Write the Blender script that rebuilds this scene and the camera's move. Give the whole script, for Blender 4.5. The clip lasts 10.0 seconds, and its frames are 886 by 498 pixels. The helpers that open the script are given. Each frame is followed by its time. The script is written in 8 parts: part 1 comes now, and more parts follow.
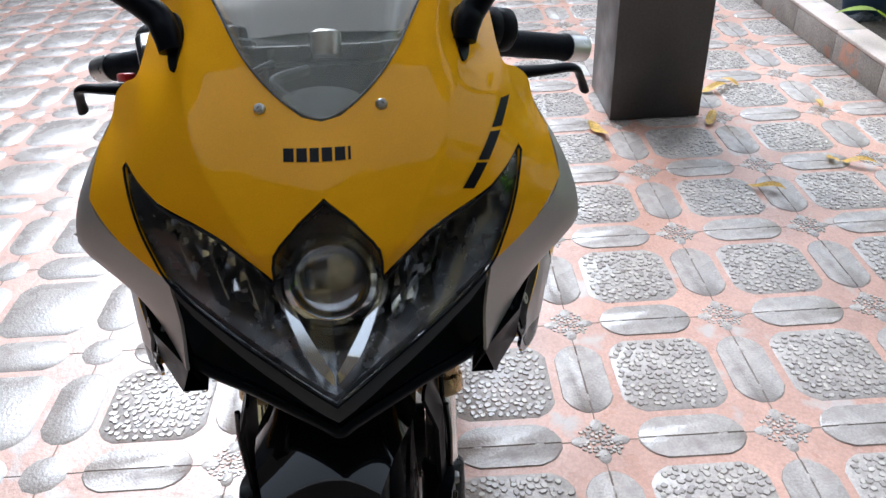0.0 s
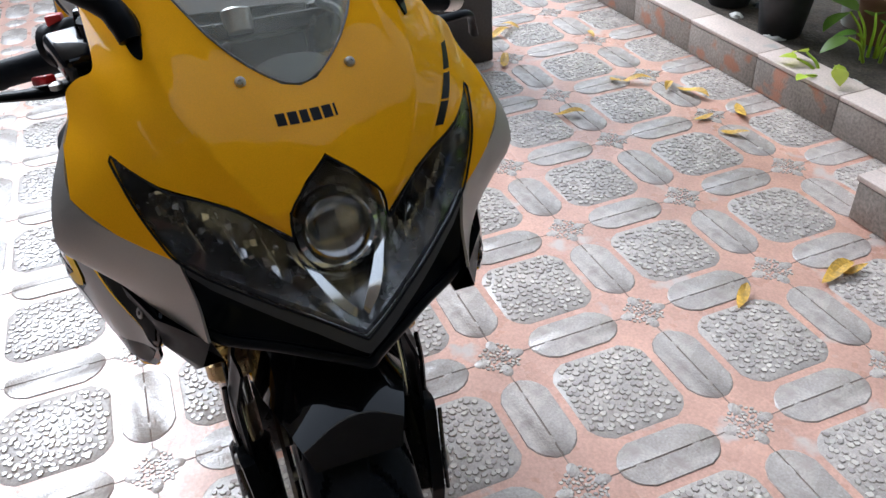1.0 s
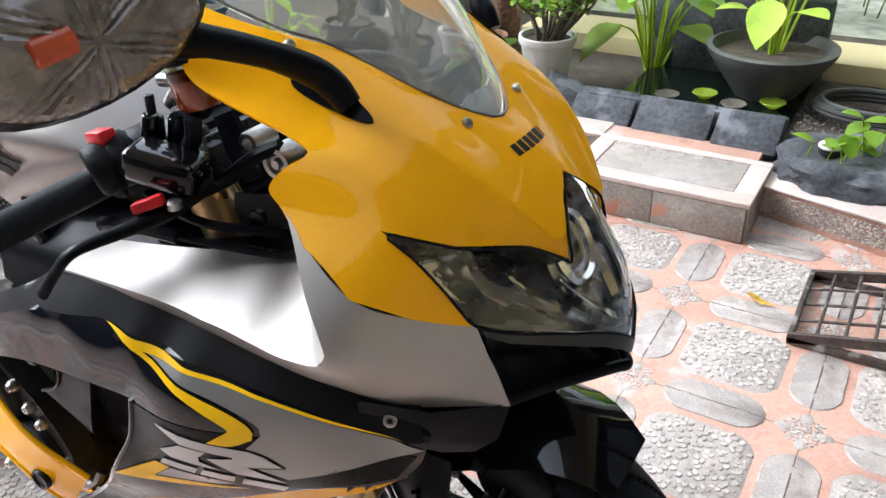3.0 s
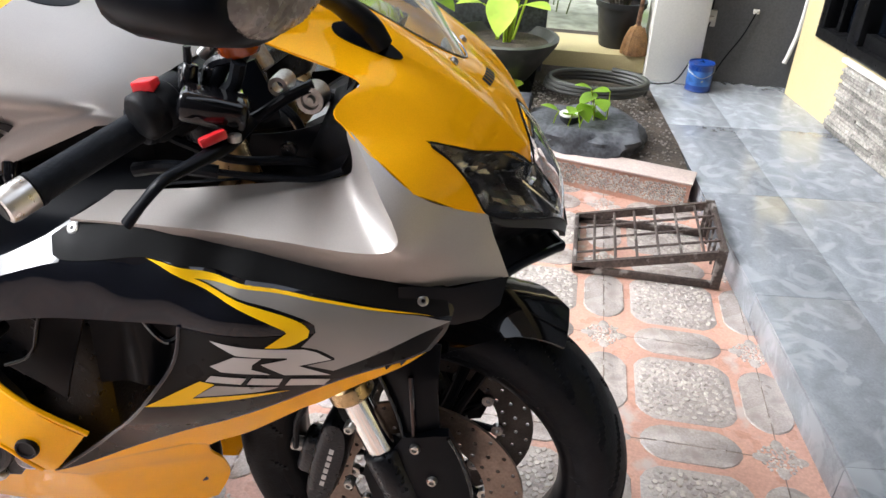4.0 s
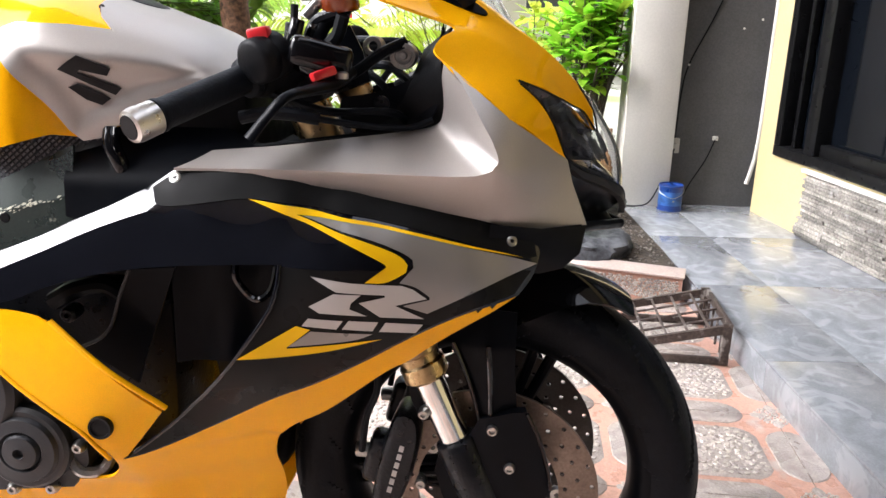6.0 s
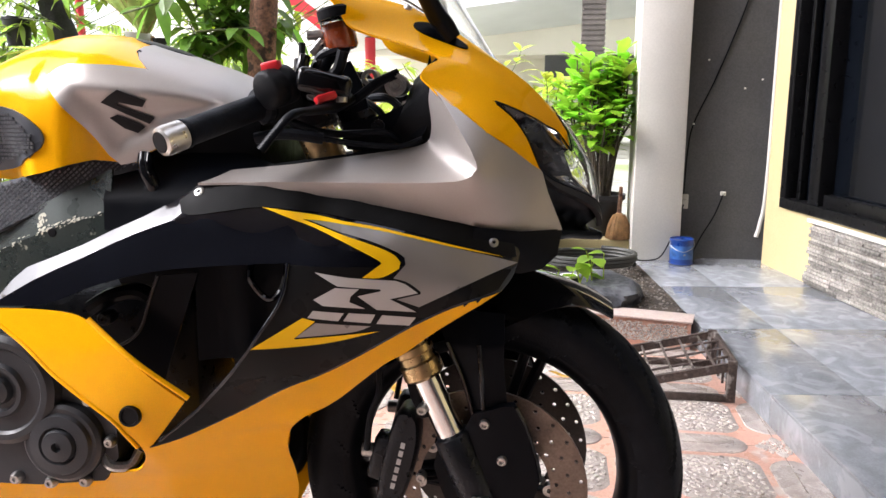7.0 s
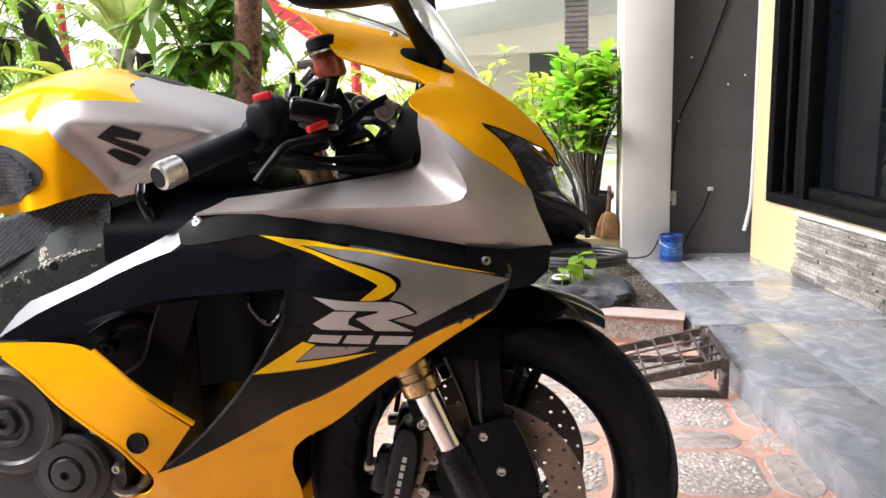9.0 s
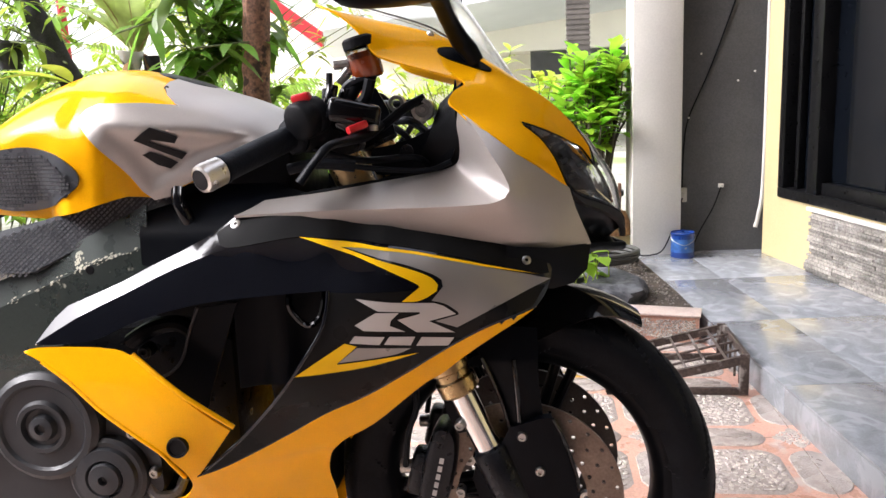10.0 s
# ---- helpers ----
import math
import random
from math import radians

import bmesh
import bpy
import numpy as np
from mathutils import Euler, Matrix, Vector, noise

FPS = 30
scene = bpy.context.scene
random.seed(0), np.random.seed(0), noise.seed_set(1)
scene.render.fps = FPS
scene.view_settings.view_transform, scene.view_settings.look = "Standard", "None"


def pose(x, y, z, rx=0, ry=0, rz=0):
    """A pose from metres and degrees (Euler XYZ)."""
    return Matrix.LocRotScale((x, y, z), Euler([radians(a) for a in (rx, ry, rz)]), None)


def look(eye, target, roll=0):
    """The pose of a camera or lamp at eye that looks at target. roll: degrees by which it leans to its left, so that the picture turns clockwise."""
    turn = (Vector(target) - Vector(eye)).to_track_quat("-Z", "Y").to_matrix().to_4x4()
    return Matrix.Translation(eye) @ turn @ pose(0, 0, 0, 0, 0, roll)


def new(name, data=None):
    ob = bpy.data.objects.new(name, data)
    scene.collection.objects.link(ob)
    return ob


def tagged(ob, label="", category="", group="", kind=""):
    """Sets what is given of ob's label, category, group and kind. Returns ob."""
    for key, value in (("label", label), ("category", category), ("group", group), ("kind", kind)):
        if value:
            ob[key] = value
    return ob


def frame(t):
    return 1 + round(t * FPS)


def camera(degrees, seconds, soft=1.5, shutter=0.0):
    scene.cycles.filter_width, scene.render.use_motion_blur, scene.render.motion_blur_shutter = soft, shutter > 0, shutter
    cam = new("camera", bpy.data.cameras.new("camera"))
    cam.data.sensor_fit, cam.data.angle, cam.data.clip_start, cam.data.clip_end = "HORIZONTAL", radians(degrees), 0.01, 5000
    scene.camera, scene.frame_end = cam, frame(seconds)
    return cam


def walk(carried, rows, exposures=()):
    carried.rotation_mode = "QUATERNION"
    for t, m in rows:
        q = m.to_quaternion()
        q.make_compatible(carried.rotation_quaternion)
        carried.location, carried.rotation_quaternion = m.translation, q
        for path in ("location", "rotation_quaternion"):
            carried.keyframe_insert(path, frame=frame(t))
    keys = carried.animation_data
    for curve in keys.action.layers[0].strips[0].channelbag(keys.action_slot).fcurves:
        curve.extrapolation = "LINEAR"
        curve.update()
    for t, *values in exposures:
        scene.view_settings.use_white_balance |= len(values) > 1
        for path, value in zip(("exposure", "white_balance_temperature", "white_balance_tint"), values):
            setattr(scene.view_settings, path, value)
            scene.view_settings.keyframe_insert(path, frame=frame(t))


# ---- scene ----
cam = camera(58.8, 10.0)
PATH = [
    (0, (0.657, 0.12, 1.192), (-1.009, 0.15, 0.085), -2.7),
    (0.5, (0.696, 0.079, 1.2), (-0.923, 0.358, 0.059), -3.2),
    (1, (0.712, -0.084, 1.216), (-0.806, 0.457, 0.031), -3.6),
    (1.5, (0.604, -0.221, 1.214), (-0.788, 0.576, 0.019), -4.6),
    (2, (0.472, -0.39, 1.22), (-0.746, 0.669, 0.04), -3.7),
    (2.5, (0.38, -0.536, 1.202), (-0.64, 0.749, 0.058), -2.2),
    (2.7, (0.368, -0.536, 1.181), (-0.653, 0.797, 0.094), -2.8),
    (3.8, (0.184, -0.838, 1.182), (-0.178, 0.851, 0.174), 1.3),
    (4, (0.141, -0.876, 1.186), (-0.117, 0.828, 0.171), 2.7),
    (4.5, (0.094, -0.897, 1.182), (-0.022, 0.851, 0.217), 3.7),
    (5, (0.032, -0.97, 1.167), (-0.051, 0.802, 0.243), 3.4),
    (5.5, (0.043, -1.007, 1.119), (-0.146, 0.816, 0.319), 1.5),
    (5.7, (0.016, -1.019, 1.042), (-0.161, 0.846, 0.341), 1.6),
    (6.8, (0.075, -1.13, 0.881), (-0.185, 0.807, 0.456), 0.2),
    (7, (0.086, -1.166, 0.889), (-0.182, 0.777, 0.494), -0.0),
    (7.5, (0.098, -1.194, 0.904), (-0.172, 0.751, 0.524), -0.3),
    (8, (0.09, -1.183, 0.931), (-0.168, 0.764, 0.551), -0.8),
    (8.5, (0.087, -1.185, 0.927), (-0.158, 0.762, 0.543), -1.4),
    (9, (0.087, -1.188, 0.921), (-0.16, 0.756, 0.524), -2.0),
    (9.5, (0.078, -1.189, 0.924), (-0.166, 0.755, 0.521), -2.4),
    (10, (0.034, -1.188, 0.923), (-0.213, 0.756, 0.524), -2.6),
]
walk(cam, [(t, look(e, g, r)) for t, e, g, r in PATH], exposures=[(0.0, 1.12, 5500, 7), (0.5, 0.96, 5550, 7), (1.0, 1.06, 5550, 7), (1.5, 1.28, 5600, 7), (2.5, 1.75, 5650, 7), (4.0, 1.93, 6050, 10), (4.5, 2.03, 6100, 10), (5.5, 2.05, 6200, 12), (7.0, 1.88, 6250, 16), (10.0, 1.88, 6300, 16)])

# ---- daylight ----
SUN_ELEV, SUN_AZ = 42, 255
world = bpy.data.worlds.new("sky")
scene.world = world
world.use_nodes = True
wn = world.node_tree
sky = wn.nodes.new("ShaderNodeTexSky")
sky.sky_type = 'NISHITA'
sky.sun_disc = False
sky.sun_elevation = radians(SUN_ELEV)
sky.sun_rotation = radians(SUN_AZ)
sky.dust_density, sky.air_density, sky.ozone_density = 4.0, 1.0, 1.0
haze = wn.nodes.new("ShaderNodeHueSaturation")
haze.inputs["Saturation"].default_value = 0.20
wn.links.new(sky.outputs[0], haze.inputs["Color"])
# an overcast sky is brighter overhead than at the horizon
wtc = wn.nodes.new("ShaderNodeTexCoord")
wsep = wn.nodes.new("ShaderNodeSeparateXYZ")
wmap = wn.nodes.new("ShaderNodeMapRange")
wmap.inputs["To Min"].default_value, wmap.inputs["To Max"].default_value = 0.75, 1.9
wmul = wn.nodes.new("ShaderNodeVectorMath")
wmul.operation = 'SCALE'
wn.links.new(wtc.outputs["Generated"], wsep.inputs[0])
wn.links.new(wsep.outputs["Z"], wmap.inputs["Value"])
wn.links.new(haze.outputs[0], wmul.inputs[0])
wn.links.new(wmap.outputs["Result"], wmul.inputs["Scale"])
wn.links.new(wmul.outputs[0], wn.nodes["Background"].inputs[0])
wn.nodes["Background"].inputs[1].default_value = 0.128
sun = new("sun", bpy.data.lights.new("sun", 'SUN'))
sun.data.energy, sun.data.angle, sun.data.color = 0.78, radians(30), (1.0, 0.98, 0.96)
sun.matrix_world = look((0, 0, 0), (-math.sin(radians(SUN_AZ)) * math.cos(radians(SUN_ELEV)), -math.cos(radians(SUN_AZ)) * math.cos(radians(SUN_ELEV)), -math.sin(radians(SUN_ELEV))))


# ---- materials ----
def material(name, color, rough=0.5, metal=0.0, coat=0.0, vary=0.1, scale=6.0, fine=0.0, fine_scale=120.0, bump=0.0, bump_scale=80.0,
             rough_vary=0.1, spec=0.5, second=None, second_at=0.6, second_scale=3.0, trans=0.0, piece=0.0, flake=0.0, coat_ior=1.5, coat_rough=0.03):
    """A plain surface: base colour with broad and fine variation, gloss that varies, and a fine relief."""
    m = bpy.data.materials.new(name)
    m.use_nodes = True
    n, l = m.node_tree.nodes, m.node_tree.links
    b = n["Principled BSDF"]
    tc = n.new("ShaderNodeTexCoord")

    def noise_at(sc, detail=4.0):
        t = n.new("ShaderNodeTexNoise")
        t.inputs["Scale"].default_value, t.inputs["Detail"].default_value = sc, detail
        l.new(tc.outputs["Object"], t.inputs["Vector"])
        return t.outputs["Fac"]

    def remap(src, lo, hi, a=0.3, z=0.7):
        r = n.new("ShaderNodeMapRange")
        for k, v in (("From Min", a), ("From Max", z), ("To Min", lo), ("To Max", hi)):
            r.inputs[k].default_value = v
        l.new(src, r.inputs["Value"])
        return r.outputs["Result"]

    def scaled(col, fac):
        x = n.new("ShaderNodeMix")
        x.data_type, x.blend_type = 'RGBA', 'MULTIPLY'
        x.inputs["Factor"].default_value = 1.0
        if isinstance(col, tuple):
            x.inputs["A"].default_value = (*col, 1)
        else:
            l.new(col, x.inputs["A"])
        l.new(fac, x.inputs["B"])
        return x.outputs["Result"]

    col = scaled(color, remap(noise_at(scale), 1 - vary, 1 + vary))
    if fine:
        col = scaled(col, remap(noise_at(fine_scale, 2.0), 1 - fine, 1 + fine))
    if piece:
        info = n.new("ShaderNodeObjectInfo")
        col = scaled(col, remap(info.outputs["Random"], 1 - piece, 1 + piece, 0, 1))
    if second:
        x = n.new("ShaderNodeMix")
        x.data_type = 'RGBA'
        l.new(remap(noise_at(second_scale, 6.0), 0, 1, second_at, second_at + 0.08), x.inputs["Factor"])
        l.new(col, x.inputs["A"])
        x.inputs["B"].default_value = (*second, 1)
        col = x.outputs["Result"]
    l.new(col, b.inputs["Base Color"])
    l.new(remap(noise_at(scale * 2.3), max(0.02, rough - rough_vary), min(1, rough + rough_vary)), b.inputs["Roughness"])
    b.inputs["Metallic"].default_value = metal
    b.inputs["Coat Weight"].default_value = coat
    b.inputs["Coat Roughness"].default_value = coat_rough
    b.inputs["Coat IOR"].default_value = coat_ior
    b.inputs["Specular IOR Level"].default_value = spec
    b.inputs["Transmission Weight"].default_value = trans
    if bump or flake:
        bp = n.new("ShaderNodeBump")
        bp.inputs["Strength"].default_value = bump or flake
        bp.inputs["Distance"].default_value = 0.004
        l.new(noise_at(bump_scale, 3.0), bp.inputs["Height"])
        l.new(bp.outputs[0], b.inputs["Normal"])
    return m


def clear(name, color, rough=0.02, ior=1.45):
    m = bpy.data.materials.new(name)
    m.use_nodes = True
    b = m.node_tree.nodes["Principled BSDF"]
    b.inputs["Base Color"].default_value = (*color, 1)
    b.inputs["Roughness"].default_value = rough
    b.inputs["Transmission Weight"].default_value = 1.0
    b.inputs["IOR"].default_value = ior
    return m


YELLOW = material("yellow_paint", (0.92, 0.43, 0.0002), 0.42, 0.0, spec=0.01, coat_ior=1.36, coat=0.6, vary=0.05, scale=5, fine=0.05, fine_scale=900, rough_vary=0.04)
SILVER = material("silver_paint", (0.405, 0.378, 0.356), 0.48, 0.58, spec=0.3, coat=0.15, coat_ior=1.3, vary=0.03, scale=6, fine=0.06, fine_scale=1200, rough_vary=0.03)
BLACK = material("black_paint", (0.003, 0.0035, 0.006), 0.10, 0.0, spec=0.02, coat_ior=1.52, coat_rough=0.07, coat=1.0, vary=0.2, scale=8, rough_vary=0.06)
GUARDBLACK = material("guard_black", (0.004, 0.004, 0.005), 0.2, 0.0, spec=0.04, coat_ior=1.4, coat=1.0, vary=0.2, scale=8)
SATIN = material("satin_black", (0.0028, 0.0035, 0.0054), 0.40, 0.0, spec=0.08, coat_ior=1.3, coat=0.08, vary=0.2, scale=14, rough_vary=0.08)
PLASTIC = material("black_plastic", (0.0042, 0.0046, 0.0058), 0.5, spec=0.12, vary=0.25, scale=20, bump=0.12, bump_scale=400)
RUBBER = material("rubber", (0.0052, 0.0064, 0.0092), 0.5, spec=0.12, vary=0.25, scale=12, fine=0.2, bump=0.15, bump_scale=300)
GRAPHITE = material("graphite_film", (0.006, 0.006, 0.0062), 0.32, 0.0, spec=0.08, coat_ior=1.25, coat=0.22, vary=0.15, scale=9)
MATTE = material("matte_black", (0.006, 0.006, 0.0065), 0.6, spec=0.10, vary=0.2, scale=12)
GREYFILM = material("grey_film", (0.25, 0.235, 0.225), 0.36, 0.35, coat=0.3, vary=0.05, scale=9)
YELFILM = material("yellow_film", (0.93, 0.55, 0.002), 0.36, spec=0.12, coat=0.1, vary=0.04, scale=9)
WHITEFILM = material("pale_film", (0.46, 0.44, 0.43), 0.36, coat=0.3, vary=0.05, scale=9)
DARKFILM = material("dark_film", (0.005, 0.005, 0.006), 0.4, spec=0.15, vary=0.1, scale=9)
CHROME = material("chrome", (0.80, 0.79, 0.77), 0.13, 1.0, vary=0.08, scale=20, rough_vary=0.06)
STEEL = material("steel", (0.42, 0.41, 0.39), 0.36, 1.0, vary=0.15, scale=40, fine=0.15, fine_scale=300)
GOLD = material("anodised_gold", (0.46, 0.33, 0.17), 0.30, 1.0, vary=0.12, scale=30, fine=0.1)
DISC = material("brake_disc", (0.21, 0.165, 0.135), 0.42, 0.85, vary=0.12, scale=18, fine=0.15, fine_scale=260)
# same disc steel for the far side, its shade put into the colour
DISC_SHADED = material("brake_disc_shaded", (0.075, 0.07, 0.066), 0.42, 0.85, vary=0.12, scale=18, fine=0.15, fine_scale=260)
CAST = material("cast_black", (0.0052, 0.0062, 0.0088), 0.33, 0.0, spec=0.26, vary=0.2, scale=25, bump=0.25, bump_scale=260)
WORN = material("worn_frame", (0.034, 0.043, 0.038), 0.30, 0.2, coat=1.0, coat_ior=1.6, spec=0.3, vary=0.12, scale=9, fine=0.08, fine_scale=300, second=(0.40, 0.40, 0.32), second_at=0.70, second_scale=60)
CHIPPED = material("bare_primer", (0.50, 0.49, 0.38), 0.55, vary=0.25, scale=60)
CASTGREY = material("cast_charcoal", (0.024, 0.025, 0.028), 0.42, 0.0, spec=0.4, vary=0.12, scale=20, bump=0.06, bump_scale=300)
RED = material("red_plastic", (0.55, 0.012, 0.018), 0.38, vary=0.08, coat=0.2)
FLUID = material("amber_fluid", (0.22, 0.035, 0.004), 0.2, vary=0.3, scale=40, coat=0.6)
TANKPAD = material("tank_pad", (0.045, 0.050, 0.058), 0.34, vary=0.1, scale=10, bump=0.0)
CARBON = material("carbon_weave", (0.14, 0.147, 0.16), 0.3, 0.2, vary=0.2, scale=30)
LAMPBOWL = material("lamp_bowl", (0.40, 0.39, 0.38), 0.14, 1.0, vary=0.4, scale=30, rough_vary=0.1)
LAMPDARK = material("lamp_dark", (0.20, 0.20, 0.20), 0.24, 0.85, vary=0.4, scale=24)
LAMPCHROME = material("lamp_chrome", (0.75, 0.75, 0.74), 0.08, 1.0, vary=0.05)
SCREEN = clear("screen_plastic", (0.97, 0.98, 0.96), 0.03, 1.5)
# the screen's plastic has gone a little milky
sn, sl = SCREEN.node_tree.nodes, SCREEN.node_tree.links
milk, milk_mix = sn.new("ShaderNodeBsdfDiffuse"), sn.new("ShaderNodeMixShader")
milk.inputs["Color"].default_value = (0.78, 0.80, 0.76, 1)
milk_mix.inputs[0].default_value = 0.13
sl.new(sn["Principled BSDF"].outputs[0], milk_mix.inputs[1])
sl.new(milk.outputs[0], milk_mix.inputs[2])
sl.new(milk_mix.outputs[0], sn["Material Output"].inputs["Surface"])
LAMPGLASS = clear("lamp_cover", (0.98, 0.98, 0.98), 0.01, 1.4)
AMBER = clear("signal_lens", (0.45, 0.43, 0.42), 0.15, 1.4)
# opaque panes: the darkness of the room is put into their colour
OPAQUEGLASS = material("opaque_window_glass", (0.003, 0.004, 0.006), 0.04, vary=0.3, scale=2, rough_vary=0.01, spec=0.28)

GROUT = material("terracotta_band", (0.52, 0.30, 0.225), 0.32, vary=0.16, scale=5, fine=0.12, fine_scale=160, bump=0.25, bump_scale=120, second=(0.50, 0.42, 0.38), second_at=0.60, second_scale=9)
PLATE = material("tile_plate", (0.385, 0.335, 0.302), 0.27, vary=0.12, scale=7, fine=0.16, fine_scale=200, bump=0.3, bump_scale=180, piece=0.10, second=(0.33, 0.275, 0.245), second_at=0.57, second_scale=14)
STONEBED = material("pebble_bed", (0.38, 0.33, 0.295), 0.38, vary=0.15, scale=9, fine=0.2, fine_scale=220, bump=0.3)
MARBLE = material("grey_marble", (0.245, 0.258, 0.277), 0.20, coat=0.35, coat_rough=0.10, vary=0.07, scale=9, fine=0.08, fine_scale=70, rough_vary=0.03, second=(0.31, 0.325, 0.345), second_at=0.52, second_scale=7)


def veins(m, scale, warp, lo, hi):
    """Swirling veins across a polished stone."""
    n, l = m.node_tree.nodes, m.node_tree.links
    b = n["Principled BSDF"]
    src = b.inputs["Base Color"].links[0].from_socket
    tc = n.new("ShaderNodeTexCoord")
    w = n.new("ShaderNodeTexWave")
    for k, v in (("Scale", scale), ("Distortion", warp), ("Detail", 3.0), ("Detail Scale", 0.8)):
        w.inputs[k].default_value = v
    r = n.new("ShaderNodeMapRange")
    r.inputs["To Min"].default_value, r.inputs["To Max"].default_value = lo, hi
    x = n.new("ShaderNodeMix")
    x.data_type, x.blend_type = 'RGBA', 'MULTIPLY'
    x.inputs["Factor"].default_value = 1.0
    l.new(tc.outputs["Object"], w.inputs["Vector"])
    l.new(w.outputs["Fac"], r.inputs["Value"])
    l.new(src, x.inputs["A"])
    l.new(r.outputs["Result"], x.inputs["B"])
    l.new(x.outputs["Result"], b.inputs["Base Color"])


veins(MARBLE, 3.4, 22.0, 0.93, 1.06)
for nd in MARBLE.node_tree.nodes:
    if nd.bl_idname == "ShaderNodeTexNoise":
        nd.inputs["Distortion"].default_value = 2.2
DARKPANEL = material("dark_panel", (0.045, 0.045, 0.050), 0.6, vary=0.2, scale=3, bump=0.3)
CREAM = material("cream_wall", (0.49, 0.405, 0.215), 0.7, vary=0.05, scale=2.5, fine=0.04, bump=0.12, bump_scale=160)
WHITEWALL = material("white_wall", (0.63, 0.605, 0.55), 0.72, vary=0.07, scale=2.2, fine=0.04, bump=0.12, bump_scale=150)
DARKWALL = material("charcoal_wall", (0.0624, 0.0624, 0.0640), 0.62, vary=0.15, scale=3, fine=0.15, fine_scale=140, bump=0.45, bump_scale=90)
SLATE = material("stacked_slate", (0.25, 0.23, 0.205), 0.7, vary=0.35, scale=9, fine=0.4, fine_scale=90, bump=0.8, bump_scale=70, piece=0.4, second=(0.33, 0.32, 0.30), second_at=0.62, second_scale=12)
FRAME = material("window_frame", (0.005, 0.005, 0.0055), 0.35, spec=0.2, vary=0.15, scale=15, coat=0.1)
RUST = material("rusty_steel", (0.075, 0.055, 0.047), 0.6, 0.35, vary=0.3, scale=14, fine=0.3, bump=0.3, bump_scale=150, second=(0.26, 0.235, 0.215), second_at=0.58, second_scale=22)
SOIL = material("soil", (0.045, 0.033, 0.024), 0.95, vary=0.4, scale=14, fine=0.5, fine_scale=120, bump=0.9, bump_scale=60)
# pale colour chosen to bounce light up onto the neighbour's house
PALEGROUND = material("pale_ground", (0.36, 0.36, 0.29), 0.9, vary=0.25, scale=0.8, fine=0.3, fine_scale=12, second=(0.20, 0.25, 0.10), second_at=0.55, second_scale=0.6)
LAVA = material("lava_rock", (0.048, 0.050, 0.056), 0.85, vary=0.4, scale=9, fine=0.4, fine_scale=70, bump=0.9, bump_scale=45, second=(0.13, 0.135, 0.145), second_at=0.58, second_scale=8)
BARK = material("bark", (0.17, 0.085, 0.05), 0.9, vary=0.45, scale=8, fine=0.5, fine_scale=60, bump=1.0, bump_scale=26, second=(0.035, 0.018, 0.012), second_at=0.56, second_scale=16)
BARKDARK = material("dark_bark", (0.014, 0.012, 0.011), 0.9, vary=0.4, scale=9, fine=0.4, bump=0.8, bump_scale=40)
GREYSTEM = material("grey_stem", (0.115, 0.095, 0.075), 0.85, vary=0.3, scale=20, fine=0.3, bump=0.6)
POTBLACK = material("black_pot", (0.018, 0.018, 0.019), 0.5, vary=0.2, scale=12, second=(0.07, 0.06, 0.05), second_at=0.66, second_scale=9)
POTWHITE = material("white_pot", (0.60, 0.58, 0.54), 0.5, vary=0.1, scale=9, second=(0.35, 0.31, 0.25), second_at=0.66)
STRAW = material("broom_fibre", (0.22, 0.115, 0.045), 0.85, vary=0.3, scale=30, fine=0.4, fine_scale=300, bump=0.6)
BLUE = material("blue_tin", (0.006, 0.035, 0.19), 0.35, vary=0.1, coat=0.2)
REDPAINT = material("red_pole", (0.55, 0.025, 0.035), 0.5, vary=0.12, scale=4)
ROOFGREY = material("roof_sheet", (0.70, 0.72, 0.75), 0.6, vary=0.06, scale=1.2)
LEAFLIT = material("dry_leaf", (0.52, 0.30, 0.03), 0.6, vary=0.3, scale=30, fine=0.3)


def leaf_material(name, color, rough=0.42):
    """A leaf: colour that varies from leaf to leaf, and light that passes through."""
    m = material(name, color, rough, vary=0.2, scale=12, coat=0.1)
    n, l = m.node_tree.nodes, m.node_tree.links
    b = n["Principled BSDF"]
    geo = n.new("ShaderNodeNewGeometry")
    hsv = n.new("ShaderNodeHueSaturation")
    src = b.inputs["Base Color"].links[0].from_socket
    l.new(src, hsv.inputs["Color"])
    r = n.new("ShaderNodeMapRange")
    r.inputs["To Min"].default_value, r.inputs["To Max"].default_value = 0.45, 1.5
    l.new(geo.outputs["Random Per Island"], r.inputs["Value"])
    l.new(r.outputs["Result"], hsv.inputs["Value"])
    h = n.new("ShaderNodeMapRange")
    h.inputs["To Min"].default_value, h.inputs["To Max"].default_value = 0.475, 0.52
    l.new(geo.outputs["Random Per Island"], h.inputs["Value"])
    l.new(h.outputs["Result"], hsv.inputs["Hue"])
    l.new(hsv.outputs["Color"], b.inputs["Base Color"])
    tr = n.new("ShaderNodeBsdfTranslucent")
    l.new(hsv.outputs["Color"], tr.inputs["Color"])
    mx = n.new("ShaderNodeMixShader")
    mx.inputs[0].default_value = 0.55
    l.new(b.outputs[0], mx.inputs[1])
    l.new(tr.outputs[0], mx.inputs[2])
    l.new(mx.outputs[0], n["Material Output"].inputs["Surface"])
    return m


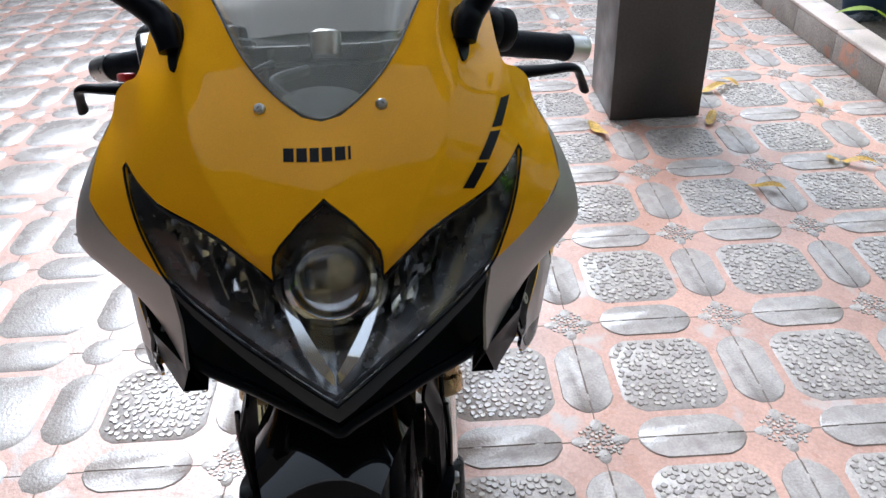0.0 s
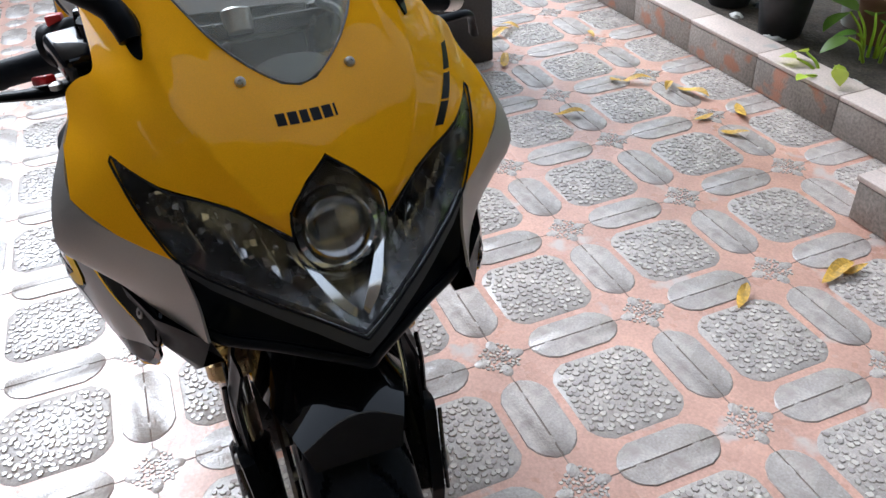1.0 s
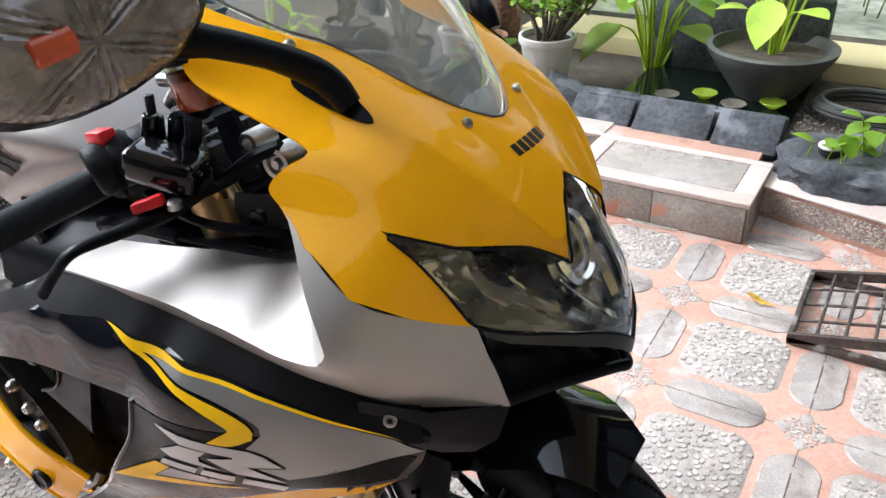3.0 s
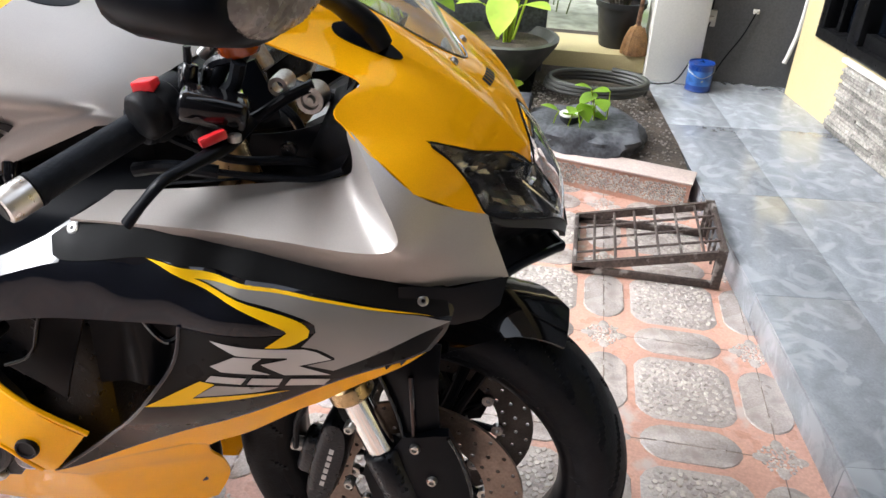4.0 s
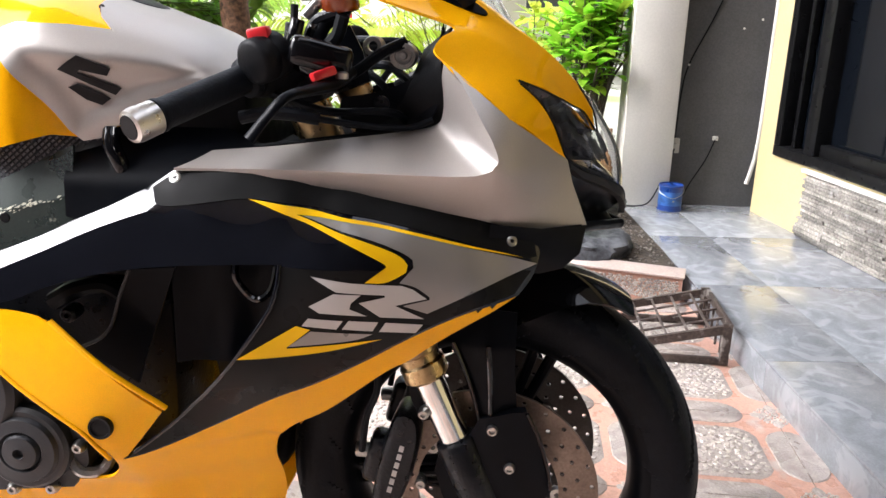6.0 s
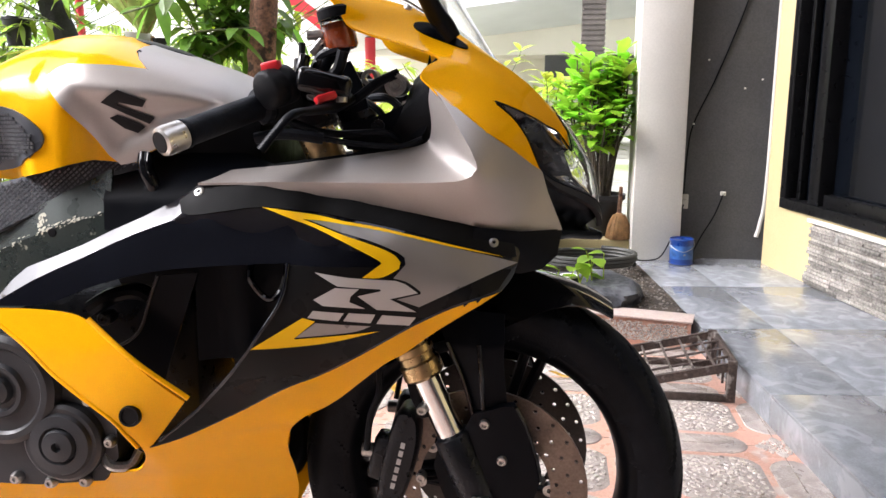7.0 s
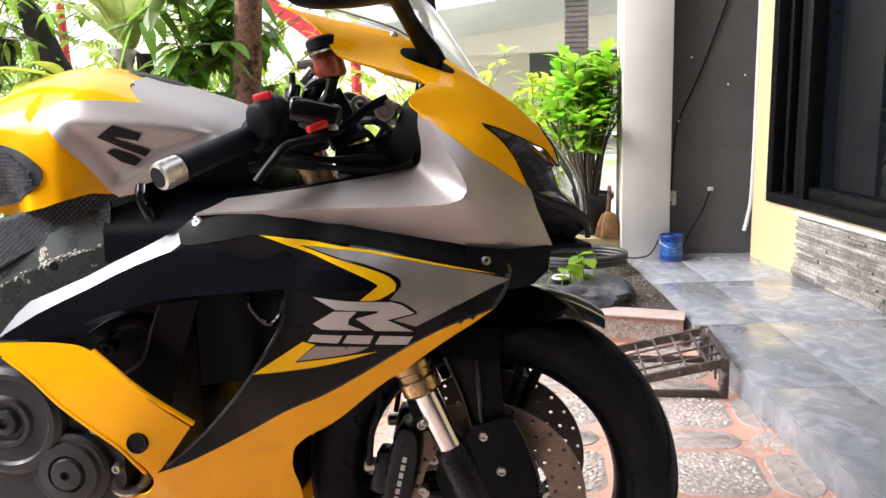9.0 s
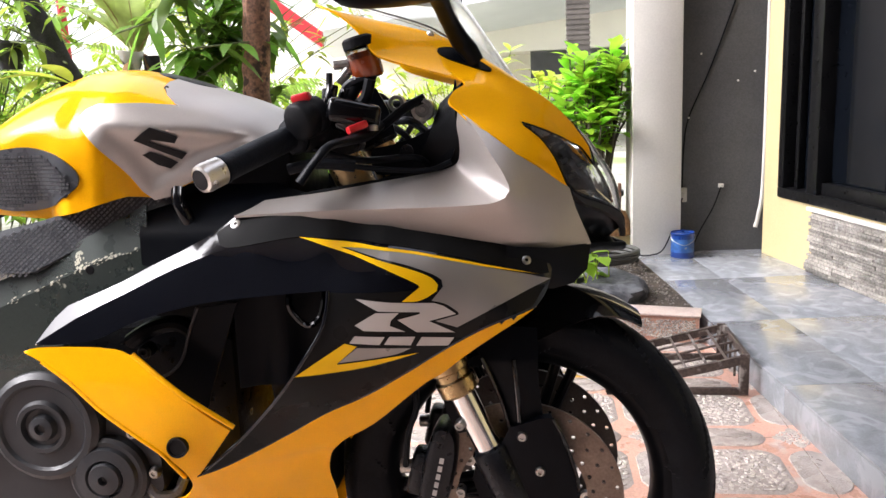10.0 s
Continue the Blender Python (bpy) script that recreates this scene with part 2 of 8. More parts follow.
LEAF = leaf_material("leaf_green", (0.30, 0.46, 0.06))
LEAFDARK = leaf_material("leaf_dark", (0.15, 0.27, 0.035))
LEAFYEL = leaf_material("leaf_yellowgreen", (0.50, 0.62, 0.07))
LEAFFRESH = leaf_material("leaf_fresh", (0.30, 0.56, 0.04))
TWIG = material("green_twig", (0.09, 0.11, 0.035), 0.7, vary=0.3, scale=20)
PEBBLE = leaf_material("pebble_mix", (0.44, 0.39, 0.35), 0.30)
for nd in PEBBLE.node_tree.nodes:
    if nd.bl_idname == "ShaderNodeMapRange" and nd.inputs["To Max"].default_value == 1.5:
        nd.inputs["To Min"].default_value, nd.inputs["To Max"].default_value = 0.72, 1.22
    if nd.bl_idname == "ShaderNodeMixShader":
        nd.inputs[0].default_value = 0.0


# ---- mesh helpers ----
def mesh_of(bm, mat, name="piece", sharp=35, smooth=True):
    me = bpy.data.meshes.new(name)
    bmesh.ops.recalc_face_normals(bm, faces=bm.faces)
    bm.to_mesh(me)
    bm.free()
    me.materials.append(mat)
    if smooth:
        me.shade_smooth()
        me.set_sharp_from_angle(angle=radians(sharp))
    return me


def part(name, bm, mat, parent=None, label="", sharp=35, smooth=True, m=None):
    ob = new(name, mesh_of(bm, mat, name, sharp, smooth))
    if parent:
        ob.parent = parent
    if m is not None:
        ob.matrix_basis = m
    if label:
        ob["label"] = label
    return ob


def thing(name, m, label, category, group="", kind=""):
    ob = new(name)
    ob.empty_display_size = 0.05
    ob.matrix_basis = m
    return tagged(ob, label, category, group, kind)


def add_box(bm, x0, x1, y0, y1, z0, z1, bevel=0.0, seg=2, m=None):
    vs = [bm.verts.new((x, y, z)) for x in (x0, x1) for y in (y0, y1) for z in (z0, z1)]
    fs = [bm.faces.new([vs[i] for i in q]) for q in ((0, 1, 3, 2), (4, 6, 7, 5), (0, 4, 5, 1), (2, 3, 7, 6), (0, 2, 6, 4), (1, 5, 7, 3))]
    if bevel:
        es = list({e for f in fs for e in f.edges})
        r = bmesh.ops.bevel(bm, geom=es, offset=bevel, segments=seg, affect='EDGES', profile=0.5)
        vs = list({v for f in r["faces"] for v in f.verts} | {v for v in vs if v.is_valid})
    if m is not None:
        bmesh.ops.transform(bm, matrix=m, verts=[v for v in vs if v.is_valid])
    return vs


def box(*a, **k):
    bm = bmesh.new()
    add_box(bm, *a, **k)
    return bm


def between(a, b):
    """A matrix that takes the z axis from a to b."""
    a, b = Vector(a), Vector(b)
    q = (b - a).to_track_quat('Z', 'Y')
    return Matrix.Translation(a) @ q.to_matrix().to_4x4(), (b - a).length


def add_lathe(bm, profile, m=None, seg=24, closed=False):
    """Turns a profile of (radius, height) about z."""
    m = m or Matrix()
    rings = []
    for r, h in profile:
        if r < 1e-6:
            rings.append([bm.verts.new(m @ Vector((0, 0, h)))])
        else:
            rings.append([bm.verts.new(m @ Vector((r * math.cos(2 * math.pi * i / seg), r * math.sin(2 * math.pi * i / seg), h))) for i in range(seg)])
    pairs = list(zip(rings, rings[1:]))
    if closed:
        pairs.append((rings[-1], rings[0]))
    for a, b in pairs:
        if len(a) == 1 and len(b) == 1:
            continue
        for i in range(seg):
            j = (i + 1) % seg
            if len(a) == 1:
                bm.faces.new((a[0], b[i], b[j]))
            elif len(b) == 1:
                bm.faces.new((a[i], a[j], b[0]))
            else:
                bm.faces.new((a[i], a[j], b[j], b[i]))
    return bm


def lathe(profile, m=None, seg=24, closed=False):
    return add_lathe(bmesh.new(), profile, m, seg, closed)


def add_rod(bm, a, b, r0, r1=None, seg=16, edge=0.0):
    """A round rod from a to b with closed, slightly rounded ends."""
    r1 = r0 if r1 is None else r1
    m, length = between(a, b)
    e = edge or min(r0, r1) * 0.15
    return add_lathe(bm, [(0, 0), (r0 - e, 0), (r0, e), (r1, length - e), (r1 - e, length), (0, length)], m, seg)


def rod(a, b, r0, r1=None, seg=16, edge=0.0):
    return add_rod(bmesh.new(), a, b, r0, r1, seg, edge)


def spline(pts, n=8, closed=False):
    """Points on a smooth curve through pts."""
    p = [Vector(q) for q in pts]
    k = len(p)
    out = []
    for i in range(k if closed else k - 1):
        a, b = p[i], p[(i + 1) % k]
        pre = p[i - 1] if (closed or i > 0) else a * 2 - b
        nxt = p[(i + 2) % k] if (closed or i + 2 < k) else b * 2 - a
        for j in range(n):
            t = j / n
            out.append(0.5 * (2 * a + (b - pre) * t + (2 * pre - 5 * a + 4 * b - nxt) * t * t + (3 * a - pre - 3 * b + nxt) * t ** 3))
    if not closed:
        out.append(p[-1])
    return out


def add_tube(bm, pts, r, seg=8, n=6, flat=1.0):
    """A round tube along a smooth curve; r may be one radius or one for each point."""
    path = spline(pts, n)
    rs = [r] * len(pts) if not isinstance(r, (list, tuple)) else list(r)
    up = Vector((0.13, 0.21, 0.97))
    prev = None
    rings = []
    for i, c in enumerate(path):
        d = (path[min(i + 1, len(path) - 1)] - path[max(i - 1, 0)]).normalized()
        if prev is None:
            side_v = d.cross(up).normalized()
        else:
            side_v = (prev - d * prev.dot(d)).normalized()
        prev = side_v
        oth = d.cross(side_v)
        f = i / n
        k = min(int(f), len(rs) - 1)
        rad = rs[k] + (rs[min(k + 1, len(rs) - 1)] - rs[k]) * (f - k)
        rings.append([bm.verts.new(c + (side_v * math.cos(2 * math.pi * j / seg) + oth * math.sin(2 * math.pi * j / seg) * flat) * rad) for j in range(seg)])
    for a, b in zip(rings, rings[1:]):
        for j in range(seg):
            bm.faces.new((a[j], a[(j + 1) % seg], b[(j + 1) % seg], b[j]))
    bm.faces.new(rings[0])
    bm.faces.new(rings[-1])
    return bm


def tube(pts, r, seg=8, n=6, flat=1.0):
    return add_tube(bmesh.new(), pts, r, seg, n, flat)


def add_loft(bm, curves, close_u=False, close_v=False, cap=False):
    """Faces between rows of points of equal count."""
    rows = [[bm.verts.new(p) for p in c] for c in curves]
    k = len(rows[0])
    for a, b in list(zip(rows, rows[1:])) + ([(rows[-1], rows[0])] if close_v else []):
        for i in range(k if close_u else k - 1):
            bm.faces.new((a[i], a[(i + 1) % k], b[(i + 1) % k], b[i]))
    if cap:
        bm.faces.new(rows[0])
        bm.faces.new(rows[-1])
    return bm


def thicken(bm, thick):
    """Gives a sheet a back, set off along its own normals, and a rim."""
    bmesh.ops.recalc_face_normals(bm, faces=bm.faces)
    bm.normal_update()
    back = {v: bm.verts.new(v.co - v.normal * thick) for v in bm.verts[:]}
    rim = [e for e in bm.edges if e.is_boundary]
    for f in bm.faces[:]:
        bm.faces.new([back[v] for v in reversed(f.verts)])
    for e in rim:
        a, b = e.verts
        if a in back and b in back:
            bm.faces.new((a, b, back[b], back[a]))
    return bm


def loft(curves, thick=0.0, **k):
    bm = add_loft(bmesh.new(), curves, **k)
    return thicken(bm, thick) if thick else bm


def patch(outline, place, step=0.02, thick=0.003):
    """A sheet with the given outline in two coordinates, bent by place(u, v) into space, with thickness."""
    bm = bmesh.new()
    face = bm.faces.new([bm.verts.new((u, v, 0)) for u, v in outline])
    us, vs = [p[0] for p in outline], [p[1] for p in outline]
    for axis, lo, hi in ((0, min(us), max(us)), (1, min(vs), max(vs))):
        k = math.floor(lo / step) + 1
        while k * step < hi:
            co, no = [0, 0, 0], [0, 0, 0]
            co[axis], no[axis] = k * step + 1e-5, 1
            bmesh.ops.bisect_plane(bm, geom=bm.verts[:] + bm.edges[:] + bm.faces[:], plane_co=co, plane_no=no, dist=1e-6)
            k += 1
    for v in bm.verts:
        v.co = place(v.co.x, v.co.y)
    bmesh.ops.triangulate(bm, faces=[f for f in bm.faces if len(f.verts) > 4])
    return thicken(bm, thick) if thick else bm


def inside_by(outline):
    """How far a point lies inside a closed outline."""
    P = np.array(outline, float)
    Q = np.roll(P, -1, 0)

    def dist(u, v):
        d = Q - P
        w = np.array((u, v)) - P
        t = np.clip((w * d).sum(1) / np.maximum((d * d).sum(1), 1e-12), 0, 1)
        return float(np.sqrt(((w - d * t[:, None]) ** 2).sum(1)).min())
    return dist


def thin_plate(points):
    """A smooth height over a plane through points (u, v, height)."""
    P = np.array([p[:2] for p in points], float)
    V = np.array([p[2] for p in points], float)
    n = len(P)

    def kern(r2):
        return 0.5 * r2 * np.log(r2 + 1e-12)
    A = np.zeros((n + 3, n + 3))
    A[:n, :n] = kern(((P[:, None] - P[None]) ** 2).sum(-1)) + 2e-5 * np.eye(n)
    A[:n, n], A[:n, n + 1:], A[n, :n], A[n + 1:, :n] = 1, P, 1, P.T
    w = np.linalg.solve(A, np.r_[V, 0, 0, 0])
    return lambda u, v: float(kern(((P - (u, v)) ** 2).sum(-1)) @ w[:n] + w[n] + w[n + 1] * u + w[n + 2] * v)

# ---- setting: walls, porch, planting beds ----
def quad_prism(pts, z0, z1, bevel=0.0):
    """An upright block over a plan polygon."""
    bm = bmesh.new()
    a = [bm.verts.new((x, y, z0)) for x, y in pts]
    b = [bm.verts.new((x, y, z1)) for x, y in pts]
    k = len(pts)
    bm.faces.new(a)
    bm.faces.new(b)
    for i in range(k):
        bm.faces.new((a[i], a[(i + 1) % k], b[(i + 1) % k], b[i]))
    if bevel:
        bmesh.ops.bevel(bm, geom=bm.edges[:], offset=bevel, segments=2, affect='EDGES', profile=0.5)
    return bm


PITCH = 0.367
TILE_X, TILE_Y = -0.238, 0.618

floor = tagged(part("floor", box(-6.0, 9.0, -7.0, 3.2, -0.10, -0.004), GROUT, smooth=False),
               "driveway floor of relief tiles with terracotta bands between pale plates", "floor", kind="structure")
tagged(part("ground", box(-60, 60, -60, 70, -0.4, -0.11), PALEGROUND, smooth=False), "ground around the house and garden, coloured pale to bounce light", "ground", kind="structure")

# porch: its edge runs along EDGE_A to EDGE_B, across the tile grid
PORCH_Z = 0.085
EDGE_O, EDGE_D = Vector((0.802, 0.0)), Vector((-0.1195, 0.9928))
EDGE_N = Vector((0.9928, 0.1195))


def porch_at(along, out):
    p = EDGE_O + EDGE_D * along + EDGE_N * out
    return (p.x, p.y)


porch = tagged(part("porch", quad_prism([porch_at(-6, 0.012), porch_at(3.2, 0.012), porch_at(3.2, 3.2), porch_at(-6, 3.2)], -0.05, PORCH_Z - 0.008), GROUT, smooth=False),
               "raised porch slab along the house, clad in grey marble tiles", "porch", kind="structure")

# the house wall beside the porch, with a wide window
WALL_A, WALL_B = Vector((1.086, 2.66)), Vector((2.05, -1.70))
WALL_D = (WALL_B - WALL_A).normalized()
WALL_N = Vector((-WALL_D.y, WALL_D.x))


def wall_at(along, out):
    p = WALL_A + WALL_D * along + WALL_N * out
    return (p.x, p.y)


def wall_block(a0, a1, o0, o1, z0, z1, bevel=0.0):
    return quad_prism([wall_at(a0, o0), wall_at(a1, o0), wall_at(a1, o1), wall_at(a0, o1)], z0, z1, bevel)


WALL_L = (WALL_B - WALL_A).length
WALL_END = 7.3
WIN0, WIN1, SILL, HEAD = 0.14, 2.6, 0.375, 2.05
wall_house = thing("wall_house", Matrix(), "cream painted house wall with a wide dark window", "wall", kind="structure")
for a0, a1, z0, z1 in ((0, WIN0, PORCH_Z, 2.445), (WIN0, WIN1, PORCH_Z, SILL), (WIN0, WIN1, HEAD, 2.445), (WIN1, WALL_L, PORCH_Z, 2.445)):
    part("wall_section", wall_block(a0, a1, 0, 0.15, z0, z1), CREAM, wall_house, smooth=False)

# unseen added wall end, dark so that the black fairing reflects dark
part("wall_section", wall_block(WALL_L, WALL_END, 0, 0.15, PORCH_Z, 2.445), DARKWALL, wall_house, "unseen far end, coloured dark for the bike's reflections", smooth=False)
window = thing("window_1", Matrix(), "wide dark-framed sliding window with panes coloured black for the dark room", "window", kind="structure")
fr = 0.045
for a0, a1, z0, z1 in ((WIN0, WIN1, SILL, SILL + fr), (WIN0, WIN1, HEAD - fr, HEAD), (WIN0, WIN0 + fr, SILL + fr, HEAD - fr), (WIN1 - fr, WIN1, SILL + fr, HEAD - fr),
                       (WIN0 + 0.235, WIN0 + 0.31, SILL + fr, HEAD - fr), (1.2, 1.27, SILL + fr, HEAD - fr)):
    part("window_frame", wall_block(a0, a1, -0.012, 0.10, z0, z1, 0.004), FRAME, window)
part("window_frame", wall_block(WIN0 + 0.085, WIN0 + 0.11, 0.02, 0.05, SILL + fr, HEAD - fr, 0.003), FRAME, window)
part("window_frame", wall_block(WIN0 + 0.31, 1.2, 0.012, 0.05, SILL + fr, SILL + fr + 0.05, 0.003), FRAME, window)
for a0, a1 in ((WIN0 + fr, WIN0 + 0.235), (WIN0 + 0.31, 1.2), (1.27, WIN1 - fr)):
    part("pane", wall_block(a0, a1, 0.055, 0.061, SILL + fr, HEAD - fr), OPAQUEGLASS, window)
# room wall coloured black in place of real darkness
tagged(part("wall_inner", wall_block(-0.1, WALL_L, 0.9, 1.0, 0, 2.9), DARKFILM, smooth=False), "room wall behind the window, coloured black for lack of light", "wall", kind="structure")

# end wall of the porch: white pillar and a charcoal panel
END_Y = 2.74
wall_end = thing("wall_end", Matrix(), "charcoal painted end wall of the porch", "wall", kind="structure")
part("wall_section", quad_prism([(0.60, END_Y), (1.118, END_Y), (1.118, END_Y + 0.2), (0.60, END_Y + 0.2)], 0.0, 2.9), DARKWALL, wall_end, smooth=False)
pillar = tagged(part("pillar", quad_prism([(0.478, 2.66), (0.706, 2.66), (0.706, 2.96), (0.478, 2.96)], 0.0, 2.9, 0.006), WHITEWALL), "square white plastered pillar at the end of the porch", "pillar", kind="structure")

# planting beds behind the driveway
BED_H = 0.12
CURB_Y = 1.79
curb = tagged(part("curb", quad_prism([(-6.0, CURB_Y), (-0.02, CURB_Y), (-0.02, CURB_Y + 0.11), (-6.0, CURB_Y + 0.11)], -0.02, BED_H, 0.006), GROUT), "low bed curb clad in terracotta relief tiles", "curb", kind="structure")
curb2 = tagged(part("curb", quad_prism([(-0.016, 1.70), (0.583, 1.555), (0.60, 1.65), (-0.016, 1.82)], -0.02, 0.094, 0.006), GROUT), "bed curb with a pebbled face beside the porch", "curb", kind="structure")
bridge = thing("bridge_step", Matrix.Translation((-0.515, 1.50, 0)), "low tiled step with a pale top panel before the pond", "step", kind="structure")
part("body", box(0, 0.535, 0, 0.286, 0, BED_H, 0.005), GROUT, bridge)
part("top_panel", box(0.055, 0.48, 0.06, 0.262, BED_H - 0.01, BED_H + 0.004, 0.003), PLATE, bridge)
bed_soil = tagged(part("bed_soil", quad_prism([(-6.0, CURB_Y + 0.09), (-0.02, CURB_Y + 0.09), (-0.02, 1.80), (0.588, 1.65), (0.572, 1.90), (0.474, 2.72), (0.474, 3.4), (-6.0, 3.4)], -0.05, BED_H - 0.03), SOIL, smooth=False), "dark damp soil filling the planting bed", "soil", kind="structure")

# dark square column of the car port and the pale wall behind it
column = tagged(part("column", box(-2.22, -1.90, 0.78, 1.10, 0, 2.9, 0.004), material("dark_tile", (0.034, 0.031, 0.029), 0.4, vary=0.25, scale=4, fine=0.2, bump=0.2)), "dark grey tiled square column standing on the driveway", "column", kind="structure")
wall_street = tagged(part("wall_street", box(-6.2, -6.0, -7, 3.2, 0, 2.2), WHITEWALL, smooth=False), "pale boundary wall at the end of the driveway", "wall", kind="structure")

PORCHBOARD = material("ceiling_board", (0.42, 0.40, 0.37), 0.7, vary=0.1, scale=3)
# ceiling over the porch, out of view, added to shade bike and house front
tagged(part("ceiling_porch", quad_prism([porch_at(-6, -0.1), porch_at(5.2, -0.1), porch_at(5.2, 3.2), porch_at(-6, 3.2)], 2.45, 2.57), PORCHBOARD, smooth=False), "plain pale ceiling over the porch, unseen, added for shade", "ceiling", kind="structure")
# carport roof out of view, taken from the column; its edges set the shade
tagged(part("ceiling_carport", quad_prism([(-2.15, -4.5), (-0.05, -4.5), (-0.05, 1.15), (-2.15, 1.15)], 2.90, 3.0), PORCHBOARD, smooth=False), "plain pale carport roof on a square column, unseen, edges set for shade", "ceiling", kind="structure")

# unseen wall closing the driveway behind the viewer, added dark for the bike's reflections
wall_back = tagged(part("wall_back", box(-9.0, 6.0, -4.7, -4.5, 0, 5.0), DARKPANEL, smooth=False), "plain unseen wall that closes the driveway, coloured dark for reflections", "wall", kind="structure")

# ---- the motorcycle: x forward, z up, in its own frame, leaning a little on its stand ----
BIKE = pose(0, -0.002, 0, -2, 0, 3)
bike = thing("motorcycle", BIKE, "yellow, silver and black sports motorcycle parked on relief tiles", "motorcycle")

# half-width over (x, z) of the silver panel, which draws in below its crease
SILV = thin_plate([(0.068, 0.780, 0.145), (-0.0095, 0.779, 0.2455), (0.097, 0.701, 0.137), (-0.065, 0.884, 0.205), (-0.070, 0.927, 0.172), (0.060, 0.740, 0.154),
                   (-0.371, 0.766, 0.219), (-0.255, 0.768, 0.220), (-0.210, 0.769, 0.2215), (-0.165, 0.769, 0.227), (-0.105, 0.770, 0.2355), (-0.062, 0.771, 0.2425), (-0.033, 0.773, 0.2435),
                   (-0.284, 0.765, 0.2190), (-0.255, 0.759, 0.218), (-0.206, 0.750, 0.2135), (-0.146, 0.741, 0.2135), (-0.095, 0.731, 0.211), (-0.037, 0.718, 0.200), (0.007, 0.706, 0.184)])
# half-width of the side skin below it: widest at the emblem, drawn in above and below
SIDE = thin_plate([(-0.255, 0.760, 0.217), (-0.206, 0.751, 0.2115), (-0.146, 0.742, 0.2115), (-0.095, 0.732, 0.209), (-0.037, 0.719, 0.198), (0.007, 0.706, 0.183),
                   (-0.283, 0.735, 0.240), (-0.243, 0.735, 0.245), (-0.178, 0.726, 0.244), (-0.108, 0.710, 0.232), (-0.072, 0.6995, 0.2235), (-0.037, 0.6876, 0.2135), (0.007, 0.670, 0.196),
                   (-0.105, 0.672, 0.244), (-0.2086, 0.663, 0.268), (-0.2466, 0.669, 0.262), (0.0376, 0.664, 0.187), (0.006, 0.6905, 0.1937), (-0.294, 0.562, 0.270),
                   (-0.280, 0.445, 0.197), (-0.198, 0.491, 0.203), (-0.150, 0.519, 0.207), (-0.102, 0.551, 0.209), (-0.055, 0.579, 0.210), (-0.009, 0.612, 0.209),
                   (-0.461, 0.466, 0.261), (-0.393, 0.481, 0.248), (-0.445, 0.412, 0.243), (-0.371, 0.755, 0.230), (0.060, 0.647, 0.157), (-0.480, 0.340, 0.200), (-0.300, 0.387, 0.170),
                   (-0.680, 0.460, 0.255), (-0.750, 0.600, 0.240), (-0.290, 0.650, 0.263), (-0.500, 0.620, 0.258), (-0.587, 0.640, 0.250), (-0.515, 0.672, 0.250), (-0.4475, 0.7025, 0.249), (-0.397, 0.7205, 0.247), (-0.450, 0.665, 0.256), (-0.400, 0.680, 0.254),
                   (-0.350, 0.690, 0.254), (-0.340, 0.728, 0.246), (-0.243, 0.712, 0.2535), (-0.283, 0.712, 0.2520), (-0.320, 0.715, 0.2505), (-0.515, 0.700, 0.243), (-0.4475, 0.730, 0.242), (-0.600, 0.615, 0.252), (-0.610, 0.655, 0.246)])
# forward reach of the nose over (y, z)
HALF = [(0.053, 0.920, 0.012), (0.047, 0.821, 0.101), (0.145, 0.780, 0.068), (0.180, 0.870, 0.003), (0.172, 0.927, -0.068), (0.127, 0.940, -0.042),
        (0.126, 0.992, -0.111), (0.138, 0.701, 0.097), (0.090, 0.740, 0.118), (0.090, 0.835, 0.080),
        (0.170, 1.022, -0.235), (0.130, 1.030, -0.243), (0.170, 0.963, -0.177), (0.098, 0.986, -0.089), (0.068, 0.950, -0.030)]
HALF += [(SILV(x, z), z, x) for x, z in ((0.035, 0.805), (-0.003, 0.831), (-0.046, 0.865), (-0.071, 0.884))]
NOSE = thin_plate([(0, 0.910, 0.026), (0, 0.868, 0.083), (0, 0.700, 0.164), (0, 0.675, 0.163), (0, 0.760, 0.150), (0, 0.800, 0.130)] + HALF + [(-y, z, x) for y, z, x in HALF])


KNEE = ([-0.700, -0.6245, -0.5873, -0.5548, -0.5147, -0.475, -0.4475, -0.4204, -0.3973, -0.3747, -0.300], [0.572, 0.6194, 0.640, 0.6551, 0.6723, 0.6908, 0.7025, 0.7126, 0.7205, 0.7247, 0.737])


def shoulder(x, z):
    """How far the black fairing leans inward above the knee below its top edge."""
    if x > -0.30:
        return 0.0
    up = z - float(np.interp(x, *KNEE))
    lean = float(np.interp(x, [-0.402, -0.374, -0.34, -0.30], [0.75, 0.32, 0.2, 0.0]))
    return lean * max(0.0, 0.5 * (up + math.sqrt(up * up + 4e-7)))


def belly(x, z):
    """Half-width of the lower cowl where it tucks in under the engine."""
    fore = float(np.interp(z, [0.165, 0.19, 0.26, 0.323, 0.369, 0.412, 0.445], [0.015, 0.03, 0.06, 0.10, 0.135, 0.163, 0.205]))
    rear = float(np.interp(z, [0.165, 0.22, 0.28, 0.34, 0.40, 0.445], [0.085, 0.12, 0.15, 0.178, 0.235, 0.275]))
    return fore + (rear - fore) * min(1, max(0, (-0.29 - x) / 0.16))


def on_side(s, lift=0.0):
    return lambda x, z: Vector((x, s * ((SIDE(x, z) - shoulder(x, z) if z > 0.445 else min(SIDE(x, z), belly(x, z))) + lift), z))


RIDGE = [Vector(p) for p in ((0.131, 0.965), (0.124, 0.938), (0.108, 0.902), (0.087, 0.866), (0.065, 0.834), (0.050, 0.812))]


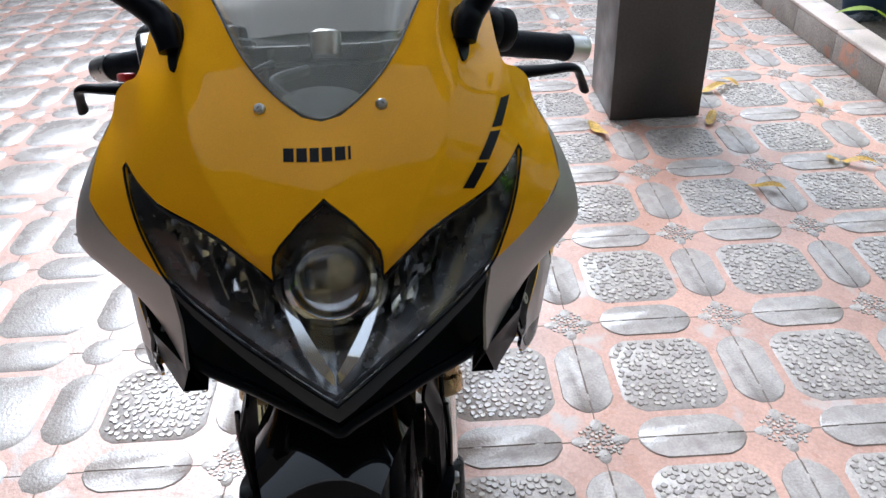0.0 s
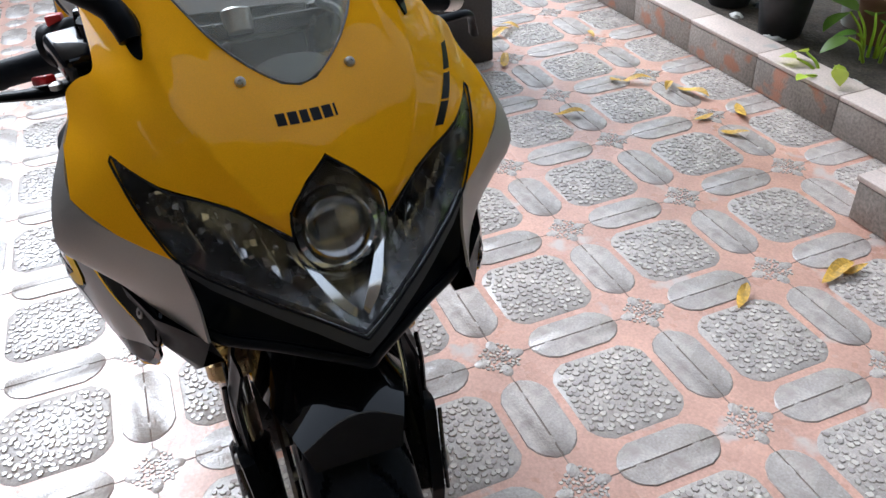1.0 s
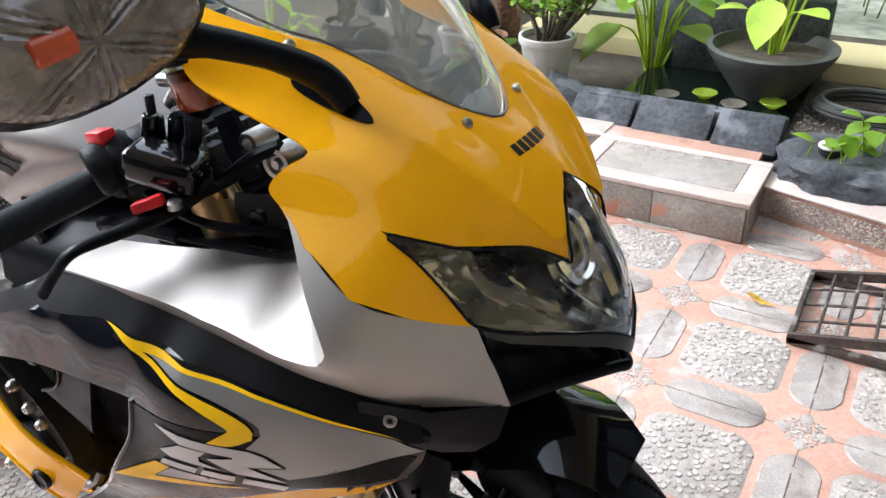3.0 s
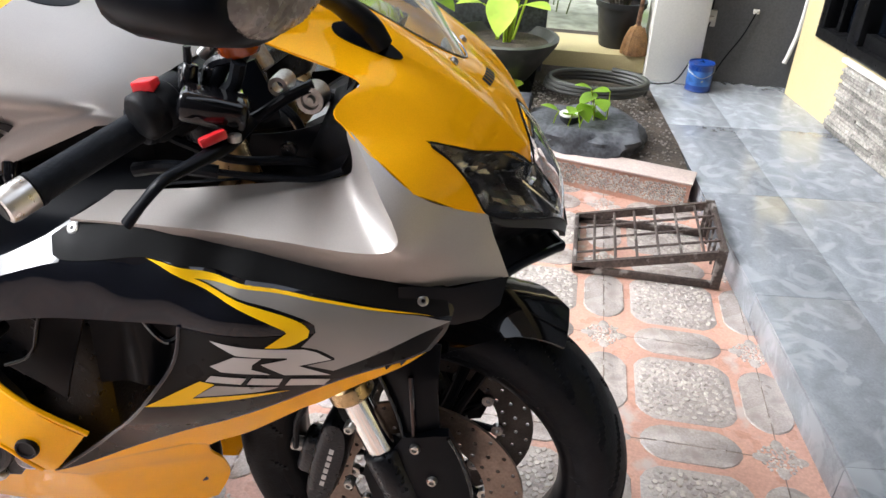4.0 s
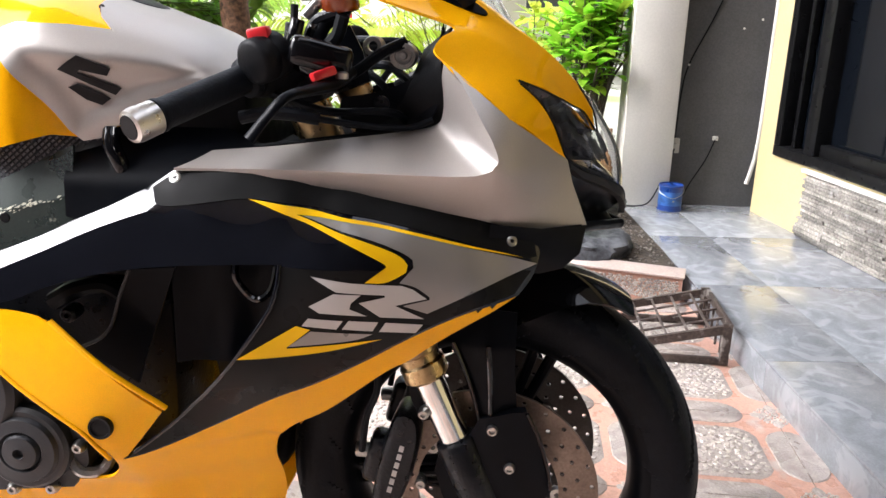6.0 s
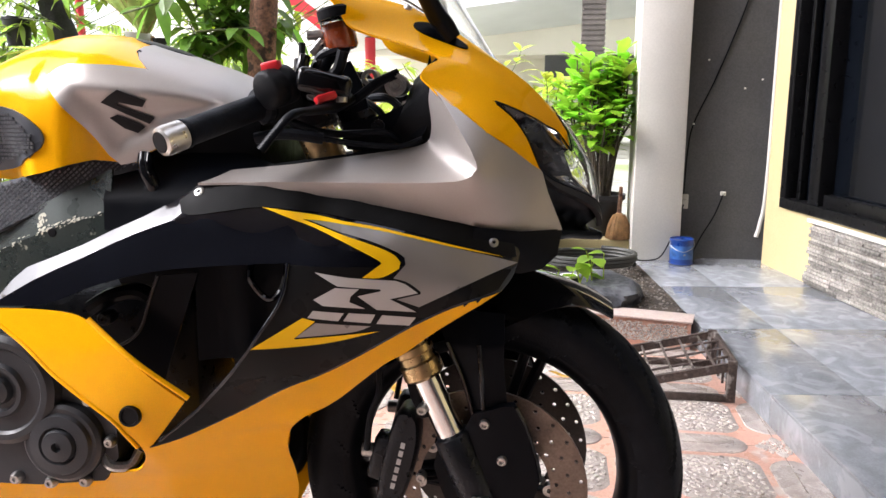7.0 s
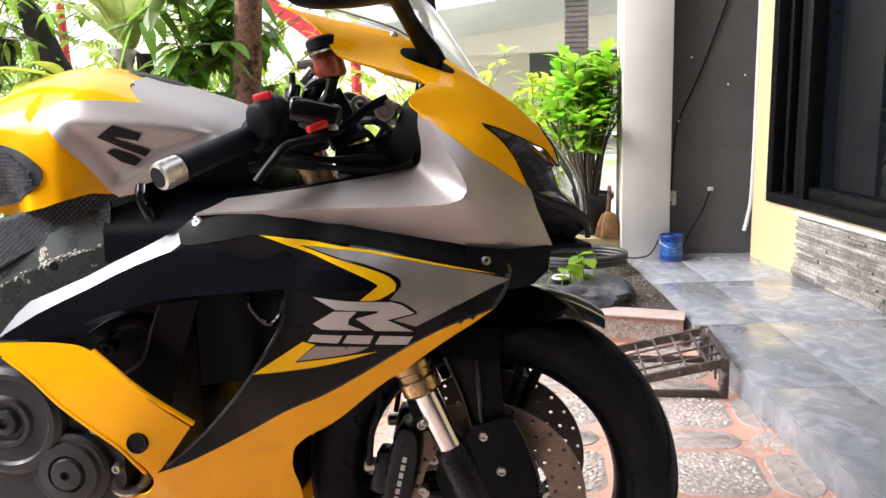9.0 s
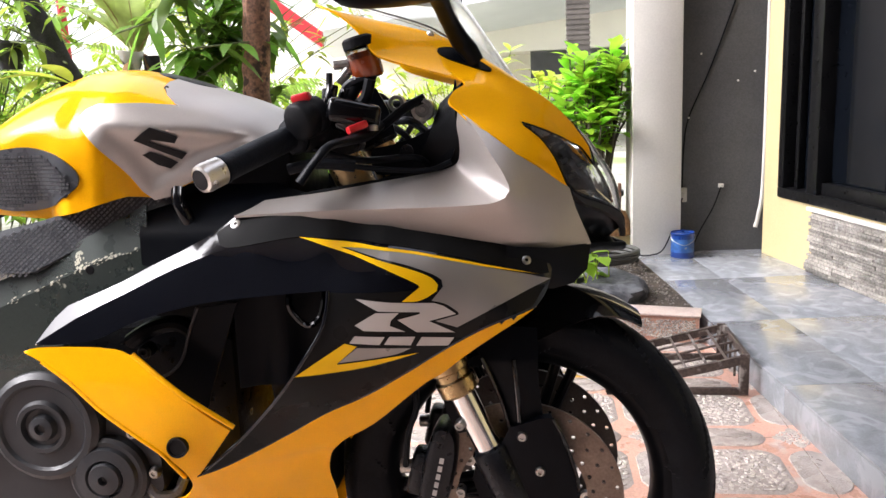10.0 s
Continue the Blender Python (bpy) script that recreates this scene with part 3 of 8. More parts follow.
def ridge(y, z):
    """The two creases that run down the cowl to the inner corners of the lamp."""
    p = Vector((abs(y), z))
    best, inner = 1.0, False
    for a, b in zip(RIDGE, RIDGE[1:]):
        t = min(1, max(0, (p - a).dot(b - a) / (b - a).length_squared))
        q = p - a.lerp(b, t)
        if q.length < best:
            best, inner = q.length, q.x - 0.6 * q.y < 0
    fade = min(1, max(0, (z - 0.808) / 0.022)) * min(1, max(0, (0.975 - z) / 0.03))
    return 0.0135 * fade * max(0, 1 - best / (0.050 if inner else 0.036)) ** 1.3


def on_nose(lift=0.0):
    return lambda y, z: Vector((NOSE(y, z) + ridge(y, z) + lift, y, z))


def soften(pts, keep=48, times=2):
    """Cuts the blunt corners of an outline and leaves its sharp ones."""
    pts = [Vector(p) for p in pts]
    for _ in range(times):
        out = []
        for i, p in enumerate(pts):
            a, b = pts[i - 1] - p, pts[(i + 1) % len(pts)] - p
            if a.length < 1e-6 or b.length < 1e-6 or math.degrees(math.pi - a.angle(b)) > keep:
                out.append(p)
            else:
                out += [p + a * 0.25, p + b * 0.25]
        pts = out
    return [(p.x, p.y) for p in pts]


def mirrored(half):
    """A closed outline from its half with y > 0, from the bottom of the middle line to its top."""
    return half + [(-y, z) for y, z in reversed(half) if y > 1e-6]


# nose cowl
EDGE_BACK = [*[(SILV(x, z) + 0.001, z, 0) for x, z in ((-0.046, 0.865), (-0.071, 0.885))], (0.203, 0.900, 0), (0.190, 0.914, 0), (0.175, 0.924, 0), (0.171, 0.934, 0), (0.171, 0.948, 0), (0.171, 0.965, 0), (0.170, 0.982, 0), (0.168, 1.022, 0), (0.150, 1.036, 0), (0.132, 1.032, 0), (0.128, 1.012, 0), (0.122, 1.003, 0)]
COWL = [(0, 0.868), (0.024, 0.850), (0.045, 0.829), (0.047, 0.806), (0.064, 0.818), (0.086, 0.833), (0.110, 0.841), (0.146, 0.853), (0.180, 0.872),
        (0.176, 0.850), (0.168, 0.825), (0.158, 0.800), (0.148, 0.781), *[(SILV(x, z) + 0.001, z) for x, z in ((0.050, 0.793), (0.035, 0.805), (-0.003, 0.831))], *[(p.x, p.y) for p in spline(EDGE_BACK, 4)], (0.098, 0.987), (0.083, 0.968), (0.068, 0.950), (0.052, 0.936), (0.034, 0.923), (0.017, 0.914), (0, 0.911)]
part("nose_cowl", patch(mirrored(COWL), on_nose(), 0.0034, 0.003), YELLOW, bike, "yellow nose cowl")

# headlamp under one clear cover
LAMP = [(0, 0.706), (0.022, 0.722), (0.045, 0.735), (0.084, 0.750), (0.125, 0.766), (0.148, 0.782), (0.158, 0.801), (0.168, 0.826), (0.176, 0.851), (0.179, 0.870),
        (0.146, 0.851), (0.110, 0.839), (0.086, 0.831), (0.064, 0.816), (0.047, 0.803), (0.044, 0.828), (0.024, 0.848), (0, 0.866)]
def on_lamp(y, z):
    """The clear cover: it bulges past the cowl between the two inner corners."""
    bulge = 0.010 * max(0.0, 1 - (y / 0.050) ** 2) * min(1, max(0, (z - 0.72) / 0.06)) * min(1, max(0, (0.868 - z) / 0.03))
    return Vector((NOSE(y, z) - 0.002 + bulge, y, z))


lamp = part("headlamp", patch(mirrored(LAMP), on_lamp, 0.008, 0.0025), LAMPGLASS, bike, "clear headlamp cover")
lamp.visible_shadow = False
EDGE_IN = inside_by(mirrored(LAMP))
part("housing", patch(mirrored(LAMP), lambda y, z: Vector((NOSE(y, z) - 0.005 - min(0.080, 2.4 * EDGE_IN(y, z)), y, z)), 0.008, 0), LAMPDARK, lamp, "dark lamp housing", sharp=50)

# chin below the lamp
CHIN = [(0, 0.673), (0.040, 0.679), (0.080, 0.686), (0.120, 0.690), (0.133, 0.699), (0.137, 0.728), (0.139, 0.755), (0.141, 0.776), (0.125, 0.764), (0.084, 0.748), (0.045, 0.733), (0.022, 0.720), (0, 0.704)]
CHIN_IN = inside_by(mirrored(CHIN))


def beak(y):
    """Forward reach of the pointed lower lip."""
    return 0.162 - 0.64 * abs(y) + 0.3 * y * y


part("chin", patch(mirrored(CHIN), lambda y, z: Vector((beak(y) + (NOSE(y, z) - beak(y)) * min(1, max(0, (z - 0.69) / 0.06)) - 0.004 - min(0.03, 1.2 * CHIN_IN(y, z)), y, z)), 0.010, 0), SATIN, bike, "black air intake below the headlamp", sharp=50)
RIMBAND = [(0, 0.688), (0.022, 0.705), (0.045, 0.720), (0.084, 0.738), (0.125, 0.756), (0.142, 0.769), (0.142, 0.776), (0.125, 0.765), (0.084, 0.749), (0.045, 0.734), (0.022, 0.721), (0, 0.705)]
part("lamp_rim", patch(mirrored(RIMBAND), on_nose(0.001), 0.010, 0.008), material("rim_grey", (0.035, 0.035, 0.037), 0.42, vary=0.15, spec=0.3), bike, "dark rim below the headlamp cover")
lip = [Vector((beak(y), y, float(np.interp(abs(y), [0, 0.04, 0.08, 0.12, 0.139], [0.674, 0.680, 0.687, 0.691, 0.701])))) for y in (-0.139, -0.120, -0.080, -0.040, -0.012, 0, 0.012, 0.040, 0.080, 0.120, 0.139)]
part("chin_lip", tube(lip, 0.0055, 10, 4, 1.2), SATIN, bike, "black pointed lower lip")

# side panels
SILVER_OUT = [(-0.284, 0.763), (-0.255, 0.7575), (-0.206, 0.7495), (-0.146, 0.740), (-0.095, 0.730), (-0.037, 0.717), (0.007, 0.705), (0.029, 0.700), (0.097, 0.701), (0.086, 0.728), (0.076, 0.752), (0.068, 0.780),
              (0.035, 0.805), (-0.003, 0.831), (-0.046, 0.865)]
CREASE = [(p.x, p.y) for p in spline([(x, z, 0) for x, z in ((-0.372, 0.766), (-0.255, 0.7685), (-0.165, 0.769), (-0.105, 0.770), (-0.062, 0.7715), (-0.033, 0.7745), (-0.015, 0.786), (-0.020, 0.806), (-0.034, 0.830), (-0.055, 0.864), (-0.071, 0.885))], 4)]
MID = [(0.029, 0.702), (0.007, 0.710), (-0.037, 0.722), (-0.095, 0.735), (-0.146, 0.745), (-0.206, 0.754), (-0.255, 0.762), (-0.284, 0.767), (-0.372, 0.765), (-0.380, 0.7245), (-0.3973, 0.7207), (-0.4204, 0.7128), (-0.4475, 0.7027), (-0.475, 0.6910), (-0.5147, 0.6725), (-0.5548, 0.6553), (-0.5873, 0.6402), (-0.6245, 0.6196), (-0.648, 0.606),
       (-0.610, 0.606), (-0.561, 0.611), (-0.513, 0.633), (-0.460, 0.649), (-0.404, 0.660), (-0.325, 0.667), (-0.2461, 0.6714), (-0.2478, 0.6484), (-0.2563, 0.6208), (-0.2835, 0.5795), (-0.3176, 0.5343), (-0.3560, 0.4918), (-0.3919, 0.4569),
       (-0.4310, 0.4260), (-0.4463, 0.4147), (-0.4021, 0.4258), (-0.3280, 0.4600), (-0.2630, 0.4990), (-0.2153, 0.5152), (-0.1551, 0.5493), (-0.1207, 0.5701), (-0.0802, 0.5927), (-0.0390, 0.6118), (0.0160, 0.6258), (0.0330, 0.6456), (0.0400, 0.6759)]
LOWER = [(0.0180, 0.6268), (-0.0390, 0.6129), (-0.0802, 0.5938), (-0.1207, 0.5712), (-0.1551, 0.5504), (-0.2153, 0.5164), (-0.2630, 0.5000), (-0.3280, 0.4610), (-0.4021, 0.4267), (-0.4445, 0.4155), (-0.4252, 0.4398), (-0.3945, 0.4807), (-0.4527, 0.5381), (-0.511, 0.593), (-0.553, 0.603), (-0.646, 0.603),
         (-0.668, 0.596), (-0.640, 0.583), (-0.600, 0.554), (-0.563, 0.519), (-0.527, 0.490), (-0.488, 0.457), (-0.4708, 0.4379), (-0.4580, 0.4188), (-0.4567, 0.4003), (-0.476, 0.370), (-0.498, 0.350), (-0.560, 0.342), (-0.800, 0.335), (-0.82, 0.25), (-0.78, 0.20),
         (-0.40, 0.165), (-0.33, 0.19), (-0.295, 0.260), (-0.290, 0.323), (-0.292, 0.369), (-0.2810, 0.4120), (-0.2570, 0.4400), (-0.2250, 0.4550), (-0.2000, 0.4720), (-0.1720, 0.4970), (-0.1490, 0.5170), (-0.1280, 0.5330), (-0.1109, 0.5401), (-0.0791, 0.5665), (-0.0363, 0.5956), (-0.0099, 0.6109)]
GREY = [(-0.2232, 0.7239), (-0.1742, 0.7202), (-0.1088, 0.7056), (-0.0363, 0.6850), (0.0370, 0.6643), (-0.0318, 0.6379), (-0.0866, 0.6126), (-0.1132, 0.6246), (-0.0810, 0.6309), (-0.0988, 0.6473), (-0.1167, 0.6526), (-0.1020, 0.6691), (-0.1032, 0.6777), (-0.1124, 0.6855), (-0.1458, 0.7001), (-0.1861, 0.7121)]
CHEV = [(-0.2841, 0.7381), (-0.2520, 0.7354), (-0.2207, 0.7311), (-0.1468, 0.7172), (-0.1090, 0.7084), (-0.0364, 0.6882), (0.0200, 0.6721), (-0.0363, 0.6855), (-0.1087, 0.7052), (-0.1463, 0.7137), (-0.1863, 0.7212), (-0.2291, 0.7250), (-0.1455, 0.6964), (-0.1152, 0.6827), (-0.1080, 0.6721), (-0.1098, 0.6643), (-0.1305, 0.6528), (-0.1531, 0.6551), (-0.1306, 0.6716), (-0.1337, 0.6764), (-0.1917, 0.7075), (-0.2509, 0.7283)]
CHEVLOW = [(-0.2946, 0.5624), (-0.2283, 0.6035), (-0.2134, 0.5983), (-0.2421, 0.5746), (-0.1955, 0.5765), (-0.1373, 0.5807), (-0.1971, 0.5666), (-0.2590, 0.5627)]
TRIM = [(-0.2391, 0.5766), (-0.2135, 0.5962), (-0.1469, 0.5888), (-0.1643, 0.5813), (-0.1954, 0.5787)]
RSHAPE1 = [(-0.2108, 0.6622), (-0.1833, 0.6448), (-0.1238, 0.6384), (-0.1597, 0.6314), (-0.1377, 0.6119), (-0.0898, 0.6060), (-0.1212, 0.6257), (-0.0870, 0.6319), (-0.1018, 0.6443), (-0.1137, 0.6495), (-0.1680, 0.6552)]
RSHAPE2 = [(-0.2135, 0.6274), (-0.1864, 0.6427), (-0.1574, 0.6408), (-0.1739, 0.6261), (-0.1515, 0.6142), (-0.2025, 0.6194)]
bars = [[(-0.2223, 0.6035), (-0.2150, 0.6129), (-0.1777, 0.6090), (-0.1853, 0.5982)], [(-0.1793, 0.5981), (-0.1717, 0.6090), (-0.1400, 0.6054), (-0.1466, 0.5933)], [(-0.1397, 0.5920), (-0.1320, 0.6041), (-0.0911, 0.5982), (-0.0997, 0.5869)]]
for s in (-1, 1):
    sk = on_side(s)
    over = lambda x, z: Vector((x, s * (SILV(x, z) + 0.003 * min(1, max(0, (0.79 - z) / 0.02))), z))
    panel = part("side_panel", patch(SILVER_OUT + CREASE[::-1], over, 0.010, 0.003), SILVER, bike, "silver upper side panel")
    inner = [(-0.345, 0.172, 0.780), (-0.262, 0.166, 0.788), (-0.190, 0.161, 0.798), (-0.120, 0.158, 0.808), (-0.095, 0.158, 0.813), (-0.082, 0.160, 0.820), (-0.078, 0.166, 0.834), (-0.078, 0.172, 0.850), (-0.080, 0.180, 0.870), (-0.078, 0.188, 0.887)]
    c = spline([Vector((x, s * y, z)) for x, y, z in inner], 4)
    a = [over(x, z) for x, z in CREASE]
    rows = [[p.lerp(q, f) + Vector((0, 0, -0.005 * f * (1 - f))) for p, q, (x, z) in zip(a, c, CREASE)] for f in (0, 0.04, 0.12, 0.3, 0.55, 0.8, 1)]
    part("shelf", loft(rows, 0.003), SILVER, panel, sharp=60)
    fairing = part("side_fairing", patch(soften(MID, 30), sk, 0.008, 0.004), BLACK, bike, "gloss black side fairing")
    face = [(-0.3715, 0.765), (-0.405, 0.742), (-0.4445, 0.722), (-0.4844, 0.705), (-0.525, 0.6855), (-0.5657, 0.669), (-0.6067, 0.6535), (-0.6243, 0.638), (-0.6475, 0.607), (-0.6245, 0.6198), (-0.5873, 0.6404), (-0.5548, 0.6555), (-0.5147, 0.6727), (-0.475, 0.6912), (-0.4475, 0.7029), (-0.4204, 0.7130), (-0.3973, 0.7209), (-0.380, 0.7248)]
    part("top_face", patch(face, on_side(s, 0.0006), 0.02, 0.004), BLACK, fairing)
    top = [sk(x, z) for x, z in [(-0.372, 0.764), (-0.405, 0.7415), (-0.4445, 0.7215), (-0.4844, 0.7045), (-0.525, 0.685), (-0.5657, 0.6685), (-0.6067, 0.653), (-0.6243, 0.6375), (-0.648, 0.610)]]
    roll = [p + Vector((0, -s * 0.003, 0.0015)) for p in top]
    deck = [p + Vector((0, -s * 0.008, 0.0015)) for p in top]
    back = [Vector((p.x, s * min(abs(p.y) - 0.024, 0.198 - 0.42 * max(0, p.z - 0.60)), p.z - 0.004)) for p in top]
    part("fairing_top", loft([spline(r, 5) for r in (top, roll, deck, back)], 0.003), BLACK, fairing, sharp=70)
    for nm, shape, mt, lift in (("matte_strip", [(-0.288, 0.7390), (-0.330, 0.7330), (-0.3747, 0.7265), (-0.3880, 0.7300), (-0.3970, 0.7440), (-0.371, 0.7625), (-0.300, 0.7640), (-0.284, 0.7655), (-0.255, 0.7605), (-0.206, 0.7525), (-0.146, 0.7435), (-0.095, 0.7335), (-0.037, 0.7205), (0.007, 0.709), (0.029, 0.701), (0.036, 0.672), (0.012, 0.6695), (-0.037, 0.6890), (-0.072, 0.7010), (-0.108, 0.7115), (-0.178, 0.7275), (-0.243, 0.7365)], MATTE, 0.0013), ("graphite_film", [(-0.2461, 0.6693), (-0.1197, 0.6684), (-0.0199, 0.6605), (0.0300, 0.6555), (0.0120, 0.6288), (-0.0390, 0.6150), (-0.0801, 0.5961), (-0.1206, 0.5735), (-0.1549, 0.5527), (-0.2151, 0.5187), (-0.2630, 0.5010), (-0.3280, 0.4620), (-0.4022, 0.4277), (-0.4427, 0.4163), (-0.3920, 0.4589), (-0.3174, 0.5366), (-0.2564, 0.6227)], GRAPHITE, 0.0008),
                                ("grey_film", GREY, GREYFILM, 0.0014), ("chevron", CHEV, YELFILM, 0.0020), ("chevron", CHEVLOW, YELFILM, 0.0020), ("trim_film", TRIM, GREYFILM, 0.0016),
                                ("emblem", RSHAPE1, WHITEFILM, 0.0022), ("emblem", RSHAPE2, WHITEFILM, 0.0022), ("emblem_bar", bars[0], WHITEFILM, 0.0022), ("emblem_bar", bars[1], WHITEFILM, 0.0022), ("emblem_bar", bars[2], WHITEFILM, 0.0022)):
        part(nm, patch(shape if nm.startswith("emblem") else soften(shape, 40), on_side(s, lift), 0.012, 0), mt, fairing)
    rim = spline([on_side(s, 0.0005)(x, z) for x, z in ((-0.2461, 0.6714), (-0.2488, 0.6484), (-0.2573, 0.6208), (-0.2845, 0.5795), (-0.3186, 0.5344), (-0.3570, 0.4918), (-0.3929, 0.4570), (-0.4319, 0.4261))], 3)
    part("fairing_rim", tube(rim, 0.0026, 8, 2), BLACK, fairing, sharp=80)
    lower = part("lower_cowl", patch(soften(LOWER, 40), on_side(s, -0.0020), 0.008, 0.004), YELLOW, bike, "yellow lower cowl")
    part("cowl_rim", tube([on_side(s, -0.002)(x, z) for x, z in ((-0.389, 0.486), (-0.450, 0.540), (-0.511, 0.593))], 0.0036, 8, 6), YELLOW, lower, sharp=80)
    part("cowl_rim", tube([on_side(s, -0.002)(x, z) for x, z in ((-0.640, 0.583), (-0.600, 0.554), (-0.563, 0.519), (-0.527, 0.490), (-0.488, 0.457), (-0.474, 0.435), (-0.463, 0.414))], 0.003, 8, 4), YELLOW, lower, sharp=80)

# lamp insides: projector, two bowls, bright trim, seal round the cover
LM = Matrix.Translation((0.094, 0, 0.792)) @ Matrix.Rotation(radians(90 - 28), 4, 'Y')
part("projector", lathe([(0.0, 0.012), (0.018, 0.010), (0.027, 0.004), (0.031, -0.004), (0.031, -0.02)], LM, 32), clear("lamp_lens", (0.75, 0.76, 0.78), 0.02, 1.5), lamp)
part("lens_ring", lathe([(0.031, -0.012), (0.031, 0.004), (0.035, 0.008), (0.040, 0.004), (0.041, -0.012)], LM, 40), LAMPCHROME, lamp, "bright ring round the lamp lens")
part("lens_hood", lathe([(0.041, -0.014), (0.043, 0.002), (0.050, -0.002), (0.056, -0.016)], LM, 40), LAMPBOWL, lamp)
part("lens_backing", lathe([(0.0, -0.018), (0.012, -0.019), (0.03, -0.014)], LM, 24), LAMPBOWL, lamp)
for s in (-1, 1):
    bowl = patch([(0.052, 0.752), (0.090, 0.762), (0.125, 0.776), (0.150, 0.802), (0.158, 0.832), (0.120, 0.829), (0.090, 0.820), (0.062, 0.804), (0.050, 0.785)],
                 lambda y, z: Vector((NOSE(y, z) - 0.030 - 0.022 * math.cos(min(1.5, math.hypot((y - 0.10) / 0.05, (z - 0.795) / 0.035))) + 0.010 * noise.noise(Vector((y * 26, z * 34, s))) + 0.004 * math.sin((y + 0.6 * z) * 300), s * y, z)), 0.006, 0)
    part("reflector", bowl, LAMPBOWL, lamp, "uneven bright reflector", sharp=12)
    for q in range(3):
        a0, a1 = Vector((0.060 + 0.030 * q, 0.768 + 0.008 * q)), Vector((0.072 + 0.030 * q, 0.802 + 0.007 * q))
        part("reflector_rib", loft([[Vector((NOSE(p.x, p.y) - dx, s * p.x, p.y)) for p in (a0, a0.lerp(a1, 0.5), a1)] for dx in (0.012, 0.045)], 0.0012), LAMPDARK, lamp)
    trim = loft([spline([Vector((NOSE(y, z) - dx, s * y, z)) for y, z, dx in row], 5) for row in
                 ([(0.046, 0.790, 0.030), (0.038, 0.768, 0.022), (0.022, 0.742, 0.012), (0.001, 0.722, 0.006)], [(0.034, 0.772, 0.034), (0.026, 0.760, 0.028), (0.012, 0.742, 0.020), (0.001, 0.730, 0.010)])], 0.002)
    part("bright_trim", trim, LAMPCHROME, lamp, "bright V trim below the lens")
    seal = [on_nose(0.0012)(s * y, z) for y, z in LAMP]
    part("seal", tube(seal, 0.0013, 6, 3), SATIN, lamp)
    band = patch([(s * y, z) for y, z in [(0.0, 0.708), (0.022, 0.723), (0.045, 0.736), (0.084, 0.751), (0.125, 0.767), (0.147, 0.783), (0.125, 0.773), (0.084, 0.757), (0.045, 0.742), (0.022, 0.729), (0.0, 0.714)]], on_nose(-0.0052), 0.012, 0)
    part("cover_band", band, material("cover_band", (0.035, 0.035, 0.037), 0.3, coat=0.5, vary=0.1) if s < 0 else bpy.data.materials["cover_band"], lamp)
    # dark wedge and air duct under the side panel tip
    duct = loft([[Vector((x, s * y, z)) for x, y, z in row] for row in
                 ([(0.097, 0.138, 0.702), (0.040, 0.182, 0.704), (-0.02, 0.205, 0.712)], [(0.090, 0.150, 0.668), (0.040, 0.180, 0.668), (-0.02, 0.200, 0.676)],
                  [(0.070, 0.156, 0.650), (0.042, 0.166, 0.645), (-0.02, 0.182, 0.650)], [(0.085, 0.128, 0.664), (0.040, 0.135, 0.656), (-0.02, 0.14, 0.66)])], close_v=True)
    part("air_duct", duct, SATIN, bike, "black air duct below the side panel", sharp=50)
    for p, r in (((0.006, 0.691), 0.0042), ((-0.371, 0.755), 0.0046)):
        c = on_side(s, 0.001)(*p)
        dx, dz = on_side(s)(p[0] + 0.006, p[1]) - on_side(s)(p[0] - 0.006, p[1]), on_side(s)(p[0], p[1] + 0.006) - on_side(s)(p[0], p[1] - 0.006)
        mt = Matrix.Translation(c) @ (dz.cross(dx) * s).to_track_quat('Z', 'Y').to_matrix().to_4x4()
        bolt = part("fairing_bolt", lathe([(r * 1.5, -0.002), (r * 1.5, 0.0008), (r * 1.1, 0.0016), (r * 0.62, 0.0016), (r * 0.55, 0.0006)], mt, 20), STEEL, bike)
        # dark disc stands for the shade inside the bolt's hex recess
        part("socket", lathe([(r * 0.6, 0.0009), (0, 0.0009)], mt, 6), DARKFILM, bolt)
    for p in ((0.0, 0), (0.0, 1)):
        y, z = ((0.053, 0.920), (0.126, 0.993))[int(p[1])]
        c = on_nose(0.001)(s * y, z)
        mt = Matrix.Translation(c) @ Matrix.Rotation(radians(52), 4, 'Y') @ Matrix.Rotation(radians(-s * 14), 4, 'X')
        part("screen_bolt", lathe([(0.0052, -0.003), (0.0052, 0.0014), (0.0038, 0.0032), (0.0018, 0.0034), (0.0014, 0.0022), (0, 0.0022)], mt, 18), STEEL, bike)
# underside that closes the nose
part("nose_floor", loft([[Vector((beak(y) - 0.004, y, z)) for y, z in ((-0.135, 0.694), (-0.08, 0.688), (0, 0.676), (0.08, 0.688), (0.135, 0.694))],
                         [Vector((-0.02, y, 0.70)) for y in (-0.185, -0.10, 0, 0.10, 0.185)]], 0.004), SATIN, bike)
part("nose_inner", loft([[Vector((NOSE(y, z) - 0.095, y * 0.88, z)) for y in (-0.16, -0.10, -0.04, 0, 0.04, 0.10, 0.16)] for z in (0.69, 0.76, 0.83, 0.89)], 0.003), SATIN, bike)

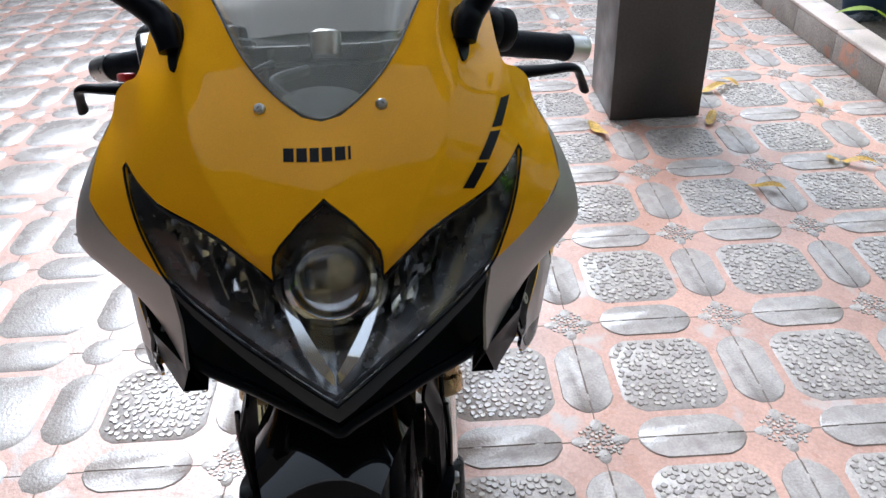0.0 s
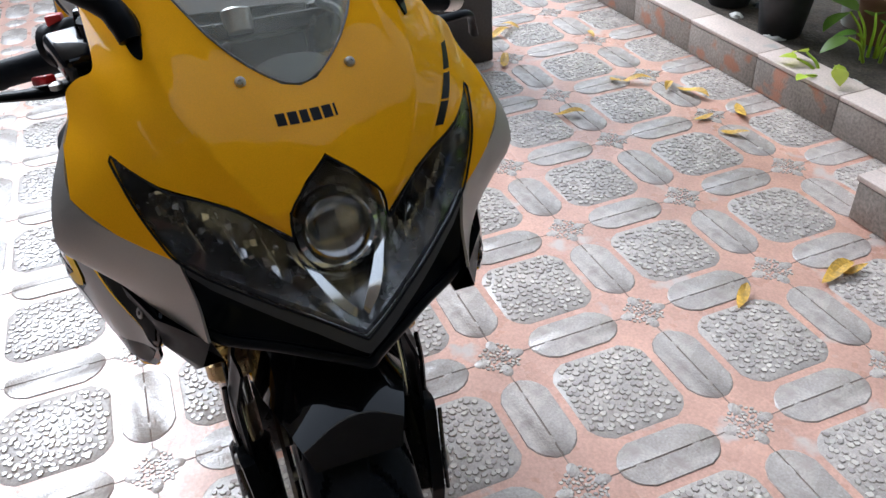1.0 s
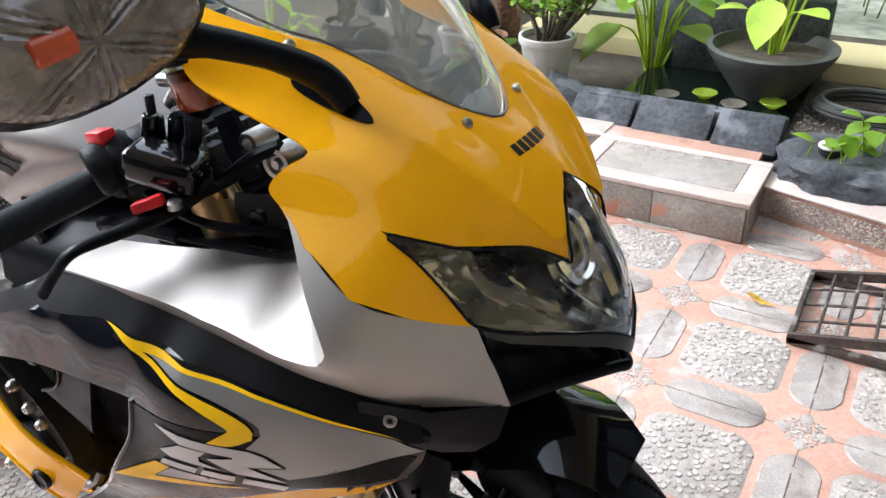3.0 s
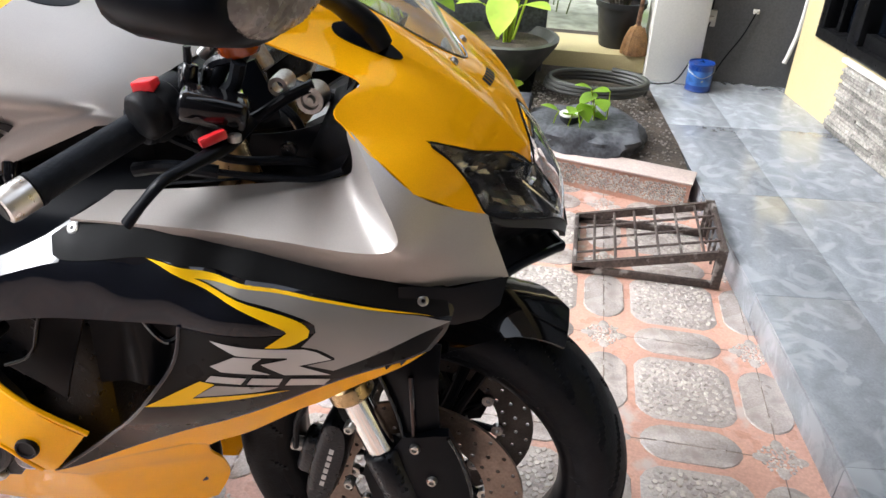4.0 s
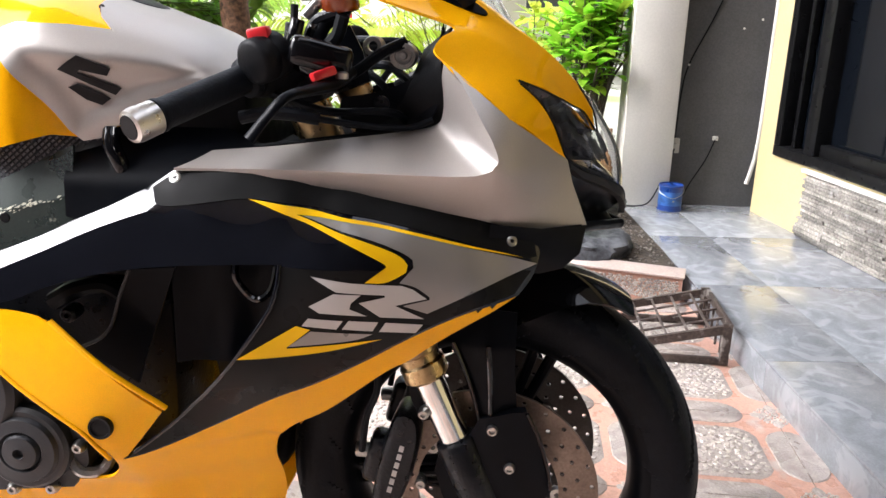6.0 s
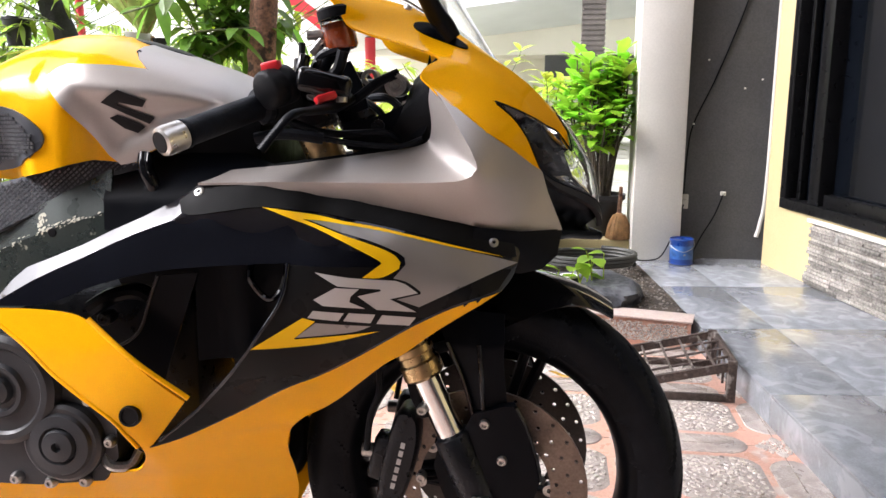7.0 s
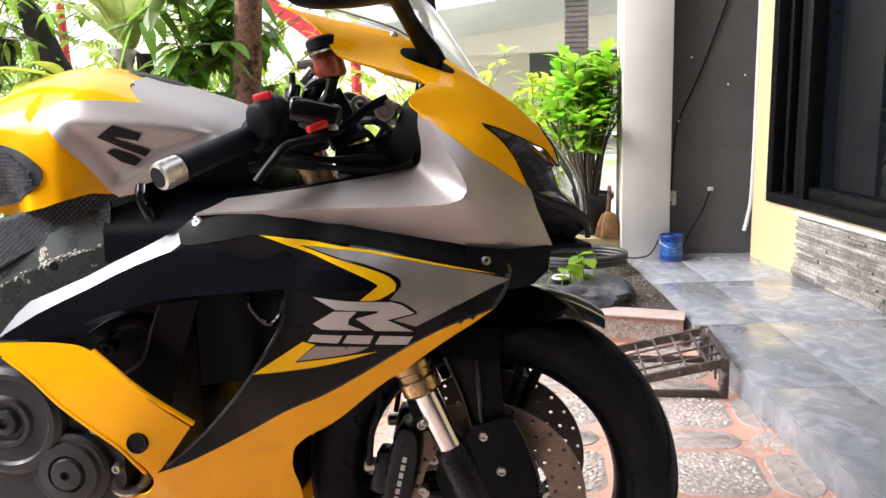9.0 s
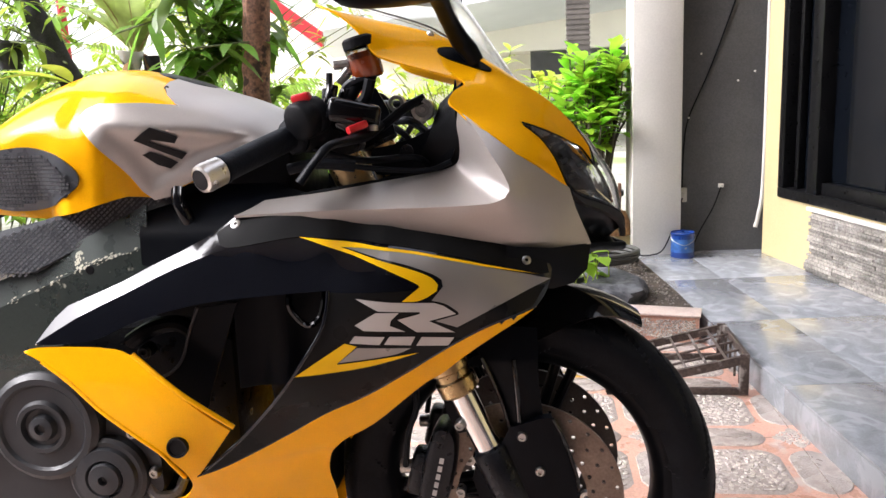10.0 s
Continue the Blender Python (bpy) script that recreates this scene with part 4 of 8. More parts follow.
# plain bars where the maker's mark stands on the nose, and on the cowl's other side
u = -0.033
for wd in (0.0104, 0.0104, 0.0094, 0.0104, 0.0104, 0.0038):
    part("mark_bar", patch([(u, 0.8890), (u + wd - 0.0015, 0.8890), (u + wd - 0.0015, 0.8968), (u, 0.8968)], on_nose(0.0009), 0.006, 0), DARKFILM, bike)
    u += wd + 0.0008
for (a, b) in ((0.02, 0.33), (0.36, 0.66), (0.70, 0.98)):
    p, q = Vector((0.119, 0.857)), Vector((0.166, 0.908))
    n = Vector((0.0105, -0.0025))
    e0, e1 = p.lerp(q, a), p.lerp(q, b)
    part("mark_bar", patch([tuple(e0), tuple(e0 + n), tuple(e1 + n), tuple(e1)], on_nose(0.0009), 0.006, 0), DARKFILM, bike)

# windscreen
EDGE = [(0.024, 0, 0.911), (0.008, 0.034, 0.923), (-0.030, 0.068, 0.950), (-0.089, 0.098, 0.987), (-0.122, 0.124, 1.004), (-0.200, 0.131, 1.030), (-0.262, 0.132, 1.052)]
MIDL = [(0.025, 0, 0.912), (0.006, 0, 0.934), (-0.029, 0, 0.988), (-0.068, 0, 1.046), (-0.115, 0, 1.090), (-0.175, 0, 1.122), (-0.262, 0, 1.140)]


def screen_rows(drop=0.0, upto=1.0):
    es, cs = spline(EDGE, 6), spline(MIDL, 6)
    rows = []
    for i in range(1, int(len(es) * upto)):
        e, c = es[i], cs[i]
        rows.append([Vector((e.x + (c.x - e.x) * math.cos(a) - drop * 0.7, e.y * math.sin(a) * (1 - 4 * drop), e.z + (c.z - e.z) * math.cos(a) - drop)) for a in [radians(k * 15 - 90) for k in range(13)]])
    return rows


screen = part("windscreen", loft(screen_rows(0.002), 0.003), SCREEN, bike, "clear windscreen")
screen.visible_shadow = False
part("screen_base", loft(screen_rows(0.010, 0.24), 0.002), material("grey_band", (0.13, 0.137, 0.145), 0.3, vary=0.1, coat=0.3), screen, "smoked grey lower band")
part("screen_edge", tube([Vector((x - 0.001, y, z + 0.0015)) for x, y, z in [(a[0], -a[1], a[2]) for a in reversed(EDGE[1:])] + EDGE], 0.0013, 6, 5), material("screen_rim", (0.10, 0.10, 0.10), 0.25, vary=0.2, scale=30, coat=0.4), screen)

# instruments and the black inner cowl
part("instrument_panel", loft([[Vector((x, y, z)) for y in (-0.10, -0.05, 0, 0.05, 0.10)] for x, z in ((-0.03, 0.870), (-0.06, 0.880), (-0.10, 0.876), (-0.145, 0.850), (-0.155, 0.82))], 0.012), material("dash_grey", (0.26, 0.265, 0.27), 0.45, vary=0.15, scale=14), bike, "grey instrument panel", sharp=50)
part("gauge", lathe([(0, 0.003), (0.035, 0.003), (0.038, 0.006), (0.041, 0.002), (0.041, -0.01)], Matrix.Translation((-0.118, 0.015, 0.868)) @ Matrix.Rotation(radians(-28), 4, 'Y'), 32), DARKFILM, bike)
for s in (-1, 1):
    inner = loft([spline([Vector((x, s * y, z)) for x, y, z in row], 5) for row in
                  ([(-0.072, 0.166, 0.925), (-0.082, 0.172, 0.900), (-0.080, 0.165, 0.860), (-0.085, 0.150, 0.815), (-0.20, 0.150, 0.800), (-0.30, 0.155, 0.786)],
                   [(-0.105, 0.120, 0.900), (-0.115, 0.140, 0.870), (-0.130, 0.140, 0.838), (-0.150, 0.135, 0.815), (-0.21, 0.138, 0.796), (-0.30, 0.140, 0.775)],
                   [(-0.110, 0.100, 0.890), (-0.125, 0.110, 0.855), (-0.140, 0.110, 0.820), (-0.160, 0.110, 0.790), (-0.21, 0.115, 0.77), (-0.29, 0.120, 0.75)])], 0.003)
    part("inner_cowl", inner, PLASTIC, bike, "black inner cowl", sharp=50)
    fin = [(-0.081, 0.930), (-0.088, 0.898), (-0.103, 0.876), (-0.128, 0.860), (-0.163, 0.848), (-0.200, 0.842), (-0.206, 0.825), (-0.197, 0.806), (-0.150, 0.804), (-0.117, 0.809), (-0.094, 0.818), (-0.080, 0.850), (-0.073, 0.885)]
    part("inner_fin", patch(soften(fin, 50), lambda x, z: Vector((x, s * (0.136 + 0.022 * math.exp(-((x + 0.075) / 0.035) ** 2) - 0.10 * max(0, -0.12 - x)), z)), 0.008, 0.003), SATIN, bike, "curved black panel behind the cowl edge", sharp=60)


# fuel tank
ZT = thin_plate([(x, d, z) for x, z in ((-0.82, 0.835), (-0.753, 0.902), (-0.695, 0.941), (-0.629, 0.967), (-0.566, 0.968), (-0.505, 0.953), (-0.462, 0.937), (-0.41, 0.919), (-0.359, 0.896), (-0.335, 0.868)) for d in (0, 0.1)])


def ease(a, b, t):
    t = min(1, max(0, (t - a) / (b - a)))
    return t * t * (3 - 2 * t)


def tank_half(x, z, under=0.0):
    w = 0.205 * (1 - (abs(x + 0.56) / 0.34) ** 2.4) ** 0.5 if abs(x + 0.56) < 0.33 else 0.04
    w = max(w, 0.10)
    top = ZT(x, 0.05)
    t = (z - 0.83) / max(0.02, top - 0.83)
    y = w * max(0.0, 1 - max(0, t) ** (2.3 + 1.8 * ease(-0.60, -0.52, x))) ** 0.55
    if z < 0.885:
        y -= 0.36 * (0.885 - z) * ease(-0.565, -0.530, x)
        y -= 0.42 * (0.885 - z) * ease(-0.600, -0.66, x)
    # sunken wedge in the silver side
    d = min((x + 0.545) * 0.914 + (z - 0.885) * 0.406, -(x + 0.545) * 0.108 - (z - 0.885) * 0.994, (z - 0.795) * 0.900 - (x + 0.505) * 0.436)
    return max(y - 0.0105 * ease(-0.006, 0.022, d) - under * ease(-0.03, -0.01, d), 0.0)


def tank_rows(x0, x1, n, lift=0.0, zb=0.772, under=0.0):
    rows = []
    for i in range(n + 1):
        x = x0 + (x1 - x0) * i / n
        top = ZT(x, 0.05)
        zl = min(top - 0.022, float(np.interp(x, [-0.83, -0.67, -0.59, -0.537, -0.49, -0.36], [0.775, 0.762, 0.776, 0.792, 0.787, 0.850])))
        half = [(tank_half(x, zl + (top - zl) * f, under) + lift, zl + (top - zl) * f + lift * f) for f in [k / 24 for k in range(22)] + [0.93, 0.96, 0.985]] + [(0, top + lift)]
        rows.append([Vector((x, -y, z)) for y, z in half] + [Vector((x, y, z)) for y, z in reversed(half[:-1])])
    return rows


tank = part("fuel_tank", loft(tank_rows(-0.83, -0.452, 50, under=0.006), cap=True), YELLOW, bike, "yellow fuel tank", sharp=60)
def front_rows(n=24, lift=0.0024):
    """Silver front of the tank: its rear edge slants back towards the top."""
    rows = []
    for i in range(n + 1):
        side = []
        for f in [k / 24 for k in range(22)] + [0.93, 0.96, 0.985, 1.0]:
            x0 = float(np.interp(f, [0, 0.80, 0.91, 0.97, 1.0], [-0.4545, -0.4545, -0.489, -0.498, -0.500]))
            x = x0 + (-0.336 - x0) * i / n
            top = ZT(x, 0.05)
            zl = min(top - 0.022, float(np.interp(x, [-0.83, -0.67, -0.59, -0.537, -0.49, -0.36], [0.775, 0.762, 0.776, 0.792, 0.787, 0.850])))
            z = zl + (top - zl) * f
            side.append((x, tank_half(x, z) + lift if f < 1 else 0.0, z + lift * f))
        rows.append([Vector((x, -y, z)) for x, y, z in side] + [Vector((x, y, z)) for x, y, z in reversed(side[:-1])])
    return rows


part("tank_front", loft(front_rows(), 0.002), SILVER, tank, "silver front of the tank", sharp=60)
for s in (-1, 1):
    skin = lambda lift: (lambda x, z: Vector((x, s * (tank_half(x, z) + lift), z)))
    part("tank_side", patch([(-0.585, 0.902), (-0.575, 0.912), (-0.558, 0.918), (-0.50, 0.917), (-0.4535, 0.912), (-0.4535, 0.806), (-0.475, 0.790), (-0.499, 0.785), (-0.512, 0.798), (-0.523, 0.818), (-0.545, 0.848), (-0.565, 0.872), (-0.580, 0.890)], skin(0.0024), 0.006, 0.002), SILVER, tank, "silver tank side", sharp=60)
    pad = part("knee_pad", patch(soften([(-0.80, 0.80), (-0.76, 0.855), (-0.676, 0.866), (-0.64, 0.861), (-0.612, 0.852), (-0.590, 0.836), (-0.582, 0.822), (-0.588, 0.808), (-0.606, 0.798), (-0.665, 0.774), (-0.75, 0.775)], 60), skin(0.003), 0.012, 0.003), TANKPAD, tank, "black ribbed knee pad", sharp=60)
    joint = [Vector((x, s * y, z)) for x, y, z in ((-0.4560, tank_half(-0.456, 0.911) + 0.0016, 0.911), (-0.470, tank_half(-0.470, 0.922) + 0.0022, 0.922), (-0.488, tank_half(-0.488, 0.936) + 0.0022, 0.936), (-0.497, tank_half(-0.497, 0.948) + 0.002, 0.949))]
    part("seam", tube(joint, 0.0013, 6, 4), DARKFILM, tank)
    c = Vector((-0.489, s * (tank_half(-0.489, 0.937) + 0.001), 0.938))
    part("tank_bolt", lathe([(0.0034, -0.003), (0.0034, 0.001), (0.0026, 0.0018), (0, 0.0018)], Matrix.Translation(c) @ Matrix.Rotation(radians(-s * 40), 4, 'X'), 14), DARKFILM, tank)
    # small studs over the pad
    studs = bmesh.new()
    for i in range(36):
        for j in range(15):
            x, z = -0.796 + i * 0.0056 + j * 0.0012, 0.782 + j * 0.0054
            if -0.80 < x < -0.598 and z < 0.856 - max(0, (x + 0.64)) * 0.75 and z > 0.781 + max(0, x + 0.70) * 0.25:
                m = Matrix.Translation(skin(0.0)(x, z))
                add_box(studs, -0.0017, 0.0017, *sorted((s * 0.003, s * 0.0056)), -0.0016, 0.0016, m=m)
    part("studs", studs, CARBON, pad, smooth=False)["kind"] = "stuff"
    for shape in ([(-0.509, 0.868), (-0.482, 0.884), (-0.449, 0.870), (-0.456, 0.862), (-0.484, 0.868), (-0.489, 0.865), (-0.444, 0.848), (-0.452, 0.840), (-0.480, 0.853)],
                  [(-0.503, 0.848), (-0.492, 0.852), (-0.466, 0.841), (-0.458, 0.836), (-0.469, 0.828), (-0.486, 0.834)]):
        part("tank_mark", patch(shape, skin(0.0052), 0.012, 0.0008), DARKFILM, tank)
part("filler_cap", lathe([(0, 0.004), (0.035, 0.004), (0.045, 0.002), (0.05, -0.006)], Matrix.Translation((-0.50, 0, ZT(-0.50, 0.05) - 0.002)) @ Matrix.Rotation(radians(17), 4, 'Y'), 28), SATIN, tank)

# frame beam, carbon-look strip, engine
def beam_knee(x):
    """Height at which the beam's upper face begins to lean inward."""
    return float(np.interp(x, [-0.86, -0.670, -0.601, -0.576, -0.543, -0.518, -0.45], [0.590, 0.668, 0.697, 0.707, 0.713, 0.722, 0.750]))


for s in (-1, 1):
    beam_at = lambda x, z, lift=0.0: Vector((x, s * (0.190 + lift - (0.36 if z > beam_knee(x) else 0.06) * (z - beam_knee(x))), z))
    knee = [(x, beam_knee(x)) for x in (-0.508, -0.518, -0.543, -0.576, -0.601, -0.670, -0.86)]
    beam = patch(knee + [(-0.86, 0.45), (-0.80, 0.42), (-0.72, 0.48), (-0.64, 0.59), (-0.53, 0.66), (-0.508, 0.675)], beam_at, 0.02, 0.02)
    frame_beam = part("frame_beam", beam, WORN, bike, "black frame beam with worn paint")
    part("upper_face", patch(knee + [(-0.84, 0.640), (-0.80, 0.655), (-0.672, 0.702), (-0.512, 0.780)], lambda x, z: beam_at(x, max(z, beam_knee(x) + 1e-6)), 0.02, 0.004), WORN, frame_beam)
    chips = bmesh.new()
    dice = random.Random(31)
    for k in range(80):
        x = dice.choice((dice.uniform(-0.72, -0.52), dice.uniform(-0.62, -0.545)))
        z = beam_knee(x) + dice.gauss(0.001, 0.0025)
        w, h = dice.uniform(0.001, 0.0036), dice.uniform(0.0004, 0.0014)
        ring = [(x + w * dice.uniform(0.6, 1.1) * math.cos(q), z + (0.45 * w * math.cos(q) + h * math.sin(q)) * dice.uniform(0.7, 1.1)) for q in (0.2, 1.3, 2.4, 3.5, 4.6, 5.5)]
        chips.faces.new([chips.verts.new(beam_at(u, v, 0.0008)) for u, v in ring])
    for k in range(26):
        x, z = -0.607 + dice.gauss(0, 0.004), beam_knee(-0.607) + 0.001 * k + dice.gauss(0, 0.001)
        w = dice.uniform(0.001, 0.003)
        chips.faces.new([chips.verts.new(beam_at(x + w * math.cos(q) * dice.uniform(0.5, 1), z + w * math.sin(q) * dice.uniform(0.5, 1.2), 0.0008)) for q in (0.2, 1.3, 2.4, 3.5, 4.6, 5.5)])
    part("paint_chips", chips, CHIPPED, frame_beam, smooth=False)["kind"] = "stuff"
    head = patch([(-0.520, 0.7685), (-0.501, 0.7805), (-0.42, 0.800), (-0.34, 0.800), (-0.26, 0.775), (-0.26, 0.72), (-0.40, 0.70), (-0.453, 0.684), (-0.515, 0.700)], lambda x, z: Vector((x, s * (0.2035 - 0.20 * max(0, z - 0.66) - 0.9 * max(0, z - 0.745)), z)), 0.010, 0.028)
    part("frame_cover", head, SATIN, bike, "black cover over the frame's front end")
    strip = patch([(-0.83, 0.690), (-0.80, 0.735), (-0.679, 0.759), (-0.60, 0.778), (-0.556, 0.792), (-0.499, 0.788), (-0.470, 0.784), (-0.52, 0.768), (-0.672, 0.694)],
                  lambda x, z: Vector((x, s * (0.205 - 0.42 * max(0, z - 0.66)), z)), 0.02, 0.008)
    carbon = part("tank_trim", strip, TANKPAD, bike, "carbon-patterned strip below the tank")
    weave = bmesh.new()
    for i in range(80):
        for j in range(26):
            x, z = -0.80 + i * 0.0042, 0.690 + j * 0.0040
            if (i + j) % 2 == 0 and 0.700 + (x + 0.66) * 0.50 < z < 0.754 + (x + 0.68) * 0.26:
                add_box(weave, -0.0025, 0.0025, -0.0005, 0.0005, -0.0013, 0.0013, m=Matrix.Translation((x, s * (0.2065 - 0.42 * max(0, z - 0.66)), z)) @ Matrix.Rotation(radians(-40), 4, 'Y'))
    part("weave", weave, CARBON, carbon, smooth=False)["kind"] = "stuff"
    part("frame_bolt", rod((-0.592, s * 0.170, 0.694), (-0.592, s * 0.1915, 0.694), 0.0065), DARKFILM, bike)
part("seat", loft([[Vector((x, y, z + 0.02 * math.cos(y / 0.12 * 1.5))) for y in (-0.14, -0.10, -0.05, 0, 0.05, 0.10, 0.14)] for x, z in ((-0.78, 0.80), (-0.86, 0.80), (-1.0, 0.80), (-1.12, 0.83), (-1.2, 0.88))], 0.05), RUBBER, bike, "black seat", sharp=60)
part("tail_cowl", loft([[Vector((x, y * w, z + 0.05 * (1 - (y / 0.14) ** 2))) for y in (-0.14, -0.09, 0, 0.09, 0.14)] for x, z, w in ((-1.12, 0.84, 1.05), (-1.25, 0.90, 1), (-1.42, 0.95, 0.8), (-1.58, 0.97, 0.4))], 0.05), YELLOW, bike, "yellow tail cowl", sharp=60)

COVER_Y = 0.186


def inward(x, z, s=0):
    """A point of the engine cover, set in behind the yellow cowl."""
    x, z = x + 0.036 * (x - 0.025), z + 0.036 * (z - 0.885)
    return (x, s * COVER_Y, z) if s else (x, z)


engine = part("engine", box(-0.80, -0.42, -0.125, 0.125, 0.24, 0.60, 0.03), CAST, bike, "black engine block")
for s in (-1, 1):
    plate = patch([inward(*q) for q in [(-0.74, 0.60), (-0.66, 0.585), (-0.60, 0.555), (-0.545, 0.505), (-0.520, 0.470), (-0.503, 0.43), (-0.503, 0.39), (-0.525, 0.355), (-0.62, 0.345), (-0.80, 0.345), (-0.82, 0.50)]], lambda x, z: Vector((x, s * COVER_Y, z)), 0.05, 0.035)
    cover = part("engine_cover", plate, CASTGREY, engine, "black engine cover")
    out = Matrix.Rotation(radians(90 if s < 0 else -90), 4, 'X')
    part("clutch_cover", lathe([(0.082, 0), (0.080, 0.016), (0.072, 0.022), (0.064, 0.022), (0.060, 0.018), (0.040, 0.018), (0.036, 0.024), (0.030, 0.024), (0.027, 0.017), (0.020, 0.017), (0.017, 0.026), (0.008, 0.028), (0.006, 0.022), (0, 0.022)],
                               Matrix.Translation(inward(-0.655, 0.487, s)) @ out, 40), CASTGREY, cover)
    part("starter_cover", lathe([(0.058, 0), (0.057, 0.012), (0.052, 0.016), (0.046, 0.016), (0.043, 0.022), (0.028, 0.024), (0.025, 0.020), (0.022, 0.027), (0.007, 0.029), (0.005, 0.022), (0, 0.022)],
                                Matrix.Translation(inward(-0.575, 0.4125, s)) @ out, 40), CASTGREY, cover)
    for x, z in ((-0.574, 0.520), (-0.553, 0.493), (-0.537, 0.472), (-0.511, 0.414), (-0.60, 0.352), (-0.55, 0.356), (-0.65, 0.356)):
        part("cover_bolt", lathe([(0.009, 0), (0.009, 0.006), (0.006, 0.012), (0.003, 0.012), (0.0028, 0.009), (0, 0.009)], Matrix.Translation(inward(x, z, s)) @ out, 14), STEEL, cover)
    part("drain_clamp", tube([(-0.55, s * 0.175, 0.385), (-0.535, s * 0.185, 0.360), (-0.51, s * 0.175, 0.357), (-0.50, s * 0.165, 0.375)], 0.008, 8), STEEL, cover)
    edge = [(-0.441, 0.640), (-0.455, 0.608), (-0.469, 0.569), (-0.487, 0.549), (-0.514, 0.536)]
    inner = patch([*edge, (-0.475, 0.513), (-0.443, 0.491), (-0.434, 0.520), (-0.409, 0.585), (-0.386, 0.645)], lambda x, z: Vector((x, s * (0.200 + 0.05 * (z - 0.6)), z)), 0.02, 0.004)
    air = part("inner_panel", inner, SATIN, bike, "dark inner air panel")
    # lighter charcoal tube stands for the glint along the panel's edge
    part("panel_rim", tube([(x, s * (0.201 + 0.05 * (z - 0.6)), z) for x, z in edge], 0.0022, 8, 5), CASTGREY, air)
    part("inner_bolt", lathe([(0.010, -0.02), (0.010, 0.002), (0.007, 0.005), (0.003, 0.005), (0.0028, 0.002), (0, 0.002)], Matrix.Translation((-0.527, s * 0.190, 0.5755)) @ out, 18), CAST, bike)
    part("air_hose", tube([(-0.555, s * 0.17, 0.585), (-0.52, s * 0.175, 0.605), (-0.485, s * 0.175, 0.612), (-0.462, s * 0.175, 0.600), (-0.45, s * 0.17, 0.575)], 0.012, 10), SATIN, bike)
    # black disc with a rim stands for the dark inside of the cowl's hole
    part("hole_rim", lathe([(0.0, 0.0006), (0.0105, 0.0006), (0.011, 0.0026), (0.0135, 0.003), (0.0145, 0.0), (0.0145, -0.004)], Matrix.Translation(on_side(s, 0.0016)(-0.462, 0.465)) @ out, 24), DARKFILM, bike)
    part("coolant_hose", tube([(-0.305, s * 0.205, 0.68), (-0.3107, s * 0.215, 0.6501), (-0.3064, s * 0.215, 0.6323), (-0.2882, s * 0.215, 0.6144), (-0.2707, s * 0.215, 0.6244), (-0.2633, s * 0.213, 0.6476), (-0.262, s * 0.205, 0.68)], 0.0045, 8), BLACK, bike)
    # added black sheet gives the fairing gap its shade
    part("inner_liner", patch([(-0.395, 0.52), (-0.27, 0.53), (-0.22, 0.68), (-0.395, 0.68)], lambda x, z: Vector((x, s * (0.188 + 0.004 * math.sin(x * 90)), z)), 0.01, 0.003), SATIN, bike, "black sheet added to keep the fairing gap dark")
part("radiator", box(-0.31, -0.25, -0.10, 0.10, 0.47, 0.70, 0.008, m=Matrix.Rotation(radians(-8), 4, 'Y')), DARKFILM, bike, "dark radiator")
core = bmesh.new()
for k in range(26):
    add_box(core, -0.252, -0.244, -0.095, 0.095, 0.475 + k * 0.0085, 0.479 + k * 0.0085, m=Matrix.Rotation(radians(-8), 4, 'Y'))
part("radiator_core", core, DARKFILM, bike, smooth=False)["kind"] = "stuff"
part("exhaust_pipe", tube([(-0.36, -0.07, 0.45), (-0.33, -0.075, 0.36), (-0.34, -0.06, 0.26), (-0.45, -0.05, 0.20)], 0.02, 12), SATIN, bike)
part("exhaust_pipe", tube([(-0.36, 0.07, 0.45), (-0.33, 0.075, 0.36), (-0.34, 0.06, 0.26), (-0.45, 0.05, 0.20)], 0.02, 12), SATIN, bike)
# made-up black box that keeps the space below the tank dark
part("air_cover", box(-0.50, -0.315, -0.125, 0.125, 0.75, 0.868, 0.02), PLASTIC, bike, "black filler box added to darken the space below the tank")
part("airbox", box(-0.55, -0.30, -0.12, 0.12, 0.60, 0.77, 0.02), PLASTIC, bike)

# ---- steering: fork, wheel, bars turn a little together ----
AX_P, AX_D = Vector((-0.035, 0, 0.30)), Vector((-0.403, 0, 0.915)).normalized()
STEER = Matrix.Translation(AX_P) @ Matrix.Rotation(radians(-5), 4, AX_D) @ Matrix.Translation(-AX_P)
FORK_Y = 0.112


def leg(s, z):
    return Vector((-(z - 0.30) * 0.4404, s * FORK_Y, z))


